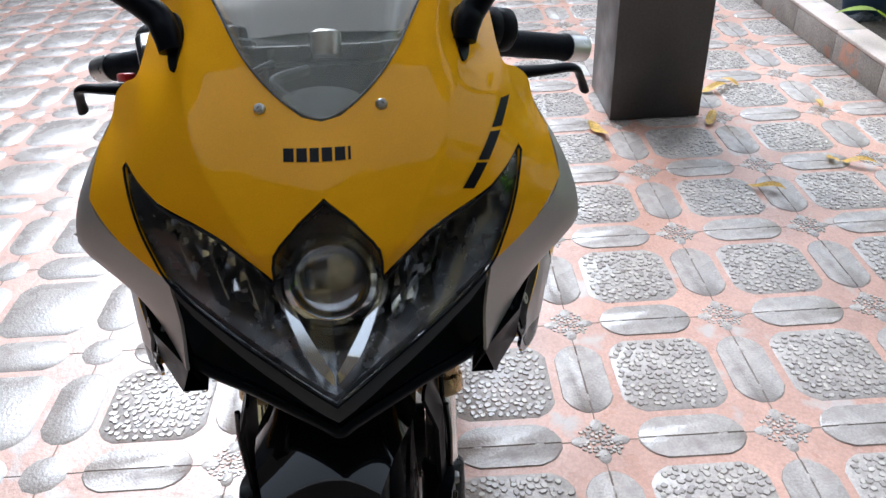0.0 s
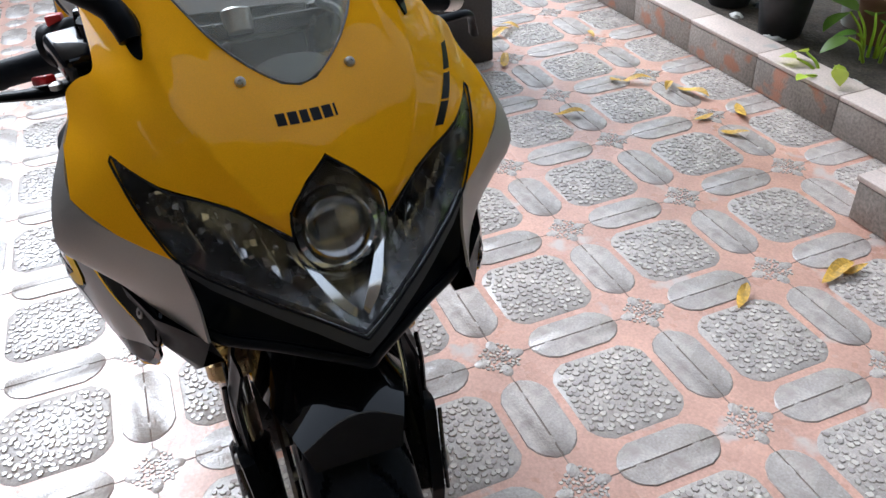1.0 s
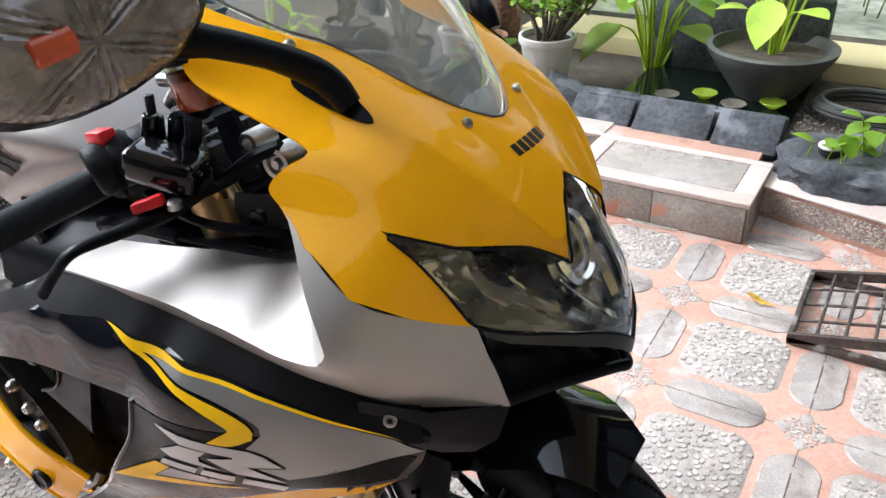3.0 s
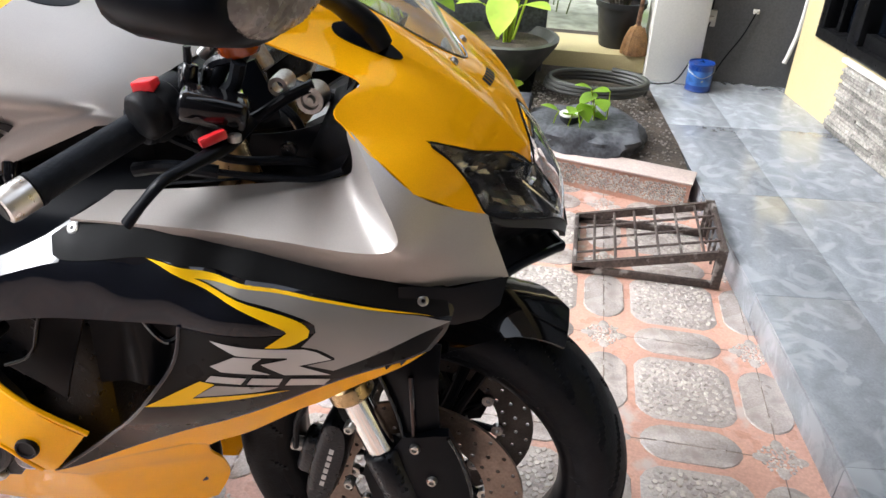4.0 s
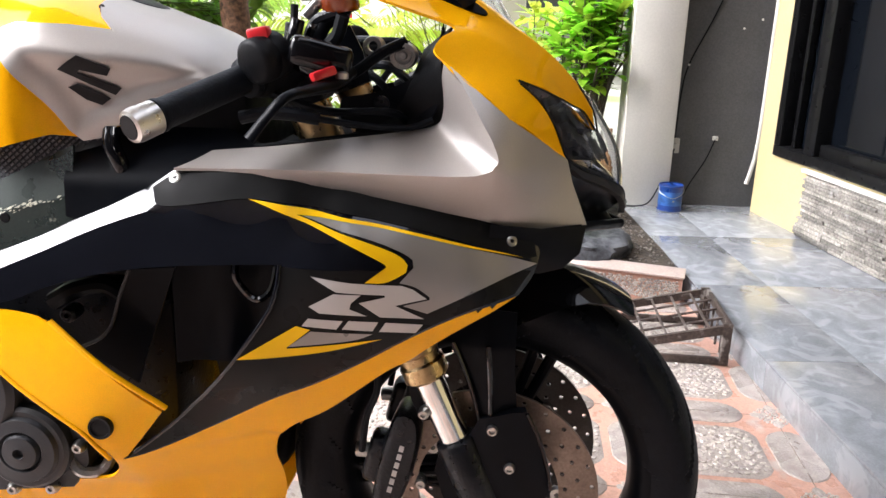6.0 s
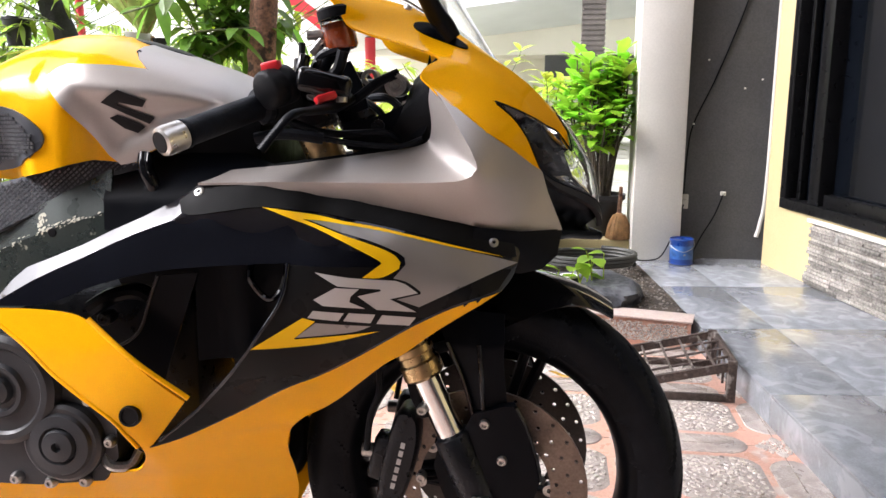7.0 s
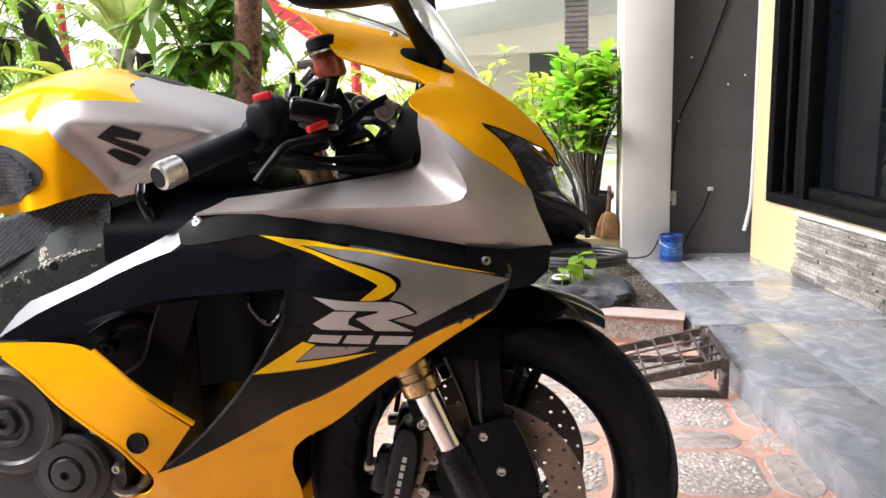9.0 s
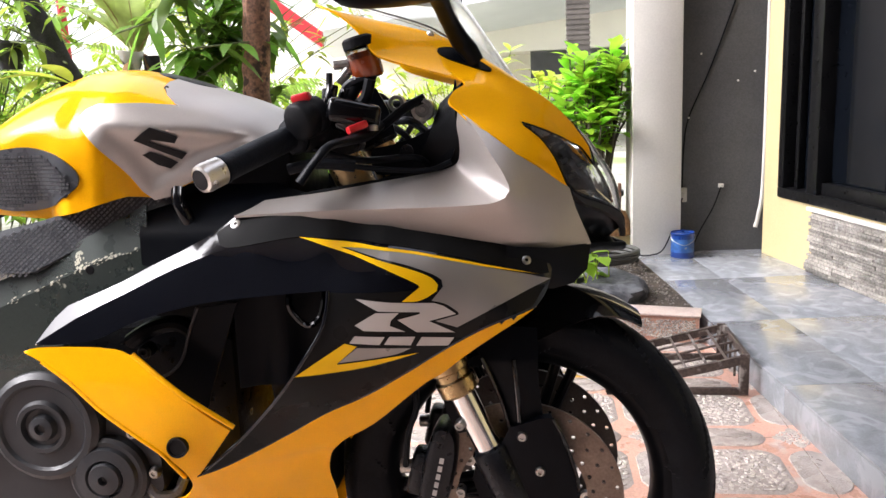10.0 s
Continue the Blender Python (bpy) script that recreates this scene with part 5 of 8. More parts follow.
for s in (-1, 1):
    fork = part("fork_leg", rod(leg(s, 0.50), leg(s, 0.86), 0.027, seg=28), GOLD, bike, "bronze-coloured fork tube", m=STEER)
    part("fork_collar", add_rod(rod(leg(s, 0.486), leg(s, 0.512), 0.0305, seg=28), leg(s, 0.518), leg(s, 0.535), 0.0295, seg=28), GOLD, fork, "bronze fork collar")
    part("stanchion", rod(leg(s, 0.36), leg(s, 0.49), 0.0205, seg=28), CHROME, fork, "chromed inner fork tube")
    low = rod(leg(s, 0.27), leg(s, 0.402), 0.029, 0.028, seg=24)
    part("fork_bottom", low, CAST, fork, "black fork bottom", sharp=50)
    guard_plate = patch([(-0.012, 0.437), (0.030, 0.452), (0.050, 0.453), (0.066, 0.418), (0.082, 0.366), (0.086, 0.340), (0.070, 0.285), (0.030, 0.265), (-0.040, 0.268), (-0.060, 0.315), (-0.070, 0.350), (-0.062, 0.386), (-0.030, 0.400)],
                        lambda x, z: Vector((x, s * (0.122 + 0.006 * math.sin((x + 0.02) * 40)), z)), 0.014, 0.016)
    part("guard_plate", guard_plate, SATIN, fork, "black plate on the fork bottom", sharp=40)
    part("plate_edge", tube([(0.050, s * 0.128, 0.453), (0.066, s * 0.124, 0.418), (0.082, s * 0.121, 0.366), (0.086, s * 0.121, 0.340)], 0.003, 8), GUARDBLACK, fork)
    part("hose_bracket", patch([(-0.118, 0.507), (-0.095, 0.515), (-0.082, 0.470), (-0.070, 0.425), (-0.090, 0.420), (-0.104, 0.450)], lambda x, z: Vector((x, s * 0.112, z)), 0.02, 0.006), SATIN, fork)
    part("axle_nut", lathe([(0.022, 0), (0.022, 0.006), (0.018, 0.010), (0.010, 0.010), (0.009, 0.004), (0, 0.004)], Matrix.Translation((0.002, s * 0.138, 0.30)) @ Matrix.Rotation(radians(-s * 90), 4, 'X'), 6), STEEL, fork)
    for x, z in ((-0.085, 0.440), (0.006, 0.425), (0.031, 0.371), (-0.087, 0.335)):
        part("fork_bolt", lathe([(0.0075, -0.01), (0.0075, 0.003), (0.006, 0.006), (0.0035, 0.006), (0.003, 0.003), (0, 0.003)], Matrix.Translation((x, s * 0.127, z)) @ Matrix.Rotation(radians(-s * 90), 4, 'X'), 16), STEEL, fork)
    prof = spline([(-0.020, 0.075, 0), (0.002, 0.080, 0), (0.016, 0.060, 0), (0.022, 0.020, 0), (0.020, -0.040, 0), (0.010, -0.082, 0), (-0.016, -0.082, 0), (-0.024, -0.030, 0), (-0.025, 0.030, 0)], 4, True)
    cal = loft([[Vector((p.x * k, s * yy, p.y * (0.9 + 0.1 * k))) for p in prof] for yy, k in ((-0.030, 0.8), (-0.026, 1.0), (0.012, 1.05), (0.024, 1.0), (0.030, 0.82), (0.031, 0.4))], close_u=True, cap=True)
    add_box(cal, -0.046, -0.012, -0.020, 0.020, -0.045, 0.030, 0.010)
    bmesh.ops.transform(cal, matrix=Matrix.Translation((-0.124, s * 0.083, 0.345)) @ Matrix.Rotation(radians(14), 4, 'Y'), verts=cal.verts)
    caliper = part("brake_caliper", cal, CAST, fork, "black brake caliper", sharp=50)
    part("brake_hose", tube([(-0.175, s * 0.10, 0.36), (-0.165, s * 0.112, 0.42), (-0.150, s * 0.112, 0.47), (-0.165, s * 0.095, 0.55), (-0.20, s * 0.07, 0.66)], 0.005, 8), RUBBER, fork)
    part("hose_joint", rod((-0.186, s * 0.085, 0.352), (-0.150, s * 0.085, 0.352), 0.011), STEEL, fork)
for k in range(6):
    z = -0.040 + k * 0.0135
    part("mark_bar", box(-0.0035, 0.0030, -0.1142, -0.1132, z, z + 0.009, m=Matrix.Translation((-0.124, -0.0008, 0.345)) @ Matrix.Rotation(radians(14), 4, 'Y')), WHITEFILM, bike, m=STEER)

WM = Matrix.Translation((0, 0, 0.30)) @ Matrix.Rotation(radians(90), 4, 'X')
rim = lathe([(0.233, -0.050), (0.233, -0.043), (0.217, -0.034), (0.210, 0), (0.217, 0.034), (0.233, 0.043), (0.233, 0.050), (0.225, 0.050), (0.208, 0.036), (0.200, 0), (0.208, -0.036), (0.225, -0.050)], WM, 96, closed=True)
add_lathe(rim, [(0.0, -0.06), (0.028, -0.06), (0.036, -0.03), (0.036, 0.03), (0.028, 0.06), (0, 0.06)], WM, 32)
wheel = part("front_wheel", rim, SATIN, bike, "black front wheel", m=STEER, sharp=40)
for k in range(3):
    a = radians(70 + 120 * k)
    arm = bmesh.new()
    for d in (-1, 1):
        add_tube(arm, [WM @ Vector((r * math.cos(a + d * w), r * math.sin(a + d * w), 0)) for r, w in ((0.030, 0.25), (0.11, 0.08), (0.204, 0.07))], [0.012, 0.008, 0.009], 10, 6)
    part("spoke", arm, SATIN, wheel)


def tyre_mesh(R, half, rimr, n=540, grooves=True):
    prof = [(rimr - 0.004, half * 0.80), (rimr + 0.012, half * 0.93), (rimr + (R - rimr) * 0.42, half * 1.0), (rimr + (R - rimr) * 0.64, half * 0.97), (rimr + (R - rimr) * 0.76, half * 0.88), (rimr + (R - rimr) * 0.855, half * 0.72),
            (rimr + (R - rimr) * 0.925, half * 0.54), (rimr + (R - rimr) * 0.97, half * 0.36), (rimr + (R - rimr) * 0.99, half * 0.18), (R, 0)]
    prof = [(p.x, p.y) for p in spline([(r, h, 0) for r, h in prof], 3 if grooves else 1)]
    prof = prof + [(r, -h) for r, h in reversed(prof[:-1])]
    bm = bmesh.new()
    rings = []
    for i in range(n):
        a = 2 * math.pi * i / n
        row = []
        for r, h in prof:
            k = (i / n * 20 + 1.25 * (abs(h) / half) ** 1.6 + (0.5 if h < 0 else 0)) % 1
            if grooves and 0.14 * half < abs(h) < 0.96 * half and k < 0.13:
                r -= 0.006
                h *= 0.985
            row.append(bm.verts.new((r * math.cos(a), h, r * math.sin(a))))
        rings.append(row)
    for i in range(n):
        a, b = rings[i], rings[(i + 1) % n]
        for j in range(len(prof) - 1):
            bm.faces.new((a[j], a[j + 1], b[j + 1], b[j]))
    return bm


tm = tyre_mesh(0.30, 0.060, 0.229)
bmesh.ops.translate(tm, vec=(0, 0, 0.30), verts=tm.verts)
part("tyre", tm, RUBBER, wheel, "black tyre with curved tread grooves", sharp=28)


def drilled_disc(y):
    """A brake disc with three staggered rings of holes."""
    bm = bmesh.new()
    t = 0.0025
    for row, (r0, r1, n, hr, sh) in enumerate(((0.100, 0.118, 28, 0.0034, 0), (0.118, 0.137, 28, 0.0034, 0.5), (0.137, 0.155, 28, 0.0034, 0.1))):
        for k in range(n):
            a0, a1 = 2 * math.pi * (k + sh) / n, 2 * math.pi * (k + 1 + sh) / n
            am, rm = (a0 + a1) / 2, (r0 + r1) / 2
            outer = [(r0, a0), (r0, am), (r0, a1), (rm, a1), (r1, a1), (r1, am), (r1, a0), (rm, a0)]
            O = [(r * math.cos(a), r * math.sin(a)) for r, a in outer]
            cx, cy = rm * math.cos(am), rm * math.sin(am)
            I = []
            for px, py in O:
                dx, dy = px - cx, py - cy
                q = hr / math.hypot(dx, dy)
                I.append((cx + dx * q, cy + dy * q))
            for h, flip in ((-t, 0), (t, 1)):
                vo = [bm.verts.new((p[0], y + h, 0.30 + p[1])) for p in O]
                vi = [bm.verts.new((p[0], y + h, 0.30 + p[1])) for p in I]
                for i in range(8):
                    j = (i + 1) % 8
                    bm.faces.new((vo[i], vo[j], vi[j], vi[i]))
                if flip:
                    for i in range(8):
                        j = (i + 1) % 8
                        bm.faces.new((vi[i], vi[j], pv[j], pv[i]))
                    if row == 2:
                        for i in (4, 5):
                            bm.faces.new((vo[i], vo[i + 1], po[i + 1], po[i]))
                    if row == 0:
                        for i in (0, 1):
                            bm.faces.new((vo[i], vo[i + 1], po[i + 1], po[i]))
                pv, po = vi, vo
    bmesh.ops.remove_doubles(bm, verts=bm.verts, dist=1e-5)
    return bm


for s in (-1, 1):
    disc = part("brake_disc", drilled_disc(s * 0.072), DISC if s < 0 else DISC_SHADED, wheel, "drilled steel brake disc")
    car = bmesh.new()
    cm = Matrix.Translation((0, s * 0.068, 0.30)) @ Matrix.Rotation(radians(90), 4, 'X')
    add_lathe(car, [(0.034, -0.004), (0.050, -0.004), (0.050, 0.004), (0.034, 0.004)], cm, 40, closed=True)
    carrier = part("disc_carrier", car, SATIN, wheel, sharp=40)
    for k in range(10):
        a = 2 * math.pi * k / 10
        lug = bmesh.new()
        for d in (-0.16, 0.16):
            add_tube(lug, [cm @ Vector((0.046 * math.cos(a + d), 0.046 * math.sin(a + d), 0)), cm @ Vector((0.094 * math.cos(a), 0.094 * math.sin(a), 0))], 0.0048, 6, 1)
        part("lug", lug, SATIN, carrier)
        part("bobbin", lathe([(0.004, -0.005), (0.0095, -0.005), (0.0095, 0.005), (0.004, 0.005)], cm @ Matrix.Translation((0.098 * math.cos(a), 0.098 * math.sin(a), 0)), 14, closed=True), STEEL, carrier)

# front mudguard: an arch over the tyre with a pointed front lip
rows = []
for k in range(25):
    a = radians(55.5 + k * (152 - 55.5) / 24)
    taper = 0.46 + 0.62 * math.sqrt(ease(-1, 8, k))
    R = 0.326 + 0.004 * math.sin(k * 0.3)
    row = []
    for w in [math.sin(q * math.pi / 20) for q in range(-10, 11)]:
        deep = 0.060 * ease(2, 9, k) * (1 - 0.5 * ease(18, 24, k)) + 0.012 * ease(0, 6, k)
        r = R - deep * abs(w) ** 2.6 - (0.003 + 0.009 * ease(0, 6, k)) * w * w
        row.append(Vector((r * math.cos(a), w * 0.080 * taper, 0.30 + r * math.sin(a))))
    rows.append(row)
guard = part("front_mudguard", loft(rows, 0.003), GUARDBLACK, bike, "gloss black front mudguard", m=STEER, sharp=60)
for s in (-1, 1):
    stay = patch([(-0.066, 0.565), (-0.019, 0.585), (0.030, 0.580), (0.031, 0.508), (0.036, 0.449), (0.004, 0.437), (-0.012, 0.430), (-0.022, 0.470), (-0.034, 0.505)],
                 lambda x, z: Vector((x, s * (0.112 + 0.006 * math.exp(-((x - 0.001 + 0.10 * (z - 0.5)) / 0.020) ** 2) - 0.30 * max(0, z - 0.535)), z)), 0.006, 0.004)
    part("mudguard_stay", stay, SATIN, guard, "gloss black ribbed mudguard stay", sharp=70)
    part("stay_rib", tube([(-0.004, s * 0.121, 0.540), (0.000, s * 0.124, 0.50), (0.003, s * 0.123, 0.445)], 0.0035, 8), GUARDBLACK, guard)
    part("stay_rib", tube([(-0.050, s * 0.116, 0.540), (-0.034, s * 0.117, 0.503), (-0.020, s * 0.118, 0.465), (-0.010, s * 0.120, 0.425)], 0.003, 8), GUARDBLACK, guard)

# top yoke, caps, key, hoses
yoke = box(-0.055, 0.035, -0.145, 0.145, -0.010, 0.010, 0.006)
bmesh.ops.transform(yoke, matrix=Matrix.Translation((-0.255, 0, 0.872)) @ Matrix.Rotation(radians(-24), 4, 'Y'), verts=yoke.verts)
part("top_yoke", yoke, CAST, bike, "black top yoke", m=STEER)
part("lower_yoke", box(-0.19, -0.10, -0.14, 0.14, 0.66, 0.70, 0.008), CAST, bike, m=STEER)
for s in (-1, 1):
    part("fork_cap", add_rod(rod(leg(s, 0.86), leg(s, 0.892), 0.024, seg=24), leg(s, 0.892), leg(s, 0.905), 0.012, seg=6), CAST, bike, m=STEER)
part("key_switch", rod((-0.225, 0.0, 0.878), (-0.24, 0, 0.905), 0.018, seg=20), STEEL, bike, m=STEER)
for pts, r in (([(-0.21, -0.06, 0.88), (-0.17, -0.09, 0.875), (-0.14, -0.10, 0.85), (-0.15, -0.10, 0.80), (-0.20, -0.10, 0.74)], 0.005),
               ([(-0.23, 0.10, 0.90), (-0.16, 0.12, 0.90), (-0.13, 0.10, 0.86), (-0.16, 0.08, 0.78)], 0.006), ([(-0.28, -0.17, 0.86), (-0.20, -0.165, 0.835), (-0.13, -0.15, 0.835), (-0.11, -0.12, 0.82)], 0.005),
               ([(-0.20, -0.02, 0.875), (-0.15, -0.05, 0.88), (-0.13, -0.02, 0.86)], 0.006)):
    part("cable", tube(pts, r, 8), RUBBER, bike, m=STEER)
FACING = Matrix.Rotation(radians(90), 4, 'X')
part("stay_rod", tube([(-0.198, -0.150, 0.862), (-0.176, -0.150, 0.876), (-0.150, -0.148, 0.895), (-0.124, -0.140, 0.908)], 0.0065, 10), SATIN, bike, "black stay rod beside the yoke")
part("round_connector", lathe([(0, 0.010), (0.004, 0.010), (0.005, 0.004), (0.009, 0.004), (0.010, 0.009), (0.0145, 0.009), (0.0155, 0.006), (0.0155, -0.02), (0, -0.02)], Matrix.Translation((-0.127, -0.138, 0.892)) @ FACING, 22), STEEL, bike, "round metal connector")
part("tube_end", lathe([(0.006, -0.004), (0.006, 0.010), (0.0105, 0.010), (0.0115, 0.007), (0.0115, -0.02)], Matrix.Translation((-0.163, -0.130, 0.902)) @ FACING, 20), STEEL, bike, "open metal tube end")
part("bleed_nipple", add_rod(rod((-0.250, -0.165, 0.900), (-0.2475, -0.165, 0.925), 0.010, seg=14), (-0.2475, -0.165, 0.925), (-0.2465, -0.165, 0.945), 0.0045, seg=10), CAST, bike)
part("mount_clamp", add_rod(rod((-0.238, -0.150, 0.932), (-0.222, -0.150, 0.950), 0.0075, seg=12), (-0.243, -0.152, 0.955), (-0.216, -0.150, 0.957), 0.0065, seg=12), STEEL, bike, "small metal reservoir clamp")
part("feed_hose", tube([(-0.192, -0.150, 0.946), (-0.199, -0.152, 0.934), (-0.214, -0.155, 0.927), (-0.224, -0.157, 0.908), (-0.225, -0.158, 0.893)], 0.0095, 12), RUBBER, bike, "thick black fluid hose")
part("bracket_plate", patch([(-0.214, 0.915), (-0.192, 0.925), (-0.176, 0.895), (-0.168, 0.862), (-0.186, 0.855), (-0.205, 0.880)], lambda x, z: Vector((x, -0.125, z)), 0.02, 0.006), SATIN, bike)
part("switch_lead", tube([(-0.300, -0.205, 0.822), (-0.272, -0.205, 0.828), (-0.245, -0.200, 0.827), (-0.215, -0.192, 0.822)], 0.0075, 10), RUBBER, bike, "sleeved brake switch lead")
part("switch_lead", tube([(-0.215, -0.192, 0.822), (-0.170, -0.178, 0.815), (-0.120, -0.165, 0.812), (-0.090, -0.160, 0.822)], 0.0038, 8), RUBBER, bike)
part("cable_clip", rod((-0.150, -0.150, 0.838), (-0.150, -0.158, 0.838), 0.009), CAST, bike)
# short gloss black tube down the frame's front end
part("breather_hose", tube([(-0.466, -0.165, 0.800), (-0.464, -0.172, 0.782), (-0.456, -0.172, 0.760), (-0.450, -0.165, 0.735)], 0.0105, 12), GUARDBLACK, bike, "gloss black tube on the frame")


UNSTEER = STEER.inverted()


def held(s, x, y, z):
    """A place given for the right bar in the bike's frame, before steering, for either side."""
    v = UNSTEER @ Vector((x, y, z))
    return Vector((v.x, -s * v.y, v.z))


def handlebar(s):
    """One clip-on bar with grip, lever and switch."""
    a, b = Vector((-0.245, s * 0.112, 0.892)), Vector((-0.352, s * 0.322, 0.831))
    d = (b - a).normalized()
    bar = part("handlebar", rod(a, b - d * 0.02, 0.011, seg=16), SATIN, bike, "black clip-on bar", m=STEER)
    clamp = rod(Vector((-0.232, s * 0.112, 0.835)), Vector((-0.25, s * 0.112, 0.878)), 0.034, seg=28)
    part("clamp", clamp, CAST, bar)
    g0 = b - d * 0.165
    prof = [(0.0, 0.0), (0.022, 0.0), (0.024, 0.004), (0.022, 0.010), (0.0165, 0.014), (0.0165, 0.125), (0.018, 0.128), (0.018, 0.132), (0.012, 0.132)]
    part("grip", lathe(prof, between(g0, b)[0], 28), RUBBER, bar, "black rubber grip")
    part("bar_end", lathe([(0.012, 0.0), (0.0175, 0.001), (0.0180, 0.024), (0.0165, 0.030), (0.012, 0.032), (0.007, 0.031), (0.006, 0.027), (0, 0.027)], between(b - d * 0.032, b)[0], 28), material("brushed_metal", (0.62, 0.60, 0.57), 0.34, 1.0, vary=0.1, scale=40) if s < 0 else bpy.data.materials["brushed_metal"], bar, "bright metal bar end")
    part("end_plug", lathe([(0, 0.0325), (0.0125, 0.0325), (0.0135, 0.030)], between(b - d * 0.032, b)[0], 20), DARKFILM, bar)
    # switch housing round the bar, inboard of the grip
    sw = lathe([(0.012, -0.012), (0.026, -0.012), (0.0325, -0.006), (0.0325, 0.026), (0.028, 0.030), (0.028, 0.040), (0.025, 0.046), (0.012, 0.046)], between(g0 - d * 0.046, g0)[0], 20)
    c = held(s, -0.272, -0.197, 0.887)
    add_lathe(sw, [(0, 0), (0.0205, 0), (0.0250, 0.004), (0.0255, 0.020), (0.0245, 0.021), (0.0245, 0.0225), (0.0255, 0.0235), (0.0250, 0.040), (0.0205, 0.044), (0, 0.044)], between(c - d * 0.022, c + d * 0.022)[0], 24)
    part("switch_box", sw, PLASTIC, bar, "black switch housing", sharp=50)
    if s < 0:
        part("stop_button", box(-0.012, 0.012, -0.009, 0.009, -0.004, 0.009, 0.003, m=Matrix.Translation(held(s, -0.277, -0.200, 0.910)) @ Matrix.Rotation(radians(-12), 4, 'Y')), RED, bar, "red stop button")
    else:
        part("signal_button", box(-0.010, 0.010, -0.010, 0.010, 0, 0.008, 0.003, m=Matrix.Translation(g0 - d * 0.026 + Vector((0.028, 0, 0.010)))), YELFILM, bar, "amber switch button")
    # lever below the grip with its perch
    p0 = g0 - d * 0.066
    piv = held(s, -0.190, -0.180, 0.872)
    perch = rod(p0 - d * 0.012, p0 + d * 0.014, 0.0215, seg=20)
    add_tube(perch, [p0, p0.lerp(piv, 0.6) + Vector((0, 0, 0.006)), piv], [0.020, 0.019, 0.014], 12, 4)
    part("lever_perch", perch, CAST, bar, sharp=50)
    run = [held(s, *q) for q in ((-0.186, -0.172, 0.874), (-0.196, -0.215, 0.862), (-0.212, -0.255, 0.857), (-0.228, -0.288, 0.852), (-0.246, -0.298, 0.832), (-0.262, -0.304, 0.811))]
    part("lever", tube(run, [0.0115, 0.0105, 0.0078, 0.0066, 0.006, 0.0072], 12, 6, 0.7), SATIN, bar, "satin black lever")
    if s < 0:
        part("adjuster", box(-0.014, 0.014, -0.007, 0.007, -0.005, 0.005, 0.003, m=Matrix.Translation(held(s, -0.203, -0.226, 0.873)) @ Matrix.Rotation(radians(-20), 4, 'Y') @ Matrix.Rotation(radians(40), 4, 'Z')), RED, bar, "red lever adjuster")
        part("adjuster_plate", lathe([(0.007, -0.004), (0.007, 0.002), (0.003, 0.0035), (0, 0.0035)], Matrix.Translation(held(s, -0.185, -0.215, 0.872)), 18), STEEL, bar)
    return bar


handlebar(-1)
handlebar(1)
cyl = rod((-0.262, -0.135, 0.900), (-0.205, -0.165, 0.885), 0.016, seg=18)
add_box(cyl, -0.034, 0.036, -0.022, 0.022, -0.016, 0.016, 0.009, 3, m=Matrix.Translation((-0.200, -0.182, 0.898)) @ Matrix.Rotation(radians(20), 4, 'Z') @ Matrix.Rotation(radians(14), 4, 'Y'))
add_rod(cyl, (-0.235, -0.17, 0.905), (-0.228, -0.165, 0.935), 0.008)
add_rod(cyl, (-0.218, -0.15, 0.905), (-0.212, -0.148, 0.930), 0.010)
part("master_cylinder", cyl, GUARDBLACK, bike, "black brake master cylinder", m=STEER, sharp=50)
RES = Matrix.Translation((-0.184, -0.141, 0.942)) @ Matrix.Rotation(radians(-13), 4, 'Y')
res = part("fluid_reservoir", lathe([(0, 0), (0.019, 0.0), (0.0215, 0.004), (0.0215, 0.034)], RES, 28), FLUID, bike, "amber brake fluid reservoir", m=STEER)
part("reservoir_glass", lathe([(0.0220, 0.026), (0.0220, 0.040), (0.0205, 0.042)], RES, 28), AMBER, res)
part("reservoir_cap", lathe([(0.0205, 0.040), (0.0228, 0.041), (0.0228, 0.052), (0.020, 0.055), (0, 0.056)], RES, 28), PLASTIC, res, "black reservoir cap")
part("reservoir_stay", tube([(-0.184, -0.155, 0.944), (-0.212, -0.150, 0.932), (-0.225, -0.148, 0.905)], 0.007, 8), CAST, res)
part("reservoir_hose", tube([(-0.178, -0.160, 0.940), (-0.186, -0.158, 0.918), (-0.200, -0.155, 0.905)], 0.008, 8), RUBBER, res)


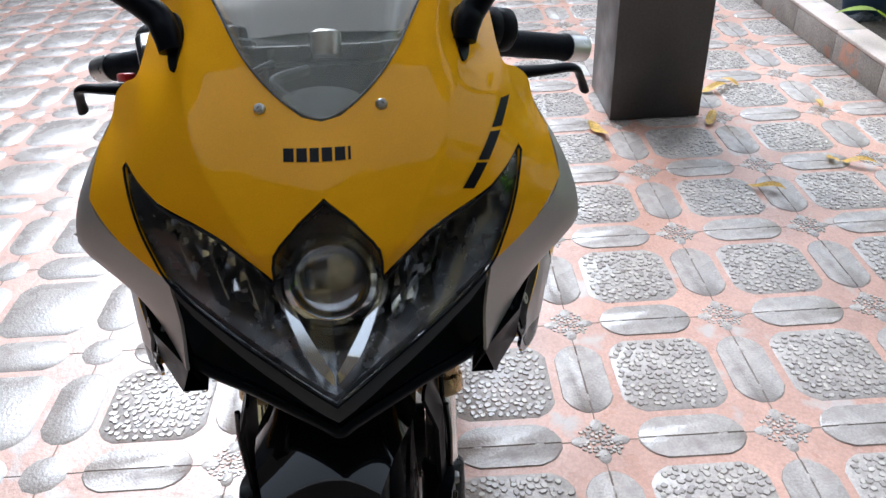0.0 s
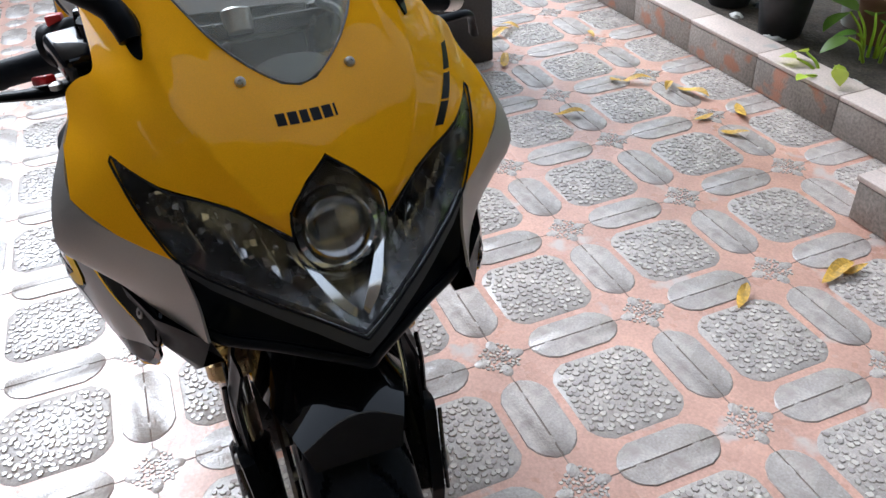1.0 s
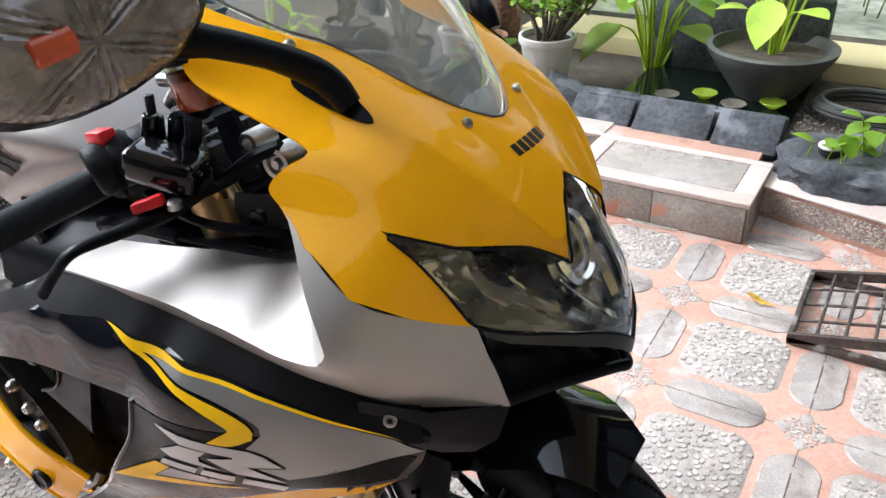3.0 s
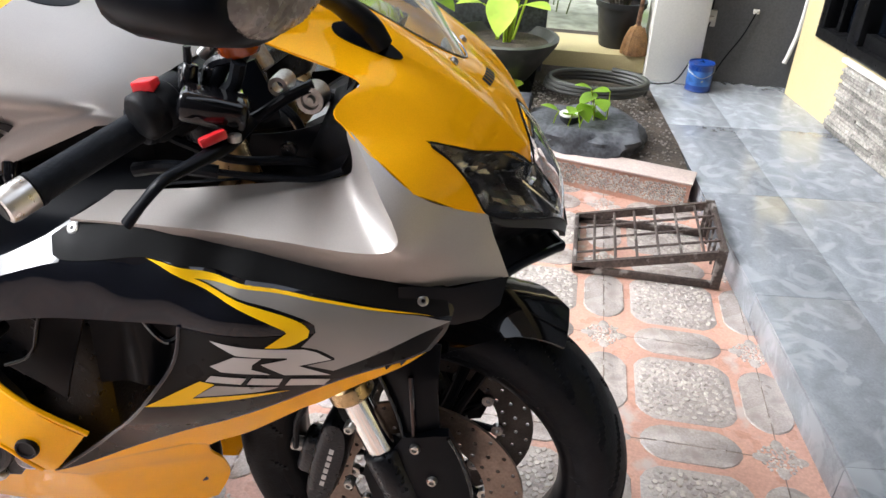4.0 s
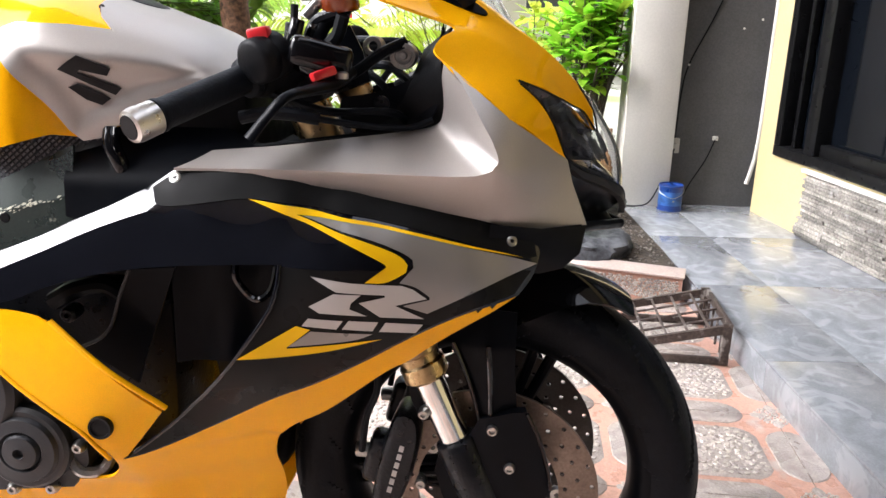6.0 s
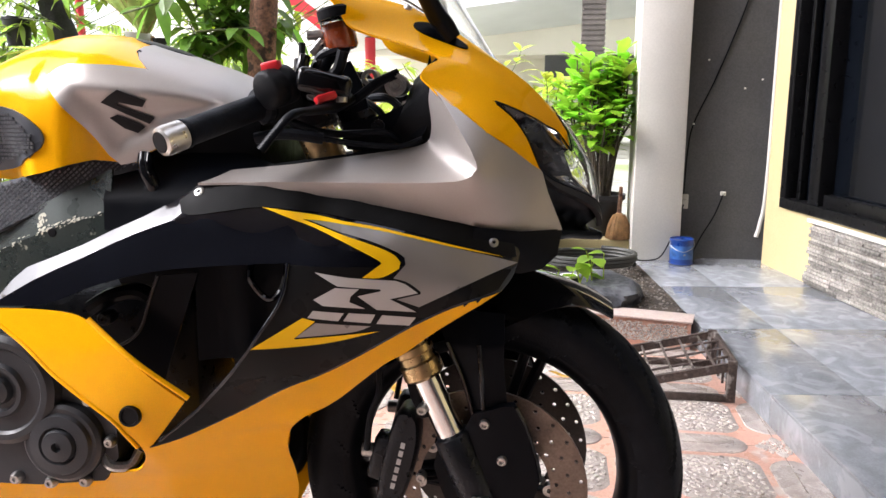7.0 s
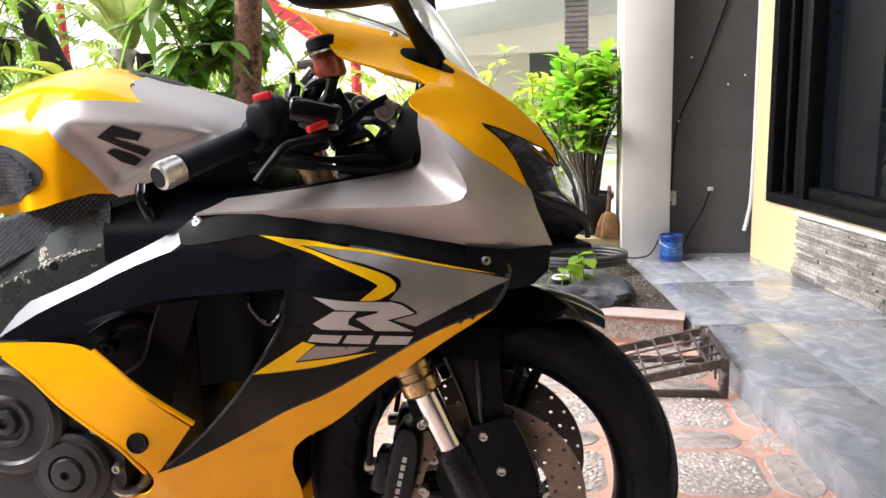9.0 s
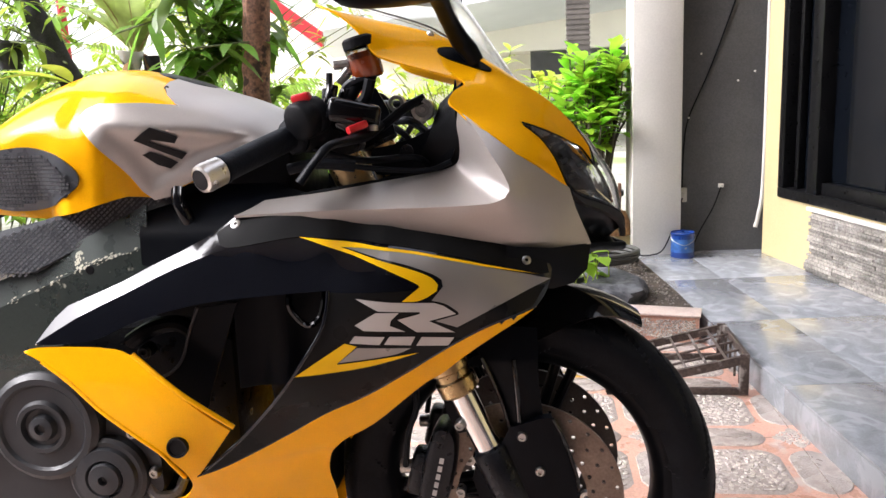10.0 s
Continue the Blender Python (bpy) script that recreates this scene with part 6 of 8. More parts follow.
# mirrors on stalks
def mirror(s):
    base = patch([(p.x, p.y) for p in spline([(0.124, 0.965, 0), (0.127, 0.953, 0), (0.131, 0.941, 0), (0.137, 0.942, 0), (0.142, 0.953, 0), (0.143, 0.964, 0), (0.138, 0.973, 0), (0.129, 0.973, 0)], 4, True)], lambda y, z: Vector((NOSE(y, z) + ridge(y, z) + 0.006, s * y, z)), 0.008, 0.006)
    foot = part("mirror", base, SATIN, bike, "black mirror on a curved stalk")
    up = 0.0 if s < 0 else 0.10
    part("stalk", tube([(-0.052, s * 0.134, 0.952), (-0.062, s * 0.138, 0.967), (-0.073, s * 0.148, 0.981), (-0.085, s * 0.185, 1.003 + up * 0.25), (-0.094, s * 0.235, 1.024 + up * 0.7), (-0.105, s * 0.275, 1.036 + up)], [0.011, 0.0130, 0.0130, 0.0110, 0.0115, 0.017], 12, 6), SATIN, foot)
    M = Matrix.Translation((-0.122, s * 0.330, 1.050 + up)) @ Matrix.Rotation(radians(s * 12), 4, 'Z') @ Matrix.Rotation(radians(-s * 10), 4, 'X')
    shell = [[M @ Vector((x, 0.094 * k * math.cos(a) - s * 0.004, 0.047 * k * math.sin(a))) for a in [2 * math.pi * i / 28 for i in range(28)]] for x, k in ((0.045, 0.45), (0.041, 0.70), (0.032, 0.86), (0.026, 0.96), (0.006, 1.0), (-0.015, 1.02), (-0.050, 1.0), (-0.066, 0.94))]
    part("mirror_shell", loft(shell, close_u=True, cap=True), SATIN, foot, sharp=50)
    lens = [[M @ Vector((x + 0.0012 * math.cos(math.tau * 0.094 * k * math.cos(a) / 0.0058), 0.094 * k * math.cos(a) - s * 0.004, 0.047 * k * math.sin(a))) for a in [2 * math.pi * i / 140 for i in range(140)]]
            for x, k in ((0.0500, 0.06), (0.0498, 0.14), (0.0495, 0.22), (0.0490, 0.30), (0.0485, 0.38), (0.0480, 0.46), (0.0475, 0.55), (0.0455, 0.64), (0.0425, 0.74), (0.034, 0.84))]
    part("signal_lens", loft(lens, close_u=True, cap=True), material("signal_lens_face", (0.19, 0.165, 0.15), 0.25, vary=0.35, scale=60, coat=0.5) if s < 0 else bpy.data.materials["signal_lens_face"], foot, "clear ribbed turn-signal lens")
    bulb = rod(M @ Vector((0.044, s * 0.008, 0.006)), M @ Vector((0.044, s * 0.034, 0.006)), 0.0095, seg=14)
    part("amber_bulb", bulb, material("amber_glow", (0.45, 0.07, 0.02), 0.3, vary=0.2) if s < 0 else bpy.data.materials["amber_glow"], foot, "amber bulb")
    part("mirror_face", loft([[M @ Vector((-0.0665, 0.086 * math.cos(a) - s * 0.004, 0.042 * math.sin(a))) for a in [2 * math.pi * i / 28 for i in range(28)]], [M @ Vector((-0.0666, 0.001 * math.cos(a) - s * 0.004, 0.001 * math.sin(a))) for a in [2 * math.pi * i / 28 for i in range(28)]]], close_u=True), LAMPCHROME, foot)


mirror(-1)
mirror(1)

# rear wheel, swing arm and the stand that holds the tail up
RM = Matrix.Translation((-1.405, 0, 0.315))
rr = lathe([(0.222, -0.075), (0.206, -0.06), (0.198, 0), (0.206, 0.06), (0.222, 0.075), (0.213, 0.075), (0.186, 0), (0.213, -0.075)], RM @ Matrix.Rotation(radians(90), 4, 'X'), 72, closed=True)
for k in range(3):
    a = radians(10 + 120 * k)
    add_tube(rr, [RM @ Vector((0.03 * math.cos(a), 0, 0.03 * math.sin(a))), RM @ Vector((0.195 * math.cos(a), 0, 0.195 * math.sin(a)))], 0.016, 10, 4)
add_lathe(rr, [(0, -0.08), (0.04, -0.08), (0.04, 0.08), (0, 0.08)], RM @ Matrix.Rotation(radians(90), 4, 'X'), 24)
rear = part("rear_wheel", rr, SATIN, bike, "black rear wheel")
tm = tyre_mesh(0.315, 0.09, 0.218, 240, False)
bmesh.ops.translate(tm, vec=RM.translation, verts=tm.verts)
part("tyre", tm, RUBBER, rear)
for s in (-1, 1):
    part("swing_arm", tube([(-0.80, s * 0.10, 0.40), (-1.1, s * 0.125, 0.37), (-1.42, s * 0.125, 0.315)], [0.035, 0.035, 0.025], 10), SATIN, bike)
part("side_stand", tube([(-0.78, 0.14, 0.28), (-0.74, 0.24, 0.10), (-0.72, 0.27, 0.022)], 0.012, 10), SATIN, bike)

# ---- porch: things that stand there ----
bucket = thing("paint_tin", pose(0.705, 2.600, PORCH_Z), "small blue paint tin standing on the porch", "tin")
part("body", lathe([(0, 0.001), (0.053, 0.001), (0.0555, 0.003), (0.0555, 0.006), (0.0535, 0.008), (0.0535, 0.112), (0.0555, 0.114), (0.0560, 0.118), (0.0545, 0.121), (0.051, 0.121), (0.051, 0.116), (0, 0.115)], None, 36), BLUE, bucket)
part("label_band", lathe([(0.0538, 0.028), (0.0538, 0.092)], None, 36), material("tin_band", (0.03, 0.10, 0.30), 0.4, vary=0.5, scale=26, second=(0.55, 0.45, 0.10), second_at=0.64, second_scale=30), bucket, "blue printed band")
part("handle", tube([(-0.056, 0, 0.108), (-0.050, -0.028, 0.085), (0, -0.060, 0.066), (0.050, -0.028, 0.085), (0.056, 0, 0.108)], 0.0014, 6), STEEL, bucket)

socket = thing("wall_socket", pose(0.722, END_Y, 0.365), "grey socket box on the charcoal wall", "socket")
part("body", box(-0.022, 0.022, -0.022, 0.0, -0.035, 0.035, 0.004), material("socket_grey", (0.42, 0.40, 0.36), 0.5, vary=0.1), socket)
part("plug", box(-0.012, 0.012, -0.040, -0.0225, -0.012, 0.012, 0.004), bpy.data.materials["socket_grey"], socket)
bracket = thing("wall_bracket", pose(0.905, END_Y, 0.405), "small pale bracket screwed to the charcoal wall", "bracket")
part("body", box(-0.013, 0.013, -0.012, 0.0, -0.010, 0.010, 0.003), POTWHITE, bracket)
part("screw", rod((0.004, -0.012, 0), (0.004, -0.016, 0), 0.004, seg=10), STEEL, bracket)
for x, z in ((0.748, 0.735), (0.80, 1.03), (0.97, 0.90), (1.045, 0.94)):
    nail = thing("nail", pose(x, END_Y, z), "small pale nail in the charcoal wall", "nail", "nails in the wall")
    part("shank", rod((0, 0, 0), (0, -0.010, 0), 0.0018, seg=8), STEEL, nail)
    part("head", rod((0, -0.010, 0), (0, -0.012, 0), 0.005, seg=10), POTWHITE, nail)
wire = thing("cable", pose(0, 0, 0), "thin black cable hanging down the charcoal wall", "cable")
part("run", tube([(1.00, END_Y - 0.006, 1.60), (0.965, END_Y - 0.006, 1.33), (0.90, END_Y - 0.006, 1.12), (0.83, END_Y - 0.006, 0.93), (0.748, END_Y - 0.008, 0.735), (0.728, END_Y - 0.006, 0.60), (0.722, END_Y - 0.006, 0.40)], 0.0032, 6), SATIN, wire)
part("run", tube([(0.722, END_Y - 0.03, 0.36), (0.69, END_Y - 0.05, 0.25), (0.62, 2.62, 0.12), (0.555, 2.60, 0.095), (0.50, 2.58, 0.10)], 0.0032, 6), SATIN, wire)
wire2 = thing("cable", pose(0, 0, 0), "thin black lead from the bracket to the floor", "cable")
part("run", tube([(0.905, END_Y - 0.010, 0.40), (0.87, END_Y - 0.012, 0.30), (0.81, END_Y - 0.02, 0.19), (0.77, END_Y - 0.03, 0.10)], 0.0030, 6), SATIN, wire2)
pipe = thing("conduit", pose(0, 0, 0), "white conduit running up the corner of the wall", "conduit")
part("run", tube([(1.100, END_Y - 0.018, 2.8), (1.100, END_Y - 0.018, 1.0), (1.098, END_Y - 0.018, 0.42), (1.080, END_Y - 0.022, 0.26), (1.066, END_Y - 0.026, 0.20)], 0.010, 10), WHITEWALL, pipe)

# ---- ramp of steel bars between driveway and porch ----
ramp = thing("ramp", pose(0.222, 1.085, 0), "rusty steel grating ramp laid from driveway to porch", "ramp")
RL, RW, RH = 0.410, 0.305, 0.125


def rtop(x):
    return 0.028 + (RH - 0.028) * x / RL


for y in (0.0, RW):
    part("side_rail", quad_prism([(0, y - 0.006), (RL, y - 0.006), (RL, y + 0.006), (0, y + 0.006)], 0, 0.022, 0.002), RUST, ramp)
    rail = bmesh.new()
    add_loft(rail, [[Vector((x, y + dy, rtop(x) + dz)) for dy, dz in ((-0.006, -0.026), (0.006, -0.026), (0.006, 0), (-0.006, 0))] for x in (0, RL)], close_u=True, cap=True)
    part("top_rail", rail, RUST, ramp, smooth=False)
    part("post", box(RL - 0.026, RL, y - 0.007, y + 0.007, 0.0, RH, 0.002), RUST, ramp)
for x in (0.004, RL - 0.004):
    part("cross_rail", box(x - 0.006, x + 0.006, 0.0, RW, rtop(x) - 0.026, rtop(x) - 0.0005, 0.002), RUST, ramp)
for k in range(1, 7):
    x = RL * k / 7
    part("bar", rod((x, 0.0, rtop(x) - 0.009), (x, RW, rtop(x) - 0.009), 0.0042, seg=8), RUST, ramp)
for k in range(1, 4):
    y = RW * k / 4
    part("bar", rod((0.004, y, rtop(0.0) - 0.011), (RL - 0.004, y, rtop(RL) - 0.011), 0.004, seg=8), RUST, ramp)
for k in range(5):
    part("under_bar", rod((RL - 0.016, 0.04 + k * 0.06, 0.02), (RL - 0.016, 0.04 + k * 0.06, RH - 0.02), 0.004, seg=8), RUST, ramp)


# ---- plants ----
def add_leaf(bm, base, way, length, width, up=(0, 0, 1), droop=0.3, fold=0.15, n=4, tip=0.0):
    """A leaf blade from base along way, folded a little along its rib and drooping."""
    base, way, up = Vector(base), Vector(way).normalized(), Vector(up)
    side_v = way.cross(up)
    if side_v.length < 1e-3:
        side_v = way.cross(Vector((1, 0, 0)))
    side_v.normalize()
    nrm = side_v.cross(way).normalized()
    rows = []
    for i in range(n + 1):
        t = i / n
        w = width * 0.5 * (math.sin(math.pi * min(1, t * (1 - tip * 0.3)) ** 0.8) ** 0.8 if 0 < t < 1 else 0.03)
        c = base + way * (length * t) - Vector((0, 0, 1)) * (droop * length * t * t)
        rows.append([bm.verts.new(c - side_v * w + nrm * (fold * w)), bm.verts.new(c), bm.verts.new(c + side_v * w + nrm * (fold * w))])
    for a, b in zip(rows, rows[1:]):
        bm.faces.new((a[0], a[1], b[1], b[0]))
        bm.faces.new((a[1], a[2], b[2], b[1]))


def pot(name, x, y, z, r, h, mat, label, group="pots in the bed"):
    p = thing(name, pose(x, y, z), label, "pot", group)
    part("body", lathe([(0, 0.001), (r * 0.68, 0.001), (r * 0.70, 0.006), (r * 0.93, h * 0.86), (r, h * 0.87), (r * 1.02, h * 0.90), (r * 1.02, h), (r * 0.92, h), (r * 0.90, h * 0.90), (0, h * 0.90)], None, 28), mat, p, sharp=40)
    part("soil", lathe([(0, h * 0.925), (r * 0.4, h * 0.93), (r * 0.905, h * 0.905)], None, 20), SOIL, p)
    return p


def rand_dir(rng, lo=0.0, hi=1.0):
    a, z = rng.uniform(0, 2 * math.pi), rng.uniform(lo, hi)
    s = math.sqrt(max(0, 1 - z * z))
    return Vector((s * math.cos(a), s * math.sin(a), z))


def stem_bush(x, y, z, height, spread, stems, seed, leafmat, leaf=0.085, label="", per=11):
    """Many thin upright stems, each with a whorl of paddle leaves near its tip."""
    rng = random.Random(seed)
    b = thing("bush", pose(x, y, z), label, "plant")
    st, lv = bmesh.new(), bmesh.new()
    for k in range(stems):
        a, r = rng.uniform(0, 2 * math.pi), spread * math.sqrt(rng.random())
        tx, ty, tz = r * math.cos(a), r * math.sin(a), height * rng.uniform(0.62, 1.0) * (1 - 0.18 * (r / spread) ** 2)
        p0 = Vector((0.25 * tx * rng.uniform(0.5, 1), 0.25 * ty, 0))
        p1 = Vector((tx * 0.55 + rng.uniform(-.02, .02), ty * 0.55, tz * 0.45))
        p2 = Vector((tx * 0.9, ty * 0.9, tz * 0.75))
        p3 = Vector((tx, ty, tz))
        p1 += Vector((rng.uniform(-.03, .03), rng.uniform(-.03, .03), 0))
        add_tube(st, [p0, p1, p2, p3], [0.0075, 0.006, 0.0048, 0.003], 6, 4)
        for j in range(per):
            f = rng.uniform(0.72, 1.02)
            c = p2.lerp(p3, (f - 0.7) / 0.3)
            d = rand_dir(rng, 0.05, 0.75)
            add_leaf(lv, c, d, leaf * rng.uniform(0.6, 1.25), leaf * rng.uniform(0.34, 0.46), droop=rng.uniform(0.05, 0.35), tip=0.6)
        for j in range(5):
            f = rng.uniform(0.1, 1.0)
            add_leaf(lv, p1.lerp(p2, f), rand_dir(rng, -0.1, 0.7), leaf * rng.uniform(0.45, 0.95), leaf * 0.34, droop=0.3)
    part("stem_mass", st, GREYSTEM, b)["kind"] = "stuff"
    part("leafage", lv, leafmat, b)["kind"] = "stuff"
    return b


# low wall between bed and pillar with the potted bush and the broom on it
ledge = tagged(part("ledge", box(-1.3, 0.476, 2.74, 3.05, 0, 0.165, 0.006), CREAM), "low cream plastered wall behind the bed", "wall", kind="structure")
pot("flower_pot", 0.345, 2.90, 0.165, 0.115, 0.21, POTBLACK, "black plastic pot with a tall leafy bush", "pots on the ledge")
stem_bush(0.335, 2.90, 0.36, 0.76, 0.25, 42, 4, LEAFFRESH, 0.145, "bright green bush of many thin upright stems", 10)
broom = thing("broom", pose(0.425, 2.78, 0.165), "short brown fibre broom standing upside on the low wall", "broom")
part("head", lathe([(0, 0.002), (0.058, 0.002), (0.060, 0.02), (0.050, 0.075), (0.028, 0.115), (0.014, 0.13), (0, 0.132)], None, 24), STRAW, broom)
part("handle", rod((0, 0, 0.128), (0.004, 0.0, 0.26), 0.012, 0.009, seg=12), BARK, broom)
fr = bmesh.new()
rng = random.Random(2)
for k in range(60):
    a = rng.uniform(0, 2 * math.pi)
    add_tube(fr, [(0.03 * math.cos(a), 0.03 * math.sin(a), 0.12), (0.052 * math.cos(a), 0.052 * math.sin(a), 0.07), (0.064 * math.cos(a), 0.064 * math.sin(a), 0.004)], 0.0016, 4, 2)
part("fibres", fr, STRAW, broom)["kind"] = "stuff"

# lava-rock basin with young taro, hose, gravel
rng = random.Random(9)


def rock(name, cx, cy, z, sx, sy, sz, seed, mat, label, hollow=0.0):
    bm = bmesh.new()
    bmesh.ops.create_icosphere(bm, subdivisions=4, radius=1)
    noise.seed_set(seed)
    for v in bm.verts:
        d = v.co.normalized()
        f = 1 + 0.22 * noise.noise(d * 1.7 + Vector((seed, 0, 0))) + 0.10 * noise.noise(d * 5) + 0.04 * noise.noise(d * 14)
        v.co = Vector((d.x * sx * f, d.y * sy * f, max(-0.4, d.z) * sz * f))
        r = math.hypot(d.x, d.y)
        if hollow and d.z > 0.2 and r < 0.72:
            v.co.z -= hollow * (1 - (r / 0.72) ** 2)
    o = part(name, bm, mat, None, sharp=40)
    o.matrix_basis = pose(cx, cy, z + 0.3 * sz)
    return tagged(o, label, "rock")


rock("rock_basin", 0.225, 1.87, BED_H - 0.055, 0.235, 0.20, 0.105, 3, LAVA, "grey lava-rock basin holding small plants in the bed", 0.05)
taro = thing("taro_plants", pose(0.225, 1.88, 0.125), "young bright green taro plants in the rock basin", "plant")
for k in range(11):
    a, r = rng.uniform(0, 6.28), rng.uniform(0.02, 0.13)
    bx, by = r * math.cos(a) - 0.03, r * math.sin(a)
    h = rng.uniform(0.05, 0.16)
    tx, ty = bx + rng.uniform(-.04, .04), by + rng.uniform(-.04, .04)
    part("stem", tube([(bx, by, 0), (bx * 0.5 + tx * 0.5, by, h * 0.6), (tx, ty, h)], 0.0025, 6, 3), LEAFYEL, taro)
    lf = bmesh.new()
    d = Vector((rng.uniform(-1, 1), rng.uniform(-1, 0.4), rng.uniform(-0.2, 0.4)))
    add_leaf(lf, (tx, ty, h), d, rng.uniform(0.06, 0.095), rng.uniform(0.045, 0.065), droop=0.25, n=6)
    part("leaf", lf, LEAFFRESH, taro)
cup = thing("cup", pose(0.165, 1.90, 0.125), "small dark cup with a white lid in the rock basin", "cup")
part("body", lathe([(0, 0), (0.030, 0), (0.033, 0.004), (0.036, 0.040), (0.034, 0.042), (0, 0.042)], None, 20), POTBLACK, cup)
part("lid", lathe([(0, 0.0425), (0.037, 0.0425), (0.037, 0.047), (0.034, 0.050), (0, 0.051)], None, 20), POTWHITE, cup, "white lid")
hose = thing("garden_hose", pose(0.26, 2.33, BED_H), "coiled dark garden hose lying on the bed", "hose")
coil = []
for k in range(61):
    a = k / 60 * 2 * math.pi * 3.2
    coil.append((0.20 * math.cos(a) * (1 + 0.04 * math.sin(a * 0.7)), 0.13 * math.sin(a), 0.012 + 0.016 * k / 20))
part("coil", tube(coil, 0.011, 8, 2), material("hose_rubber", (0.05, 0.05, 0.045), 0.5, vary=0.2), hose)

gravel_bm = bmesh.new()
for k in range(1500):
    x, y = rng.uniform(-0.0, 0.585), rng.uniform(1.66, 2.5)
    if y < 1.70 + (0.58 - x) * 0.24 + 0.02:
        continue
    s0 = rng.uniform(0.003, 0.007)
    if x > 0.80 - 0.1204 * y - 0.012:
        continue
    add_lathe(gravel_bm, [(0, -s0 * 0.5), (s0, 0), (s0 * 0.6, s0 * 0.5), (0, s0 * 0.6)], Matrix.Translation((x, y, BED_H - 0.028)) @ Matrix.Rotation(rng.uniform(0, 6), 4, 'Z'), 5)
tagged(part("gravel", gravel_bm, material("bed_gravel", (0.13, 0.115, 0.10), 0.8, vary=0.5, scale=60, fine=0.4), smooth=False), "loose dark gravel over the bed soil", "gravel", kind="stuff")

# bowl of broad-leaved plants behind the basin
bowl_pot = thing("bowl_pot", pose(-0.14, 2.45, BED_H - 0.03), "wide dark concrete bowl planted with broad leaves", "pot")
part("body", lathe([(0, 0.0), (0.10, 0.0), (0.11, 0.02), (0.19, 0.13), (0.225, 0.18), (0.23, 0.20), (0.21, 0.205), (0.19, 0.17), (0, 0.165)], None, 36), material("dark_concrete", (0.07, 0.07, 0.068), 0.75, vary=0.25, scale=9, bump=0.4, second=(0.16, 0.16, 0.15), second_at=0.62), bowl_pot)
part("soil", lathe([(0, 0.178), (0.1, 0.178), (0.188, 0.17)], None, 24), SOIL, bowl_pot)


def broad_plant(x, y, z, n, h, size, seed, mat, label, spread=0.16, round_leaf=0.75):
    """Long-stalked plants with broad heart-shaped blades."""
    r = random.Random(seed)
    p = thing("broad_leaf_plant", pose(x, y, z), label, "plant")
    stm, lf = bmesh.new(), bmesh.new()
    for k in range(n):
        a = r.uniform(0, 6.283)
        q = spread * r.uniform(0.3, 1)
        t = Vector((q * math.cos(a), q * math.sin(a), h * r.uniform(0.35, 1)))
        add_tube(stm, [(0.03 * math.cos(a), 0.03 * math.sin(a), 0), t * 0.55 + Vector((0, 0, 0.08 * h)), t], [0.006, 0.005, 0.0035], 6, 4)
        s0 = size * r.uniform(0.6, 1.15)
        add_leaf(lf, t, (math.cos(a) + r.uniform(-.4, .4), math.sin(a) + r.uniform(-.4, .4), r.uniform(-0.5, 0.5)), s0, s0 * round_leaf, droop=r.uniform(0.2, 0.6), n=7)
    part("stalk_mass", stm, LEAFYEL, p)["kind"] = "stuff"
    part("leafage", lf, mat, p)["kind"] = "stuff"
    return p


broad_plant(-0.14, 2.45, 0.25, 16, 0.46, 0.15, 21, LEAFYEL, "bright broad-leaved plants growing in the bowl", 0.22)
broad_plant(-0.62, 2.60, 0.09, 22, 0.55, 0.16, 22, LEAF, "green broad-leaved plants in the garden bed", 0.3)

# pots and pond along the driveway curb
pot("flower_pot", -1.43, 2.03, BED_H - 0.03, 0.105, 0.20, POTBLACK, "black plastic pot standing behind the curb")
pot("flower_pot", -1.78, 2.08, BED_H - 0.03, 0.115, 0.22, POTBLACK, "black plastic pot standing behind the curb")
pot("flower_pot", -2.66, 2.05, BED_H - 0.03, 0.13, 0.20, material("blue_pot", (0.03, 0.06, 0.12), 0.4, vary=0.2), "dark blue pot standing behind the curb")
pot("flower_pot", -0.92, 2.20, BED_H - 0.03, 0.110, 0.22, POTWHITE, "weathered white pot with dense green foliage")
pot("flower_pot", -1.22, 2.26, BED_H - 0.03, 0.085, 0.17, material("clay_pot", (0.26, 0.13, 0.075), 0.7, vary=0.2, scale=12), "brown clay pot standing behind the curb")
pot("flower_pot", -1.36, 2.33, BED_H - 0.03, 0.09, 0.18, POTWHITE, "weathered white pot standing behind the curb")
stem_bush(-0.92, 2.20, 0.28, 0.34, 0.20, 26, 31, LEAF, 0.06, "dense green bush in the white pot", 16)
stem_bush(-1.43, 2.03, 0.27, 0.45, 0.18, 14, 32, LEAFDARK, 0.08, "dark green bush in a black pot", 12)
stem_bush(-1.78, 2.08, 0.29, 0.45, 0.18, 14, 33, LEAF, 0.08, "green bush in a black pot", 12)
broad_plant(-1.08, 2.10, 0.10, 9, 0.16, 0.10, 34, LEAFDARK, "low dark broad-leaved plants behind the curb", 0.12)
broad_plant(-1.03, 1.88, 0.09, 6, 0.09, 0.060, 35, LEAFYEL, "yellowish low plant hanging over the curb", 0.11)
broad_plant(-2.16, 1.93, 0.12, 8, 0.25, 0.16, 36, LEAF, "green long-leaved plant behind the curb", 0.2, 0.4)
broad_plant(-2.66, 2.05, 0.27, 10, 0.35, 0.14, 37, LEAF, "green plant in the blue pot", 0.2, 0.5)

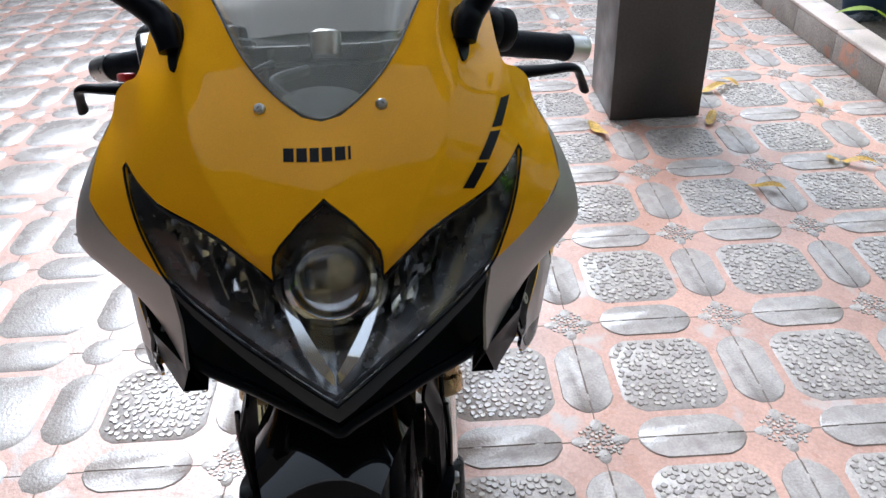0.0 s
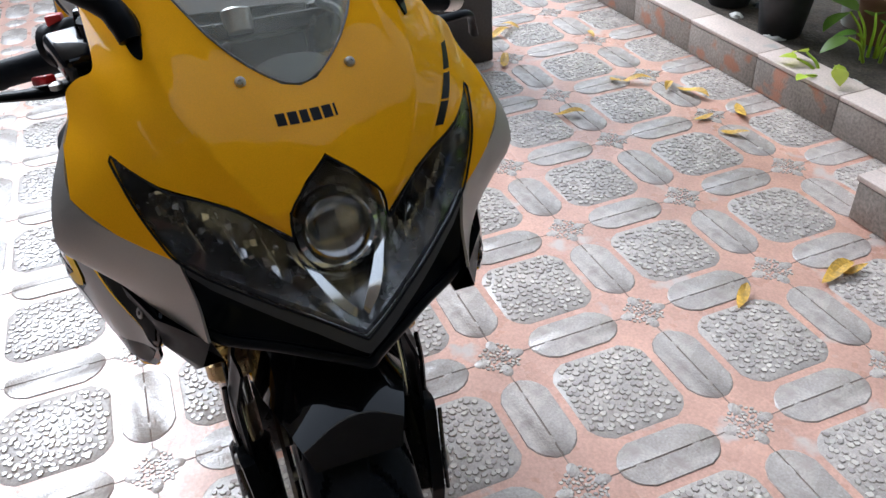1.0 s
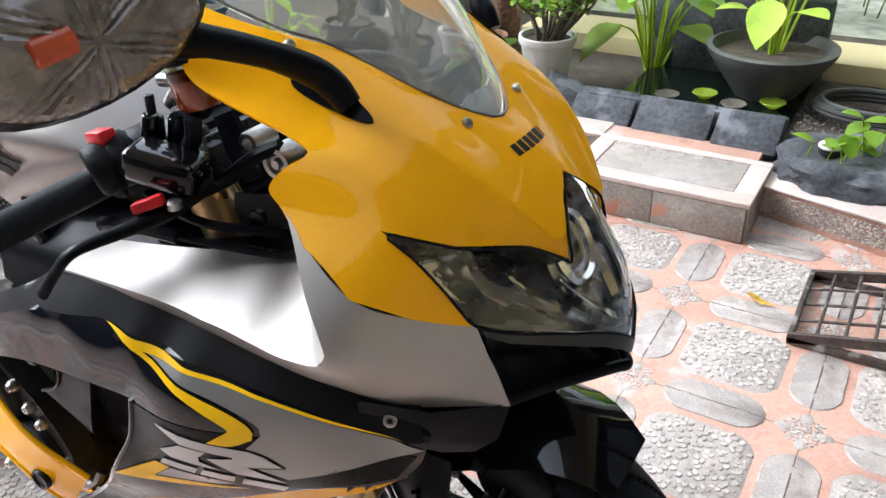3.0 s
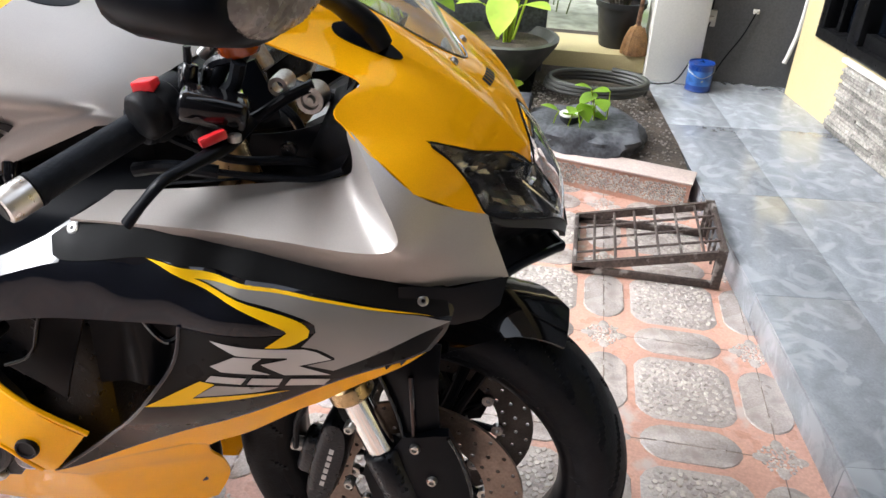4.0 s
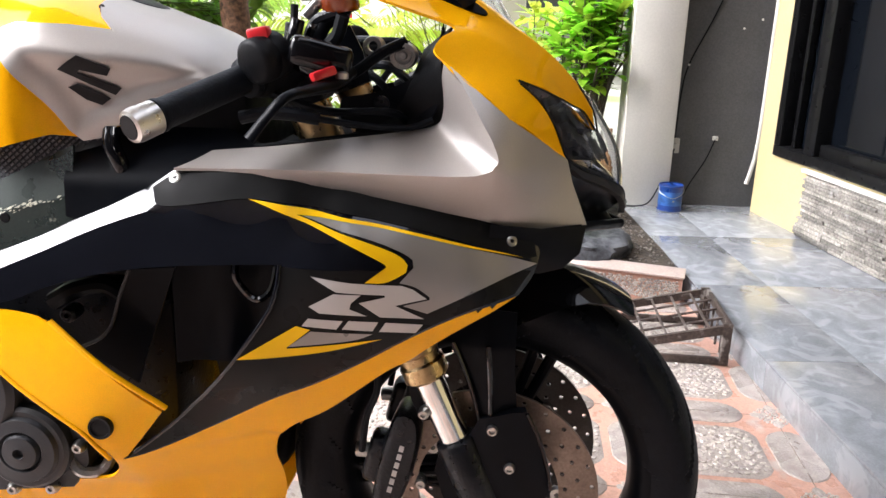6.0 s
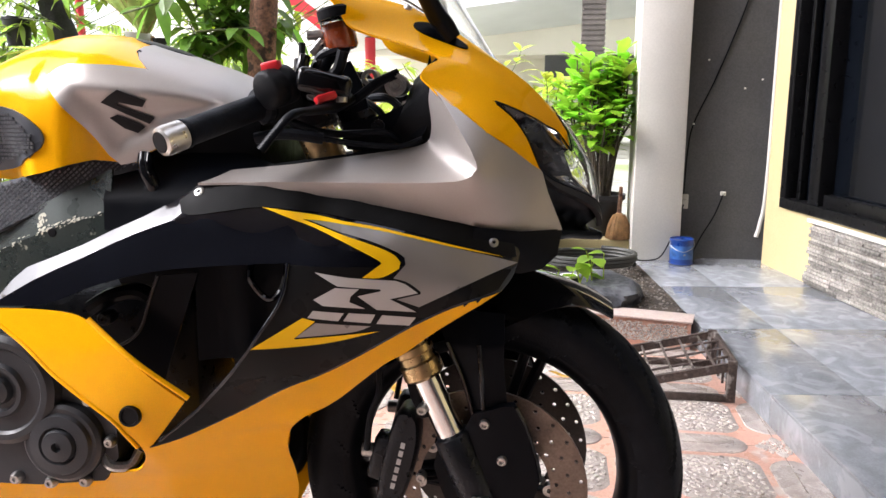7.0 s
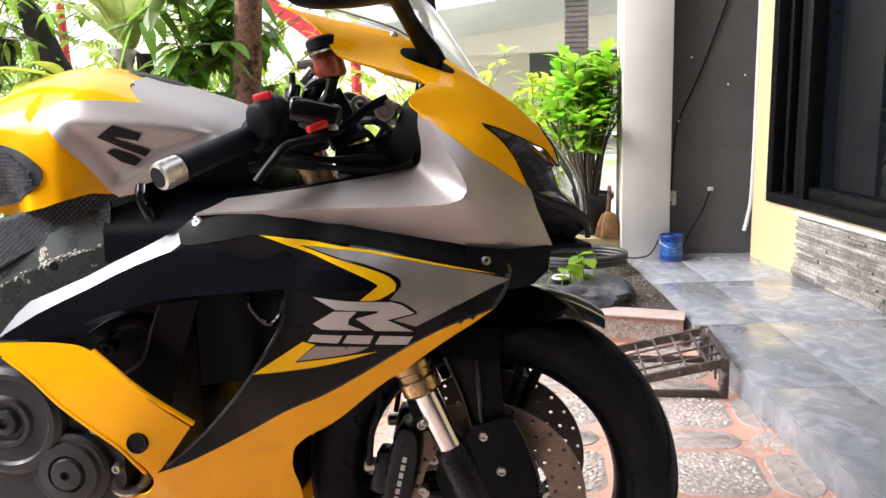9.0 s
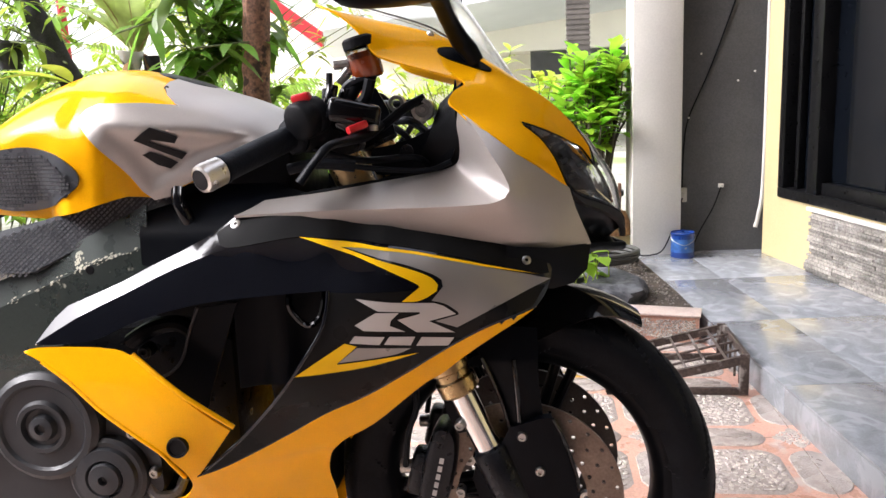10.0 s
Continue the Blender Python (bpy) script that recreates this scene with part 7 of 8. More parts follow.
pond = thing("pond", pose(0, 0, 0), "garden pond rimmed with black lava slabs", "pond")
for k, (x0, y0, x1, y1) in enumerate(((-0.70, 1.915, -0.47, 1.905), (-0.465, 1.905, -0.20, 1.90), (-0.195, 1.90, 0.02, 1.885))):
    m = Matrix.Translation(((x0 + x1) / 2, (y0 + y1) / 2 + 0.05, BED_H + 0.025)) @ Matrix.Rotation(radians(38), 4, 'X')
    part("rim_slab", box(-(x1 - x0) / 2 + 0.004, (x1 - x0) / 2 - 0.004, -0.075, 0.075, -0.022, 0.022, 0.010, m=m), LAVA, pond)
part("rim_slab", box(-0.10, 0.10, -0.11, 0.11, -0.022, 0.022, 0.010, m=Matrix.Translation((-0.74, 2.03, BED_H + 0.02)) @ Matrix.Rotation(radians(24), 4, 'Y') @ Matrix.Rotation(radians(20), 4, 'Z')), LAVA, pond)
part("rim_ledge", box(-0.66, 0.02, 1.975, 2.03, BED_H + 0.02, BED_H + 0.075, 0.012), LAVA, pond)
part("water", box(-0.62, 0.0, 2.03, 2.62, BED_H - 0.04, BED_H - 0.01), material("pond_water", (0.006, 0.010, 0.008), 0.06, vary=0.3, scale=6, bump=0.5, bump_scale=16, spec=0.6), pond, "dark still water")
part("basin_wall", box(-0.64, 0.02, 2.62, 2.72, BED_H - 0.05, 0.42, 0.02), LAVA, pond)
for k in range(4):
    part("water_plant", lathe([(0, 0.01), (0.02, 0.014), (0.045, 0.028), (0.047, 0.026), (0.02, 0.006), (0, 0.004)], Matrix.Translation((-0.44 + 0.12 * k, 2.22 + 0.07 * (k % 2), BED_H - 0.008)), 9), LEAFYEL if k % 2 else GREYSTEM, pond)
for k in range(26):
    x, y = rng.uniform(-2.8, -0.75), rng.uniform(1.93, 2.35)
    s0 = rng.uniform(0.015, 0.04)
    rock("stone", x, y, BED_H - 0.035, s0 * 1.3, s0, s0 * 0.7, 40 + k, LAVA if k % 3 else POTWHITE, "small rough stone lying on the bed soil")["group"] = "stones in the bed"

# fallen leaves on the driveway
LEAVES = ((-1.51, 1.40), (-1.48, 1.47), (-1.39, 1.54), (-1.31, 1.58), (-1.14, 1.50), (-1.12, 1.63), (-1.01, 1.52), (-2.12, 1.23), (-1.93, 1.54), (-1.36, 1.13), (-0.36, 1.03), (-1.82, 0.72), (-0.33, 1.33), (-1.86, 1.13), (-2.17, 1.30), (-0.34, 1.29), (0.13, 1.22))
for k, (x, y) in enumerate(LEAVES):
    lf = bmesh.new()
    L = (0.075, 0.11, 0.09, 0.13)[k % 4]
    add_leaf(lf, (-L / 2, 0, 0.004), (1, 0, 0.05), L, L * 0.30, droop=0.02, fold=0.35, n=6)
    for v in lf.verts:
        v.co.z = max(0.003, v.co.z + 0.010 * math.sin(v.co.x * 40 + k))
    o = part("fallen_leaf", lf, (LEAFLIT, material("brown_leaf", (0.11, 0.065, 0.03), 0.7, vary=0.3, scale=40) if k == 1 else LEAFLIT, LEAFLIT)[k % 3] if k % 5 != 1 else (bpy.data.materials.get("brown_leaf") or LEAFLIT))
    o.matrix_basis = pose(x, y, 0.003, 0, 0, (k * 67) % 360)
    tagged(o, "dry fallen leaf lying on the tiles" if k % 5 == 1 else "yellow fallen leaf lying on the tiles", "leaf", "fallen leaves")


# ---- garden behind the beds ----
def trunk_tree(name, pts, radii, mat, seed, label, leaves=0, leaf=0.16, crown=None, leafmat=None, bare=False):
    t = thing(name, pose(pts[0][0], pts[0][1], 0), label, "tree")
    o = Vector((pts[0][0], pts[0][1], 0))
    bm = tube([Vector(p) - o for p in pts], radii, 14, 8)
    noise.seed_set(seed)
    for v in bm.verts:
        v.co += Vector((1, 0.6, 0)) * 0.020 * noise.noise(v.co * 7) + Vector((0.5, 1, 0)) * 0.012 * noise.noise(v.co * 21)
    part("trunk", bm, mat, t)
    if leaves:
        r = random.Random(seed)
        lv, tw = bmesh.new(), bmesh.new()
        (cx, cy, cz), (sx, sy, sz) = crown
        for k in range(leaves // 9):
            c = Vector((cx + r.gauss(0, sx * 0.5), cy + r.gauss(0, sy * 0.5), cz + r.uniform(-1, 1) * sz)) - o
            d0 = rand_dir(r, -0.2, 0.6)
            add_tube(tw, [c - d0 * 0.22, c, c + d0 * 0.12], [0.006, 0.004, 0.002], 5, 2)
            for j in range(9):
                d = (d0 * 0.5 + rand_dir(r, -0.7, 0.5)).normalized()
                add_leaf(lv, c + d0 * r.uniform(-0.1, 0.12), d, leaf * r.uniform(0.7, 1.2), leaf * r.uniform(0.26, 0.36), droop=r.uniform(0.2, 0.7))
        part("twig_mass", tw, TWIG, t)["kind"] = "stuff"
        part("crown", lv, leafmat, t)
    return t


red_tree = trunk_tree("tree", [(-1.34, 2.62, 0), (-1.33, 2.62, 0.5), (-1.335, 2.63, 0.95), (-1.305, 2.63, 1.4), (-1.30, 2.65, 2.2), (-1.28, 2.7, 3.2)], [0.085, 0.075, 0.070, 0.075, 0.07, 0.05], BARK, 5, "tree with rough red-brown bark and glossy leaves", 420, 0.20, ((-1.62, 2.75, 1.12), (0.26, 0.3, 0.42)), LEAFDARK)
dark_tree = trunk_tree("tree", [(-2.25, 3.0, 0), (-2.40, 3.0, 0.8), (-2.56, 3.0, 1.12), (-2.70, 3.0, 1.44), (-3.0, 3.05, 2.1), (-3.3, 3.1, 2.9)], [0.08, 0.075, 0.07, 0.065, 0.06, 0.05], BARKDARK, 6, "leaning dark tree trunk with climbing leaves", 160, 0.10, ((-2.75, 2.95, 1.45), (0.22, 0.1, 0.45)), LEAF)


def upper_crown(t, at, size, clumps, seed, start, limbs=6):
    """Unseen limbs and leaf clumps over the trunk, above the garden, that block sky."""
    r = random.Random(seed)
    o = Vector((t.matrix_world.translation.x, t.matrix_world.translation.y, 0))
    at, start = Vector(at) - o, Vector(start) - o
    lb, lv = bmesh.new(), bmesh.new()
    for k in range(limbs):
        a = 2 * math.pi * k / limbs + r.uniform(-.3, .3)
        e = at + Vector((math.cos(a) * size[0] * 0.7, math.sin(a) * size[1] * 0.7, r.uniform(-0.2, 0.6) * size[2]))
        add_tube(lb, [start, start.lerp(e, 0.5) + Vector((0, 0, 0.12)), e], [0.04, 0.024, 0.008], 8, 4)
    for k in range(clumps):
        d = Vector((r.gauss(0, 0.48) * size[0], r.gauss(0, 0.48) * size[1], r.uniform(-1, 1) * size[2]))
        c, d0 = at + d, rand_dir(r, -0.3, 0.6)
        for j in range(10):
            w = (d0 * 0.4 + rand_dir(r, -0.8, 0.4)).normalized()
            add_leaf(lv, c + d0 * r.uniform(-0.14, 0.14), w, 0.22 * r.uniform(0.7, 1.2), 0.075 * r.uniform(0.8, 1.2), droop=r.uniform(0.2, 0.7), n=3)
    part("limbs", lb, BARK, t)
    part("upper_crown", lv, LEAFDARK, t)


def fan_plant(x, y, z, n, length, width, seed, mat, label, lift=(0.25, 0.95), name="fern", split=False):
    r = random.Random(seed)
    p = thing(name, pose(x, y, z), label, "plant")
    lv = bmesh.new()
    for k in range(n):
        a = 2 * math.pi * k / n + r.uniform(-.2, .2)
        el = r.uniform(*lift)
        d = Vector((math.cos(a) * math.cos(el), math.sin(a) * math.cos(el), math.sin(el)))
        L = length * r.uniform(0.7, 1.15)
        if not split:
            add_leaf(lv, d * 0.03, d, L, width * r.uniform(0.8, 1.2), droop=r.uniform(0.15, 0.5), n=8, fold=0.25)
        else:
            prev = None
            for j in range(22):
                t = (j + 1) / 22
                c = d * (L * t) - Vector((0, 0, 0.45 * L * t * t))
                if prev is not None:
                    sd = d.cross(Vector((0, 0, 1))).normalized()
                    fw = (c - prev).normalized()
                    for s in (-1, 1):
                        add_leaf(lv, c, fw * 0.55 + sd * s - Vector((0, 0, 0.25)), width * math.sin(math.pi * min(0.95, t * 0.9 + 0.08)), 0.022, droop=0.35, n=2)
                prev = c
    part("frond_mass", lv, mat, p)["kind"] = "stuff"
    return p


# crowns out of view, added to cut sky glare on the bike
upper_crown(red_tree, (-1.3, 3.5, 3.1), (1.6, 0.9, 0.8), 190, 71, (-1.29, 2.68, 2.9))
upper_crown(dark_tree, (-3.5, 3.4, 3.3), (1.4, 0.9, 0.7), 130, 72, (-3.2, 3.08, 2.7))
planter = thing("hanging_planter", pose(-2.82, 2.92, 1.13), "black planter hung on the leaning trunk", "planter")
part("body", lathe([(0, 0), (0.055, 0), (0.075, 0.13), (0.080, 0.135), (0.080, 0.15), (0.070, 0.15), (0, 0.13)], None, 20), POTBLACK, planter)
part("hanger", tube([(-0.07, 0, 0.15), (0.0, 0.05, 0.30), (0.07, 0, 0.15)], 0.003, 6), STEEL, planter)
stump = thing("stump", pose(-2.16, 3.0, 0), "pale grey stump that carries a bird's-nest fern", "stump")
bm = tube([(-0.01, 0, 0), (-0.005, 0, 0.5), (-0.012, 0, 0.85), (-0.004, 0, 1.0), (-0.012, 0, 1.10), (0.0, 0, 1.20)], [0.055, 0.058, 0.052, 0.060, 0.052, 0.062], 18, 8)
noise.seed_set(8)
for v in bm.verts:
    v.co += Vector((1, 0.8, 0)) * (0.030 * noise.noise(v.co * 9) + 0.014 * noise.noise(v.co * 26))
part("trunk", bm, material("pale_stump", (0.62, 0.60, 0.56), 0.8, vary=0.25, scale=9, second=(0.10, 0.075, 0.05), second_at=0.60, second_scale=14, bump=0.7, bump_scale=30), stump)
part("side_stem", tube([(0.11, 0.02, 0), (0.105, 0.02, 0.6), (0.10, 0.02, 1.17)], [0.045, 0.046, 0.044], 14), BARKDARK, stump, "dark stem beside the stump")
nest = thing("fern", pose(-2.13, 3.0, 1.18), "pale green bird's-nest fern on the stump", "plant")
rn = random.Random(51)
PALE = leaf_material("leaf_pale", (0.56, 0.66, 0.26))
ribmat = material("leaf_rib", (0.42, 0.36, 0.16), 0.6, vary=0.2, scale=30)
for k in range(19):
    a = 2 * math.pi * k / 19 + rn.uniform(-0.15, 0.15)
    el = rn.uniform(0.55, 1.30)
    d = Vector((math.cos(a) * math.cos(el), math.sin(a) * math.cos(el), math.sin(el)))
    side = d.cross(Vector((0, 0, 1))).normalized()
    nr = side.cross(d).normalized()
    L, W, ph = rn.uniform(0.50, 0.85), rn.uniform(0.055, 0.085), rn.uniform(0, 6)
    rows, rib = [], []
    for i in range(17):
        t = i / 16
        c = d * (0.02 + L * t) - Vector((0, 0, 0.32 * L * t ** 2.4))
        w = W * (0.16 + 0.84 * math.sin(math.pi * (0.08 + 0.90 * t ** 0.8)) ** 0.8)
        rows.append([c + side * (w * q) + nr * (0.30 * w * abs(q) + (0.010 * math.sin(ph + 26 * t + (2 if q < 0 else 0)) if abs(q) == 1 else 0)) for q in (-1, -0.5, 0, 0.5, 1)])
        rib.append(c - nr * 0.002)
    frond = part("frond", loft(rows), PALE, nest, sharp=80)
    part("rib", tube(rib[::4], [0.006, 0.004, 0.003, 0.002, 0.001], 6, 3), ribmat, frond)
for k in range(4):
    a = rn.uniform(0, 6.28)
    part("dry_frond", loft([[Vector((math.cos(a) * (0.05 + 0.10 * t), math.sin(a) * (0.05 + 0.10 * t), -0.26 * t)) + Vector((-math.sin(a), math.cos(a), 0)) * (q * 0.03 * math.sin(math.pi * (0.1 + 0.85 * t))) for q in (-1, 0, 1)] for t in (0, 0.2, 0.4, 0.6, 0.8, 1.0)]), STRAW, nest, "withered brown frond")
fan_plant(-2.45, 2.9, 1.03, 9, 0.40, 0.10, 52, LEAFYEL, "yellow-green fern beside the stump", (0.0, 0.7))
for x, y, z, n, L, sd, mat in ((-2.0, 3.9, 0.75, 14, 1.0, 53, LEAF), (-3.3, 3.8, 0.85, 14, 1.0, 54, LEAFYEL), (-2.7, 4.6, 1.05, 16, 1.1, 55, LEAF), (-4.2, 4.4, 1.05, 14, 1.1, 57, LEAF), (-1.15, 4.2, 0.75, 12, 0.8, 56, LEAFYEL)):
    fan_plant(x, y, z, n, L, 0.30, sd, mat, "feathery palm fronds in the garden", (0.1, 0.9), "palm", True)
    part("stem", tube([(x, y, 0), (x, y, z * 0.6), (x, y, z)], [0.05, 0.045, 0.04], 10), BARK).name = "palm_stem"
    tagged(bpy.data.objects["palm_stem"], "thin brown palm stem in the garden", "palm stem")
    bpy.data.objects["palm_stem"].name = "stem_of_palm"


def shrub(x, y, z, sx, sy, sz, n, leaf, seed, mat, label, ratio=0.38):
    r = random.Random(seed)
    s = thing("shrub", pose(x, y, 0), label, "shrub")
    lv, tw = bmesh.new(), bmesh.new()
    for k in range(n // 8):
        c = Vector((r.gauss(0, sx * 0.55), r.gauss(0, sy * 0.55), z + r.uniform(-1, 1) * sz))
        d0 = rand_dir(r, 0.0, 0.9)
        add_tube(tw, [Vector((c.x * 0.4, c.y * 0.4, max(0, c.z - 0.35))), c - d0 * 0.05, c + d0 * 0.1], [0.005, 0.003, 0.0015], 5, 2)
        for j in range(8):
            d = (d0 * 0.4 + rand_dir(r, -0.5, 0.7)).normalized()
            add_leaf(lv, c + d0 * r.uniform(-0.06, 0.1), d, leaf * r.uniform(0.6, 1.25), leaf * ratio * r.uniform(0.8, 1.2), droop=r.uniform(0.1, 0.6), n=3)
    part("twig_mass", tw, TWIG, s)["kind"] = "stuff"
    part("leafage", lv, mat, s)["kind"] = "stuff"
    return s


shrub(-0.55, 4.4, 0.72, 0.55, 0.35, 0.38, 620, 0.13, 61, LEAFYEL, "sunlit yellow-green shrub behind the beds")
shrub(-3.4, 3.4, 0.75, 0.7, 0.3, 0.5, 700, 0.13, 62, LEAF, "green shrub in the garden")
shrub(-4.6, 5.2, 1.2, 1.2, 0.6, 0.9, 1100, 0.17, 63, LEAF, "large green shrub at the garden's edge")
shrub(-2.6, 5.8, 1.4, 1.3, 0.6, 1.0, 1100, 0.18, 64, LEAFYEL, "tall sunlit shrub at the garden's edge")
shrub(-1.75, 3.3, 0.60, 0.45, 0.25, 0.4, 420, 0.16, 65, LEAFDARK, "dark glossy shrub behind the tree")
shrub(0.02, 4.2, 0.66, 0.30, 0.25, 0.30, 380, 0.17, 66, LEAFYEL, "bright shrub beyond the low wall")

# the neighbour's house beyond the garden
NY = 13.0
house = thing("neighbour_house", pose(0, NY, 0), "pale neighbouring house with a grey roof and a dark column", "house")
BROWNSTONE = material("dark_column_stone", (0.10, 0.085, 0.075), 0.7, vary=0.25, scale=6, fine=0.2)
PLASTER = material("pale_plaster", (0.86, 0.82, 0.74), 0.8, vary=0.04, scale=1.5, fine=0.03)
part("wall", box(-3.2, 9.0, 0, 0.2, 1.50, 2.9), PLASTER, house, "pale wall over the recess", smooth=False)
part("wall", box(-9.0, 9.0, 1.6, 1.8, 0, 2.6), PLASTER, house, "pale wall at the back of the recess", smooth=False)
part("recess_ceiling", box(-3.2, 9.0, 0.2, 1.6, 1.50, 1.58), PLASTER, house, smooth=False)
part("roof", loft([[Vector((x, y, 2.05 + 0.115 * x + dz)) for x in (-3.6, 0.0, 6.0)] for y, dz in ((-0.004, 0), (-2.0, 0.30))], 0.10), ROOFGREY, house, "pale grey underside of the roof", smooth=False)
part("roof_edge", loft([[Vector((-6.2, -3.0, 4.22)), Vector((-6.2, -3.0, 3.94))], [Vector((-2.95, -3.0, 1.78)), Vector((-2.95, -3.0, 1.56))]], 0.1), REDPAINT, house, "red sloping roof edge")
part("column", box(0.475, 0.79, -2.30, -2.02, 0, 2.9), BROWNSTONE, house, "dark ribbed column")
for k in range(40):
    part("column_rib", box(0.465, 0.80, -2.31, -2.01, 0.02 + k * 0.072, 0.066 + k * 0.072), BROWNSTONE, house, smooth=False)
part("dark_opening", box(-0.08, 2.2, -0.02, 0.1, 0.95, 1.49), DARKWALL, house, smooth=False)
part("pole", rod((-2.95, -1.0, 0), (-2.95, -1.0, 1.75), 0.09, seg=14), REDPAINT, house, "red painted pole")
pole = thing("red_pole", pose(-5.6, 8.0, 0), "red painted pole in the garden", "pole")
part("shaft", rod((0, 0, 0), (0, 0, 3.2), 0.05, seg=12), REDPAINT, pole)
# self-lit board stands for the bright distance behind the garden
glow_mat = bpy.data.materials.new("backdrop_glow")
glow_mat.use_nodes = True
em = glow_mat.node_tree.nodes.new("ShaderNodeEmission")
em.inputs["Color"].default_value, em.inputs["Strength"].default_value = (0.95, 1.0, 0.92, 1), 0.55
glow_mat.node_tree.links.new(em.outputs[0], glow_mat.node_tree.nodes["Material Output"].inputs["Surface"])
tagged(part("backdrop", box(-60, 60, 45, 45.2, -0.3, 9.0), glow_mat, smooth=False), "glowing pale backdrop for the bright distance behind the garden", "backdrop", kind="structure")

# ---- relief tiles of the driveway ----
def rounded(hx, hy, cx, cy, r, n=3):
    """Points round a rectangle with cut, rounded corners (cx, cy: the cut)."""
    pts = []
    for sx, sy in ((1, 1), (-1, 1), (-1, -1), (1, -1)):
        a, b = Vector((sx * hx, sy * (hy - cy))), Vector((sx * (hx - cx), sy * hy))
        if sx * sy < 0:
            a, b = b, a
        c = Vector((sx * hx, sy * hy))
        for k in range(n + 1):
            t = k / n
            q = (a * (1 - t) + b * t)
            bulge = c.lerp(q, 0.72)
            pts.append(q.lerp(bulge, r * 4 * t * (1 - t)))
    return pts


def raised(bm, pts, z0, z1, inset=0.006, top=None):
    """A plate with a rounded shoulder over an outline."""
    c = sum(pts, Vector((0, 0))) / len(pts)
    rows = []
    for k, z in ((1.0, z0), (1.0, (z0 + z1) / 2), (None, z1)):
        rows.append([bm.verts.new((*((c + (p - c) * (1 - inset / max(0.001, (p - c).length))) if k is None else p), z)) for p in pts])
    n = len(pts)
    for a, b in zip(rows, rows[1:]):
        for i in range(n):
            bm.faces.new((a[i], a[(i + 1) % n], b[(i + 1) % n], b[i]))
    f = bm.faces.new(rows[-1])
    return f


def fill_stones(bm, pts, size, z, seed, keep=0.9):
    """Rounded pebbles packed inside an outline."""
    r = random.Random(seed)
    P = [(p.x, p.y) for p in pts]
    d_in = inside_by(P)
    xs, ys = [p[0] for p in P], [p[1] for p in P]

    def within(x, y):
        c = False
        for i in range(len(P)):
            (x0, y0), (x1, y1) = P[i - 1], P[i]
            if (y0 > y) != (y1 > y) and x < (x1 - x0) * (y - y0) / (y1 - y0) + x0:
                c = not c
        return c
    row, y = 0, min(ys) + size * 0.6
    while y < max(ys):
        x = min(xs) + (size * 0.5 if row % 2 else 0)
        while x < max(xs):
            px, py = x + r.uniform(-.28, .28) * size, y + r.uniform(-.28, .28) * size
            if within(px, py) and d_in(px, py) > size * 0.42:
                ang = r.uniform(0, 6.28)
                a, b, h = size * r.uniform(0.46, 0.64), size * r.uniform(0.38, 0.50), size * r.uniform(0.10, 0.20)
                ring, top = [], []
                for k in range(6):
                    t = 2 * math.pi * k / 6
                    ex, ey = a * math.cos(t) * r.uniform(0.9, 1.1), b * math.sin(t) * r.uniform(0.9, 1.1)
                    qx, qy = ex * math.cos(ang) - ey * math.sin(ang), ex * math.sin(ang) + ey * math.cos(ang)
                    ring.append(bm.verts.new((px + qx, py + qy, z - 0.002)))
                    top.append(bm.verts.new((px + qx * 0.62, py + qy * 0.62, z + h)))
                for k in range(6):
                    f = bm.faces.new((ring[k], ring[(k + 1) % 6], top[(k + 1) % 6], top[k]))
                    f.material_index = 1
                bm.faces.new(top).material_index = 1
            x += size * 0.92
        y += size * 0.80
        row += 1


def stone_plate(name, pts, size, seed, z1=-0.0022):
    bm = bmesh.new()
    raised(bm, pts, -0.006, z1, 0.004)
    fill_stones(bm, pts, size, z1 - 0.0005, seed)
    me = mesh_of(bm, STONEBED, name, 34)
    me.materials.append(PEBBLE)
    return me


OCT = rounded(0.112, 0.112, 0.040, 0.040, 0.8)
OBL = rounded(0.106, 0.0535, 0.044, 0.040, 0.9)
oct_meshes = [stone_plate("pebble_plate", OCT, 0.0185, 100 + k) for k in range(4)]


def half_plate():
    bm = bmesh.new()
    for s in (1, -1):
        up = sorted([p for p in OBL if p.y * s > 0.004], key=lambda p: math.atan2(p.y * s, p.x))
        pts = [Vector((0.107, s * 0.0012))] + up + [Vector((-0.107, s * 0.0012))]
        raised(bm, pts, -0.006, -0.0015, 0.003)
    return mesh_of(bm, PLATE, "tile_plate", 40)


obl_mesh = half_plate()
ros = bmesh.new()
for k in range(4):
    a = 2 * math.pi * k / 4
    c = Vector((0.040 * math.cos(a), 0.040 * math.sin(a)))
    raised(ros, [c + Vector((0.019 * math.cos(t + a), 0.013 * math.sin(t + a))) if k % 2 == 0 else c + Vector((0.013 * math.cos(t), 0.019 * math.sin(t))) for t in [2 * math.pi * j / 10 for j in range(10)]], -0.006, -0.002, 0.004)
fill_stones(ros, [Vector((0.050 * math.cos(t), 0.050 * math.sin(t))) for t in [2 * math.pi * j / 16 for j in range(16)]], 0.0115, -0.0035, 55)
ros_mesh = mesh_of(ros, STONEBED, "rosette", 40)
ros_mesh.materials.append(PEBBLE)
rng = random.Random(12)


def driveway(x, y, margin=0.0):
    return x < EDGE_O.x - 0.1204 * y + margin and y < CURB_Y - 0.01 and x > -5.9


def lay(name, me, x, y, turn, z=0.0):
    o = new(name, me)
    o.parent = floor
    o.matrix_basis = pose(x, y, z + rng.uniform(-0.0006, 0.0006), 0, 0, turn)
    return o


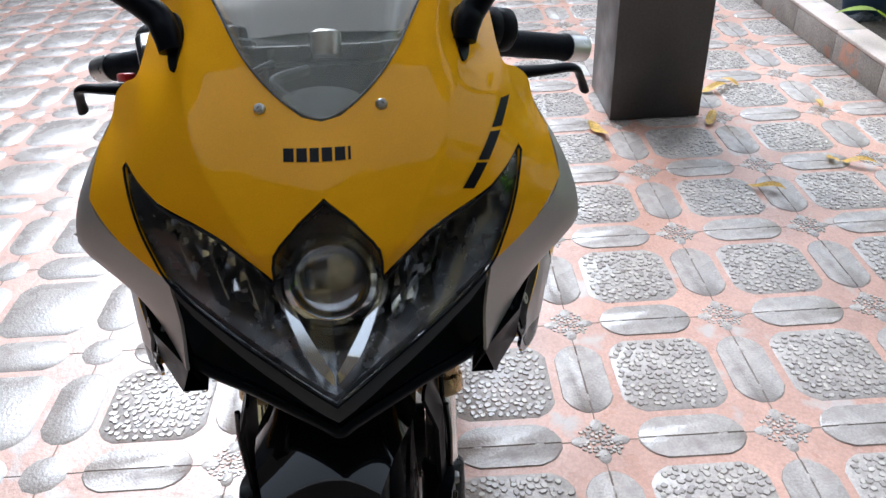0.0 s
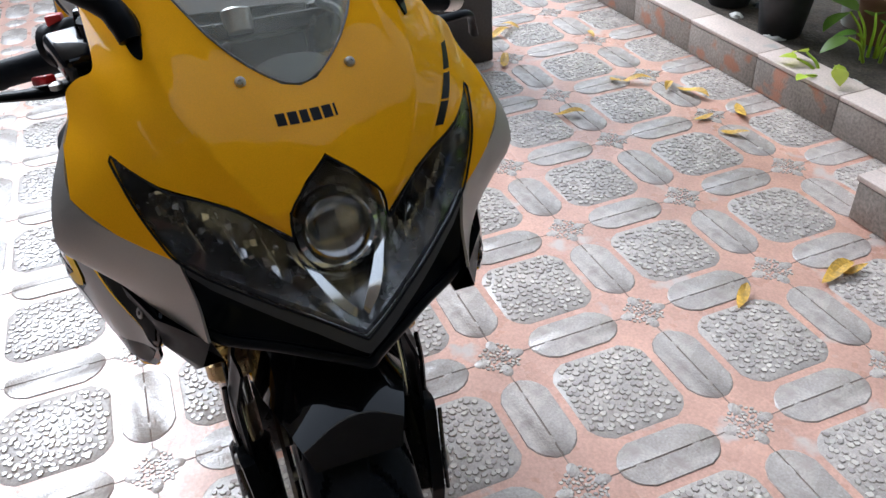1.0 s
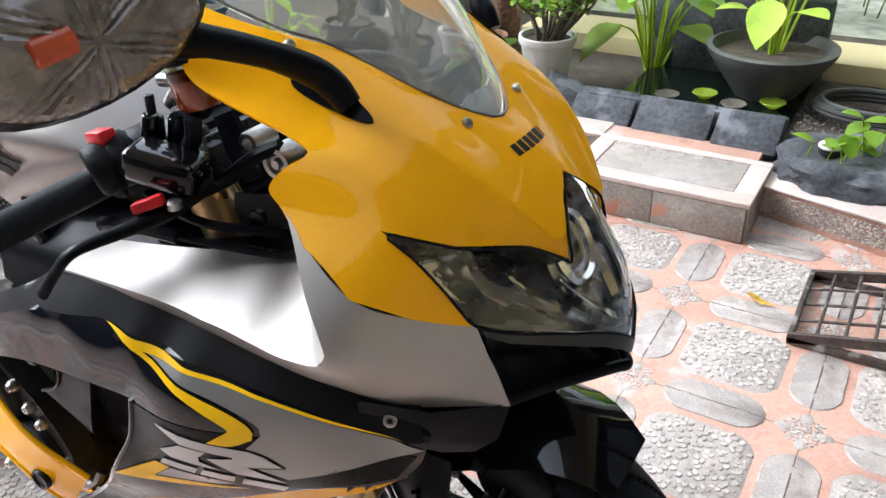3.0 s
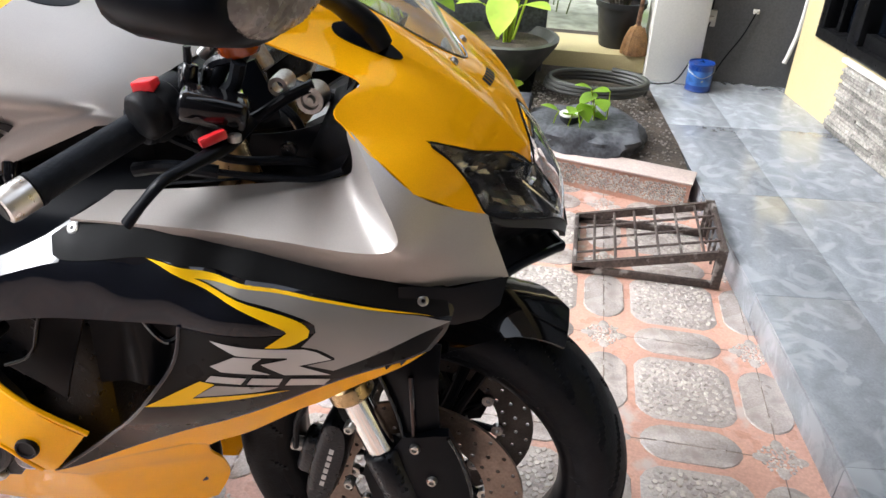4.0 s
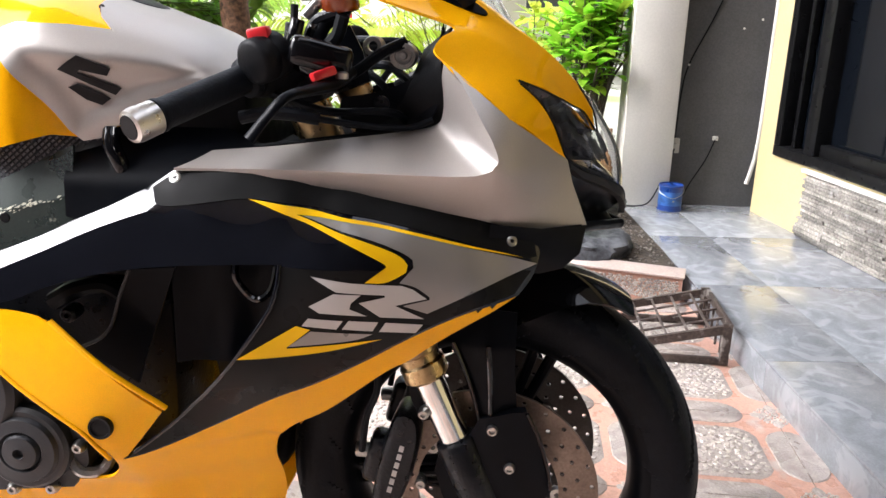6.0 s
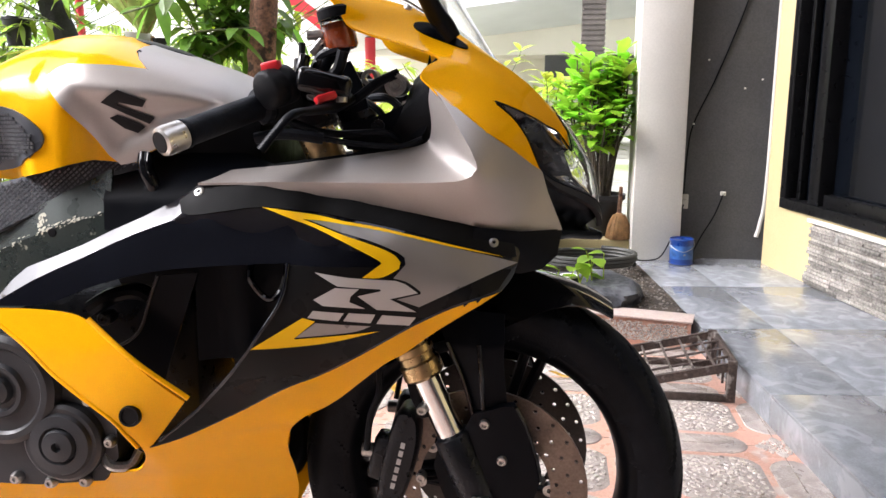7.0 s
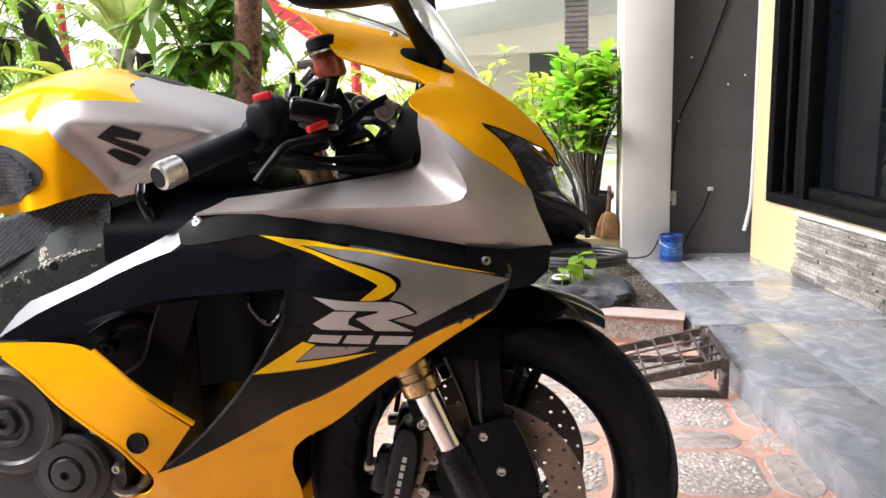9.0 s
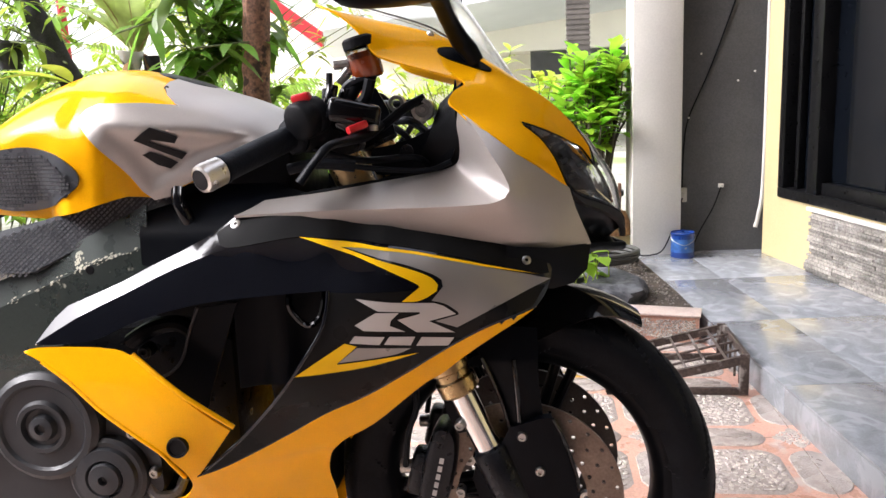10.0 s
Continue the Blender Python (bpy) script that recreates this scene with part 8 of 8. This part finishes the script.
far_bm = bmesh.new()
dots_bm = bmesh.new()
DOT = rounded(0.0105, 0.0105, 0.004, 0.004, 0.8, 1)
far_seam = bmesh.new()
for i in range(-16, 5):
    for j in range(-14, 5):
        x, y = TILE_X + i * PITCH, TILE_Y + j * PITCH
        near = -8 <= i <= 3 and -3 <= j <= 3
        if driveway(x, y, 0.10):
            if near:
                lay("pebble_plate", oct_meshes[(i * 3 + j * 5) % 4], x, y, 90 * ((i + 2 * j) % 4))
            else:
                raised(far_bm, [p + Vector((x, y)) for p in OCT], -0.006, -0.002)
        for ox, oy, turn in ((PITCH / 2, 0, 90), (0, PITCH / 2, 0)):
            if driveway(x + ox, y + oy, 0.05):
                if near:
                    lay("tile_plate", obl_mesh, x + ox, y + oy, turn)
                else:
                    raised(far_bm, [(Vector((p.y, p.x)) if turn else p) + Vector((x + ox, y + oy)) for p in OBL], -0.006, -0.002)
        if driveway(x + PITCH / 2, y + PITCH / 2, 0.03):
            if near:
                lay("rosette", ros_mesh, x + PITCH / 2, y + PITCH / 2, 0)
                for ox, oy in ((0.121, 0), (-0.121, 0), (0, 0.121), (0, -0.121)):
                    if driveway(x + PITCH / 2 + ox, y + PITCH / 2 + oy, 0.0):
                        raised(dots_bm, [p + Vector((x + PITCH / 2 + ox, y + PITCH / 2 + oy)) for p in DOT], -0.006, -0.002, 0.003)
            else:
                raised(far_bm, [Vector((x + PITCH / 2 + 0.048 * math.cos(t), y + PITCH / 2 + 0.048 * math.sin(t))) for t in [2 * math.pi * q / 10 for q in range(10)]], -0.006, -0.002)
        # thin dark joint between tiles
        for ox, oy, hx, hy in ((PITCH / 2, 0, 0.0011, PITCH / 2), (0, PITCH / 2, PITCH / 2, 0.0011)):
            if driveway(x + ox, y + oy, 0.02):
                add_box(far_seam, x + ox - hx, x + ox + hx, y + oy - hy, y + oy + hy, -0.0045, -0.0033)
part("small_plates", dots_bm, PLATE, floor, sharp=40)["kind"] = "stuff"
rest = part("far_plates", far_bm, PLATE, floor, sharp=40)
rest["kind"] = "stuff"
part("tile_joints", far_seam, material("joint_dirt", (0.20, 0.15, 0.125), 0.9, vary=0.3, scale=30), floor, smooth=False)["kind"] = "stuff"

# ---- marble tiles of the porch ----
CUTS_U = [0.0, 0.252, 0.852, 1.452, 2.052, 2.652, 3.2]
CUTS_V = [-6.0] + [-5.654 + 0.6 * k for k in range(15)] + [3.1]
for u0, u1 in zip(CUTS_U, CUTS_U[1:]):
    for v0, v1 in zip(CUTS_V, CUTS_V[1:]):
        if v1 < -2.5 or u0 > 1.5:
            continue
        g = 0.0006
        t = part("marble_tile", quad_prism([porch_at(v0 + g, u0 + g), porch_at(v1 - g, u0 + g), porch_at(v1 - g, u1 - g), porch_at(v0 + g, u1 - g)], PORCH_Z - 0.0079, PORCH_Z + rng.uniform(-0.0004, 0.0004), 0.0012), MARBLE, porch)
for v0, v1 in zip(CUTS_V, CUTS_V[1:]):
    if v1 > -2.5:
        part("riser_tile", quad_prism([porch_at(v0 + 0.001, 0.0), porch_at(v1 - 0.001, 0.0), porch_at(v1 - 0.001, 0.0118), porch_at(v0 + 0.001, 0.0118)], -0.01, PORCH_Z - 0.0085, 0.001), MARBLE, porch)

# ---- stacked slate below the window ----
rng = random.Random(7)
z = PORCH_Z + 0.001
row = 0
while z < 0.345:
    h = min(rng.uniform(0.011, 0.017), 0.349 - z)
    a = 0.40 + rng.uniform(0, 0.05)
    while a < 2.7:
        w = rng.uniform(0.12, 0.32)
        part("slate", wall_block(a + 0.001, a + w - 0.001, -0.016 - rng.uniform(0, 0.012), 0.0, z + 0.0008, z + h - 0.0008, 0.002), SLATE, wall_house)
        a += w
    z += h
part("slate_cap", wall_block(0.40, 2.7, -0.022, 0.0, 0.3495, 0.366, 0.003), WHITEWALL, wall_house)

# ---- facing tiles of the curbs ----
FACE = material("curb_face", (0.285, 0.245, 0.215), 0.6, vary=0.2, scale=9, fine=0.25, fine_scale=110, bump=0.5, bump_scale=110, piece=0.12, second=(0.42, 0.20, 0.13), second_at=0.58, second_scale=11)
TOPPINK = material("curb_top", (0.54, 0.435, 0.385), 0.55, vary=0.12, scale=7, fine=0.12, fine_scale=150, bump=0.2, piece=0.08, second=(0.42, 0.38, 0.35), second_at=0.62, second_scale=9)
for k in range(16):
    x0 = -0.52 - (k + 1) * PITCH
    part("curb_tile", box(x0 + 0.001, x0 + PITCH - 0.001, CURB_Y - 0.008, CURB_Y - 0.001, 0.0, BED_H - 0.010, 0.002), FACE, curb)
    part("curb_cap", box(x0 + 0.001, x0 + PITCH - 0.001, CURB_Y - 0.010, CURB_Y + 0.112, BED_H - 0.009, BED_H + 0.006, 0.004), TOPPINK, curb)
part("step_face", box(0.001, 0.266, -0.007, -0.0005, 0.0, BED_H - 0.012, 0.002), FACE, bridge)
part("step_face", box(0.268, 0.534, -0.007, -0.0005, 0.0, BED_H - 0.012, 0.002), FACE, bridge)
part("step_face", box(0.5355, 0.542, 0.0, 0.285, 0.0, BED_H - 0.012, 0.002), FACE, bridge)
for x0, x1, y0, y1 in ((-0.008, 0.543, -0.009, 0.056), (-0.008, 0.543, 0.264, 0.30), (-0.008, 0.052, 0.0575, 0.2625), (0.483, 0.543, 0.0575, 0.2625)):
    part("step_border", box(x0, x1, y0, y1, BED_H - 0.011, BED_H + 0.006, 0.004), TOPPINK, bridge)
C0, C1 = Vector((-0.016, 1.70)), Vector((0.583, 1.555))
cd = (C1 - C0).normalized()
cn = Vector((cd.y, -cd.x))
L2 = (C1 - C0).length


def along2(a, o):
    p = C0 + cd * a + cn * o
    return (p.x, p.y)


part("curb_cap", quad_prism([along2(-0.0, 0.010), along2(L2 + 0.004, 0.010), along2(L2 + 0.004, -0.10), along2(-0.0, -0.10)], 0.0945, 0.103, 0.003), TOPPINK, curb2)
panel = bmesh.new()
outline2 = [Vector((x, y)) for x, y in ((0.01, 0.012), (L2 - 0.01, 0.012), (L2 - 0.01, 0.085), (0.01, 0.085))]
fill_stones(panel, outline2, 0.0095, 0.001, 77)
for v in panel.verts:
    p = C0 + cd * v.co.x + cn * (v.co.z + 0.002)
    v.co = Vector((p.x, p.y, v.co.y))
o = part("face_pebbles", panel, PEBBLE, curb2, smooth=False)
o["kind"] = "stuff"
for f in o.data.polygons:
    f.material_index = 0
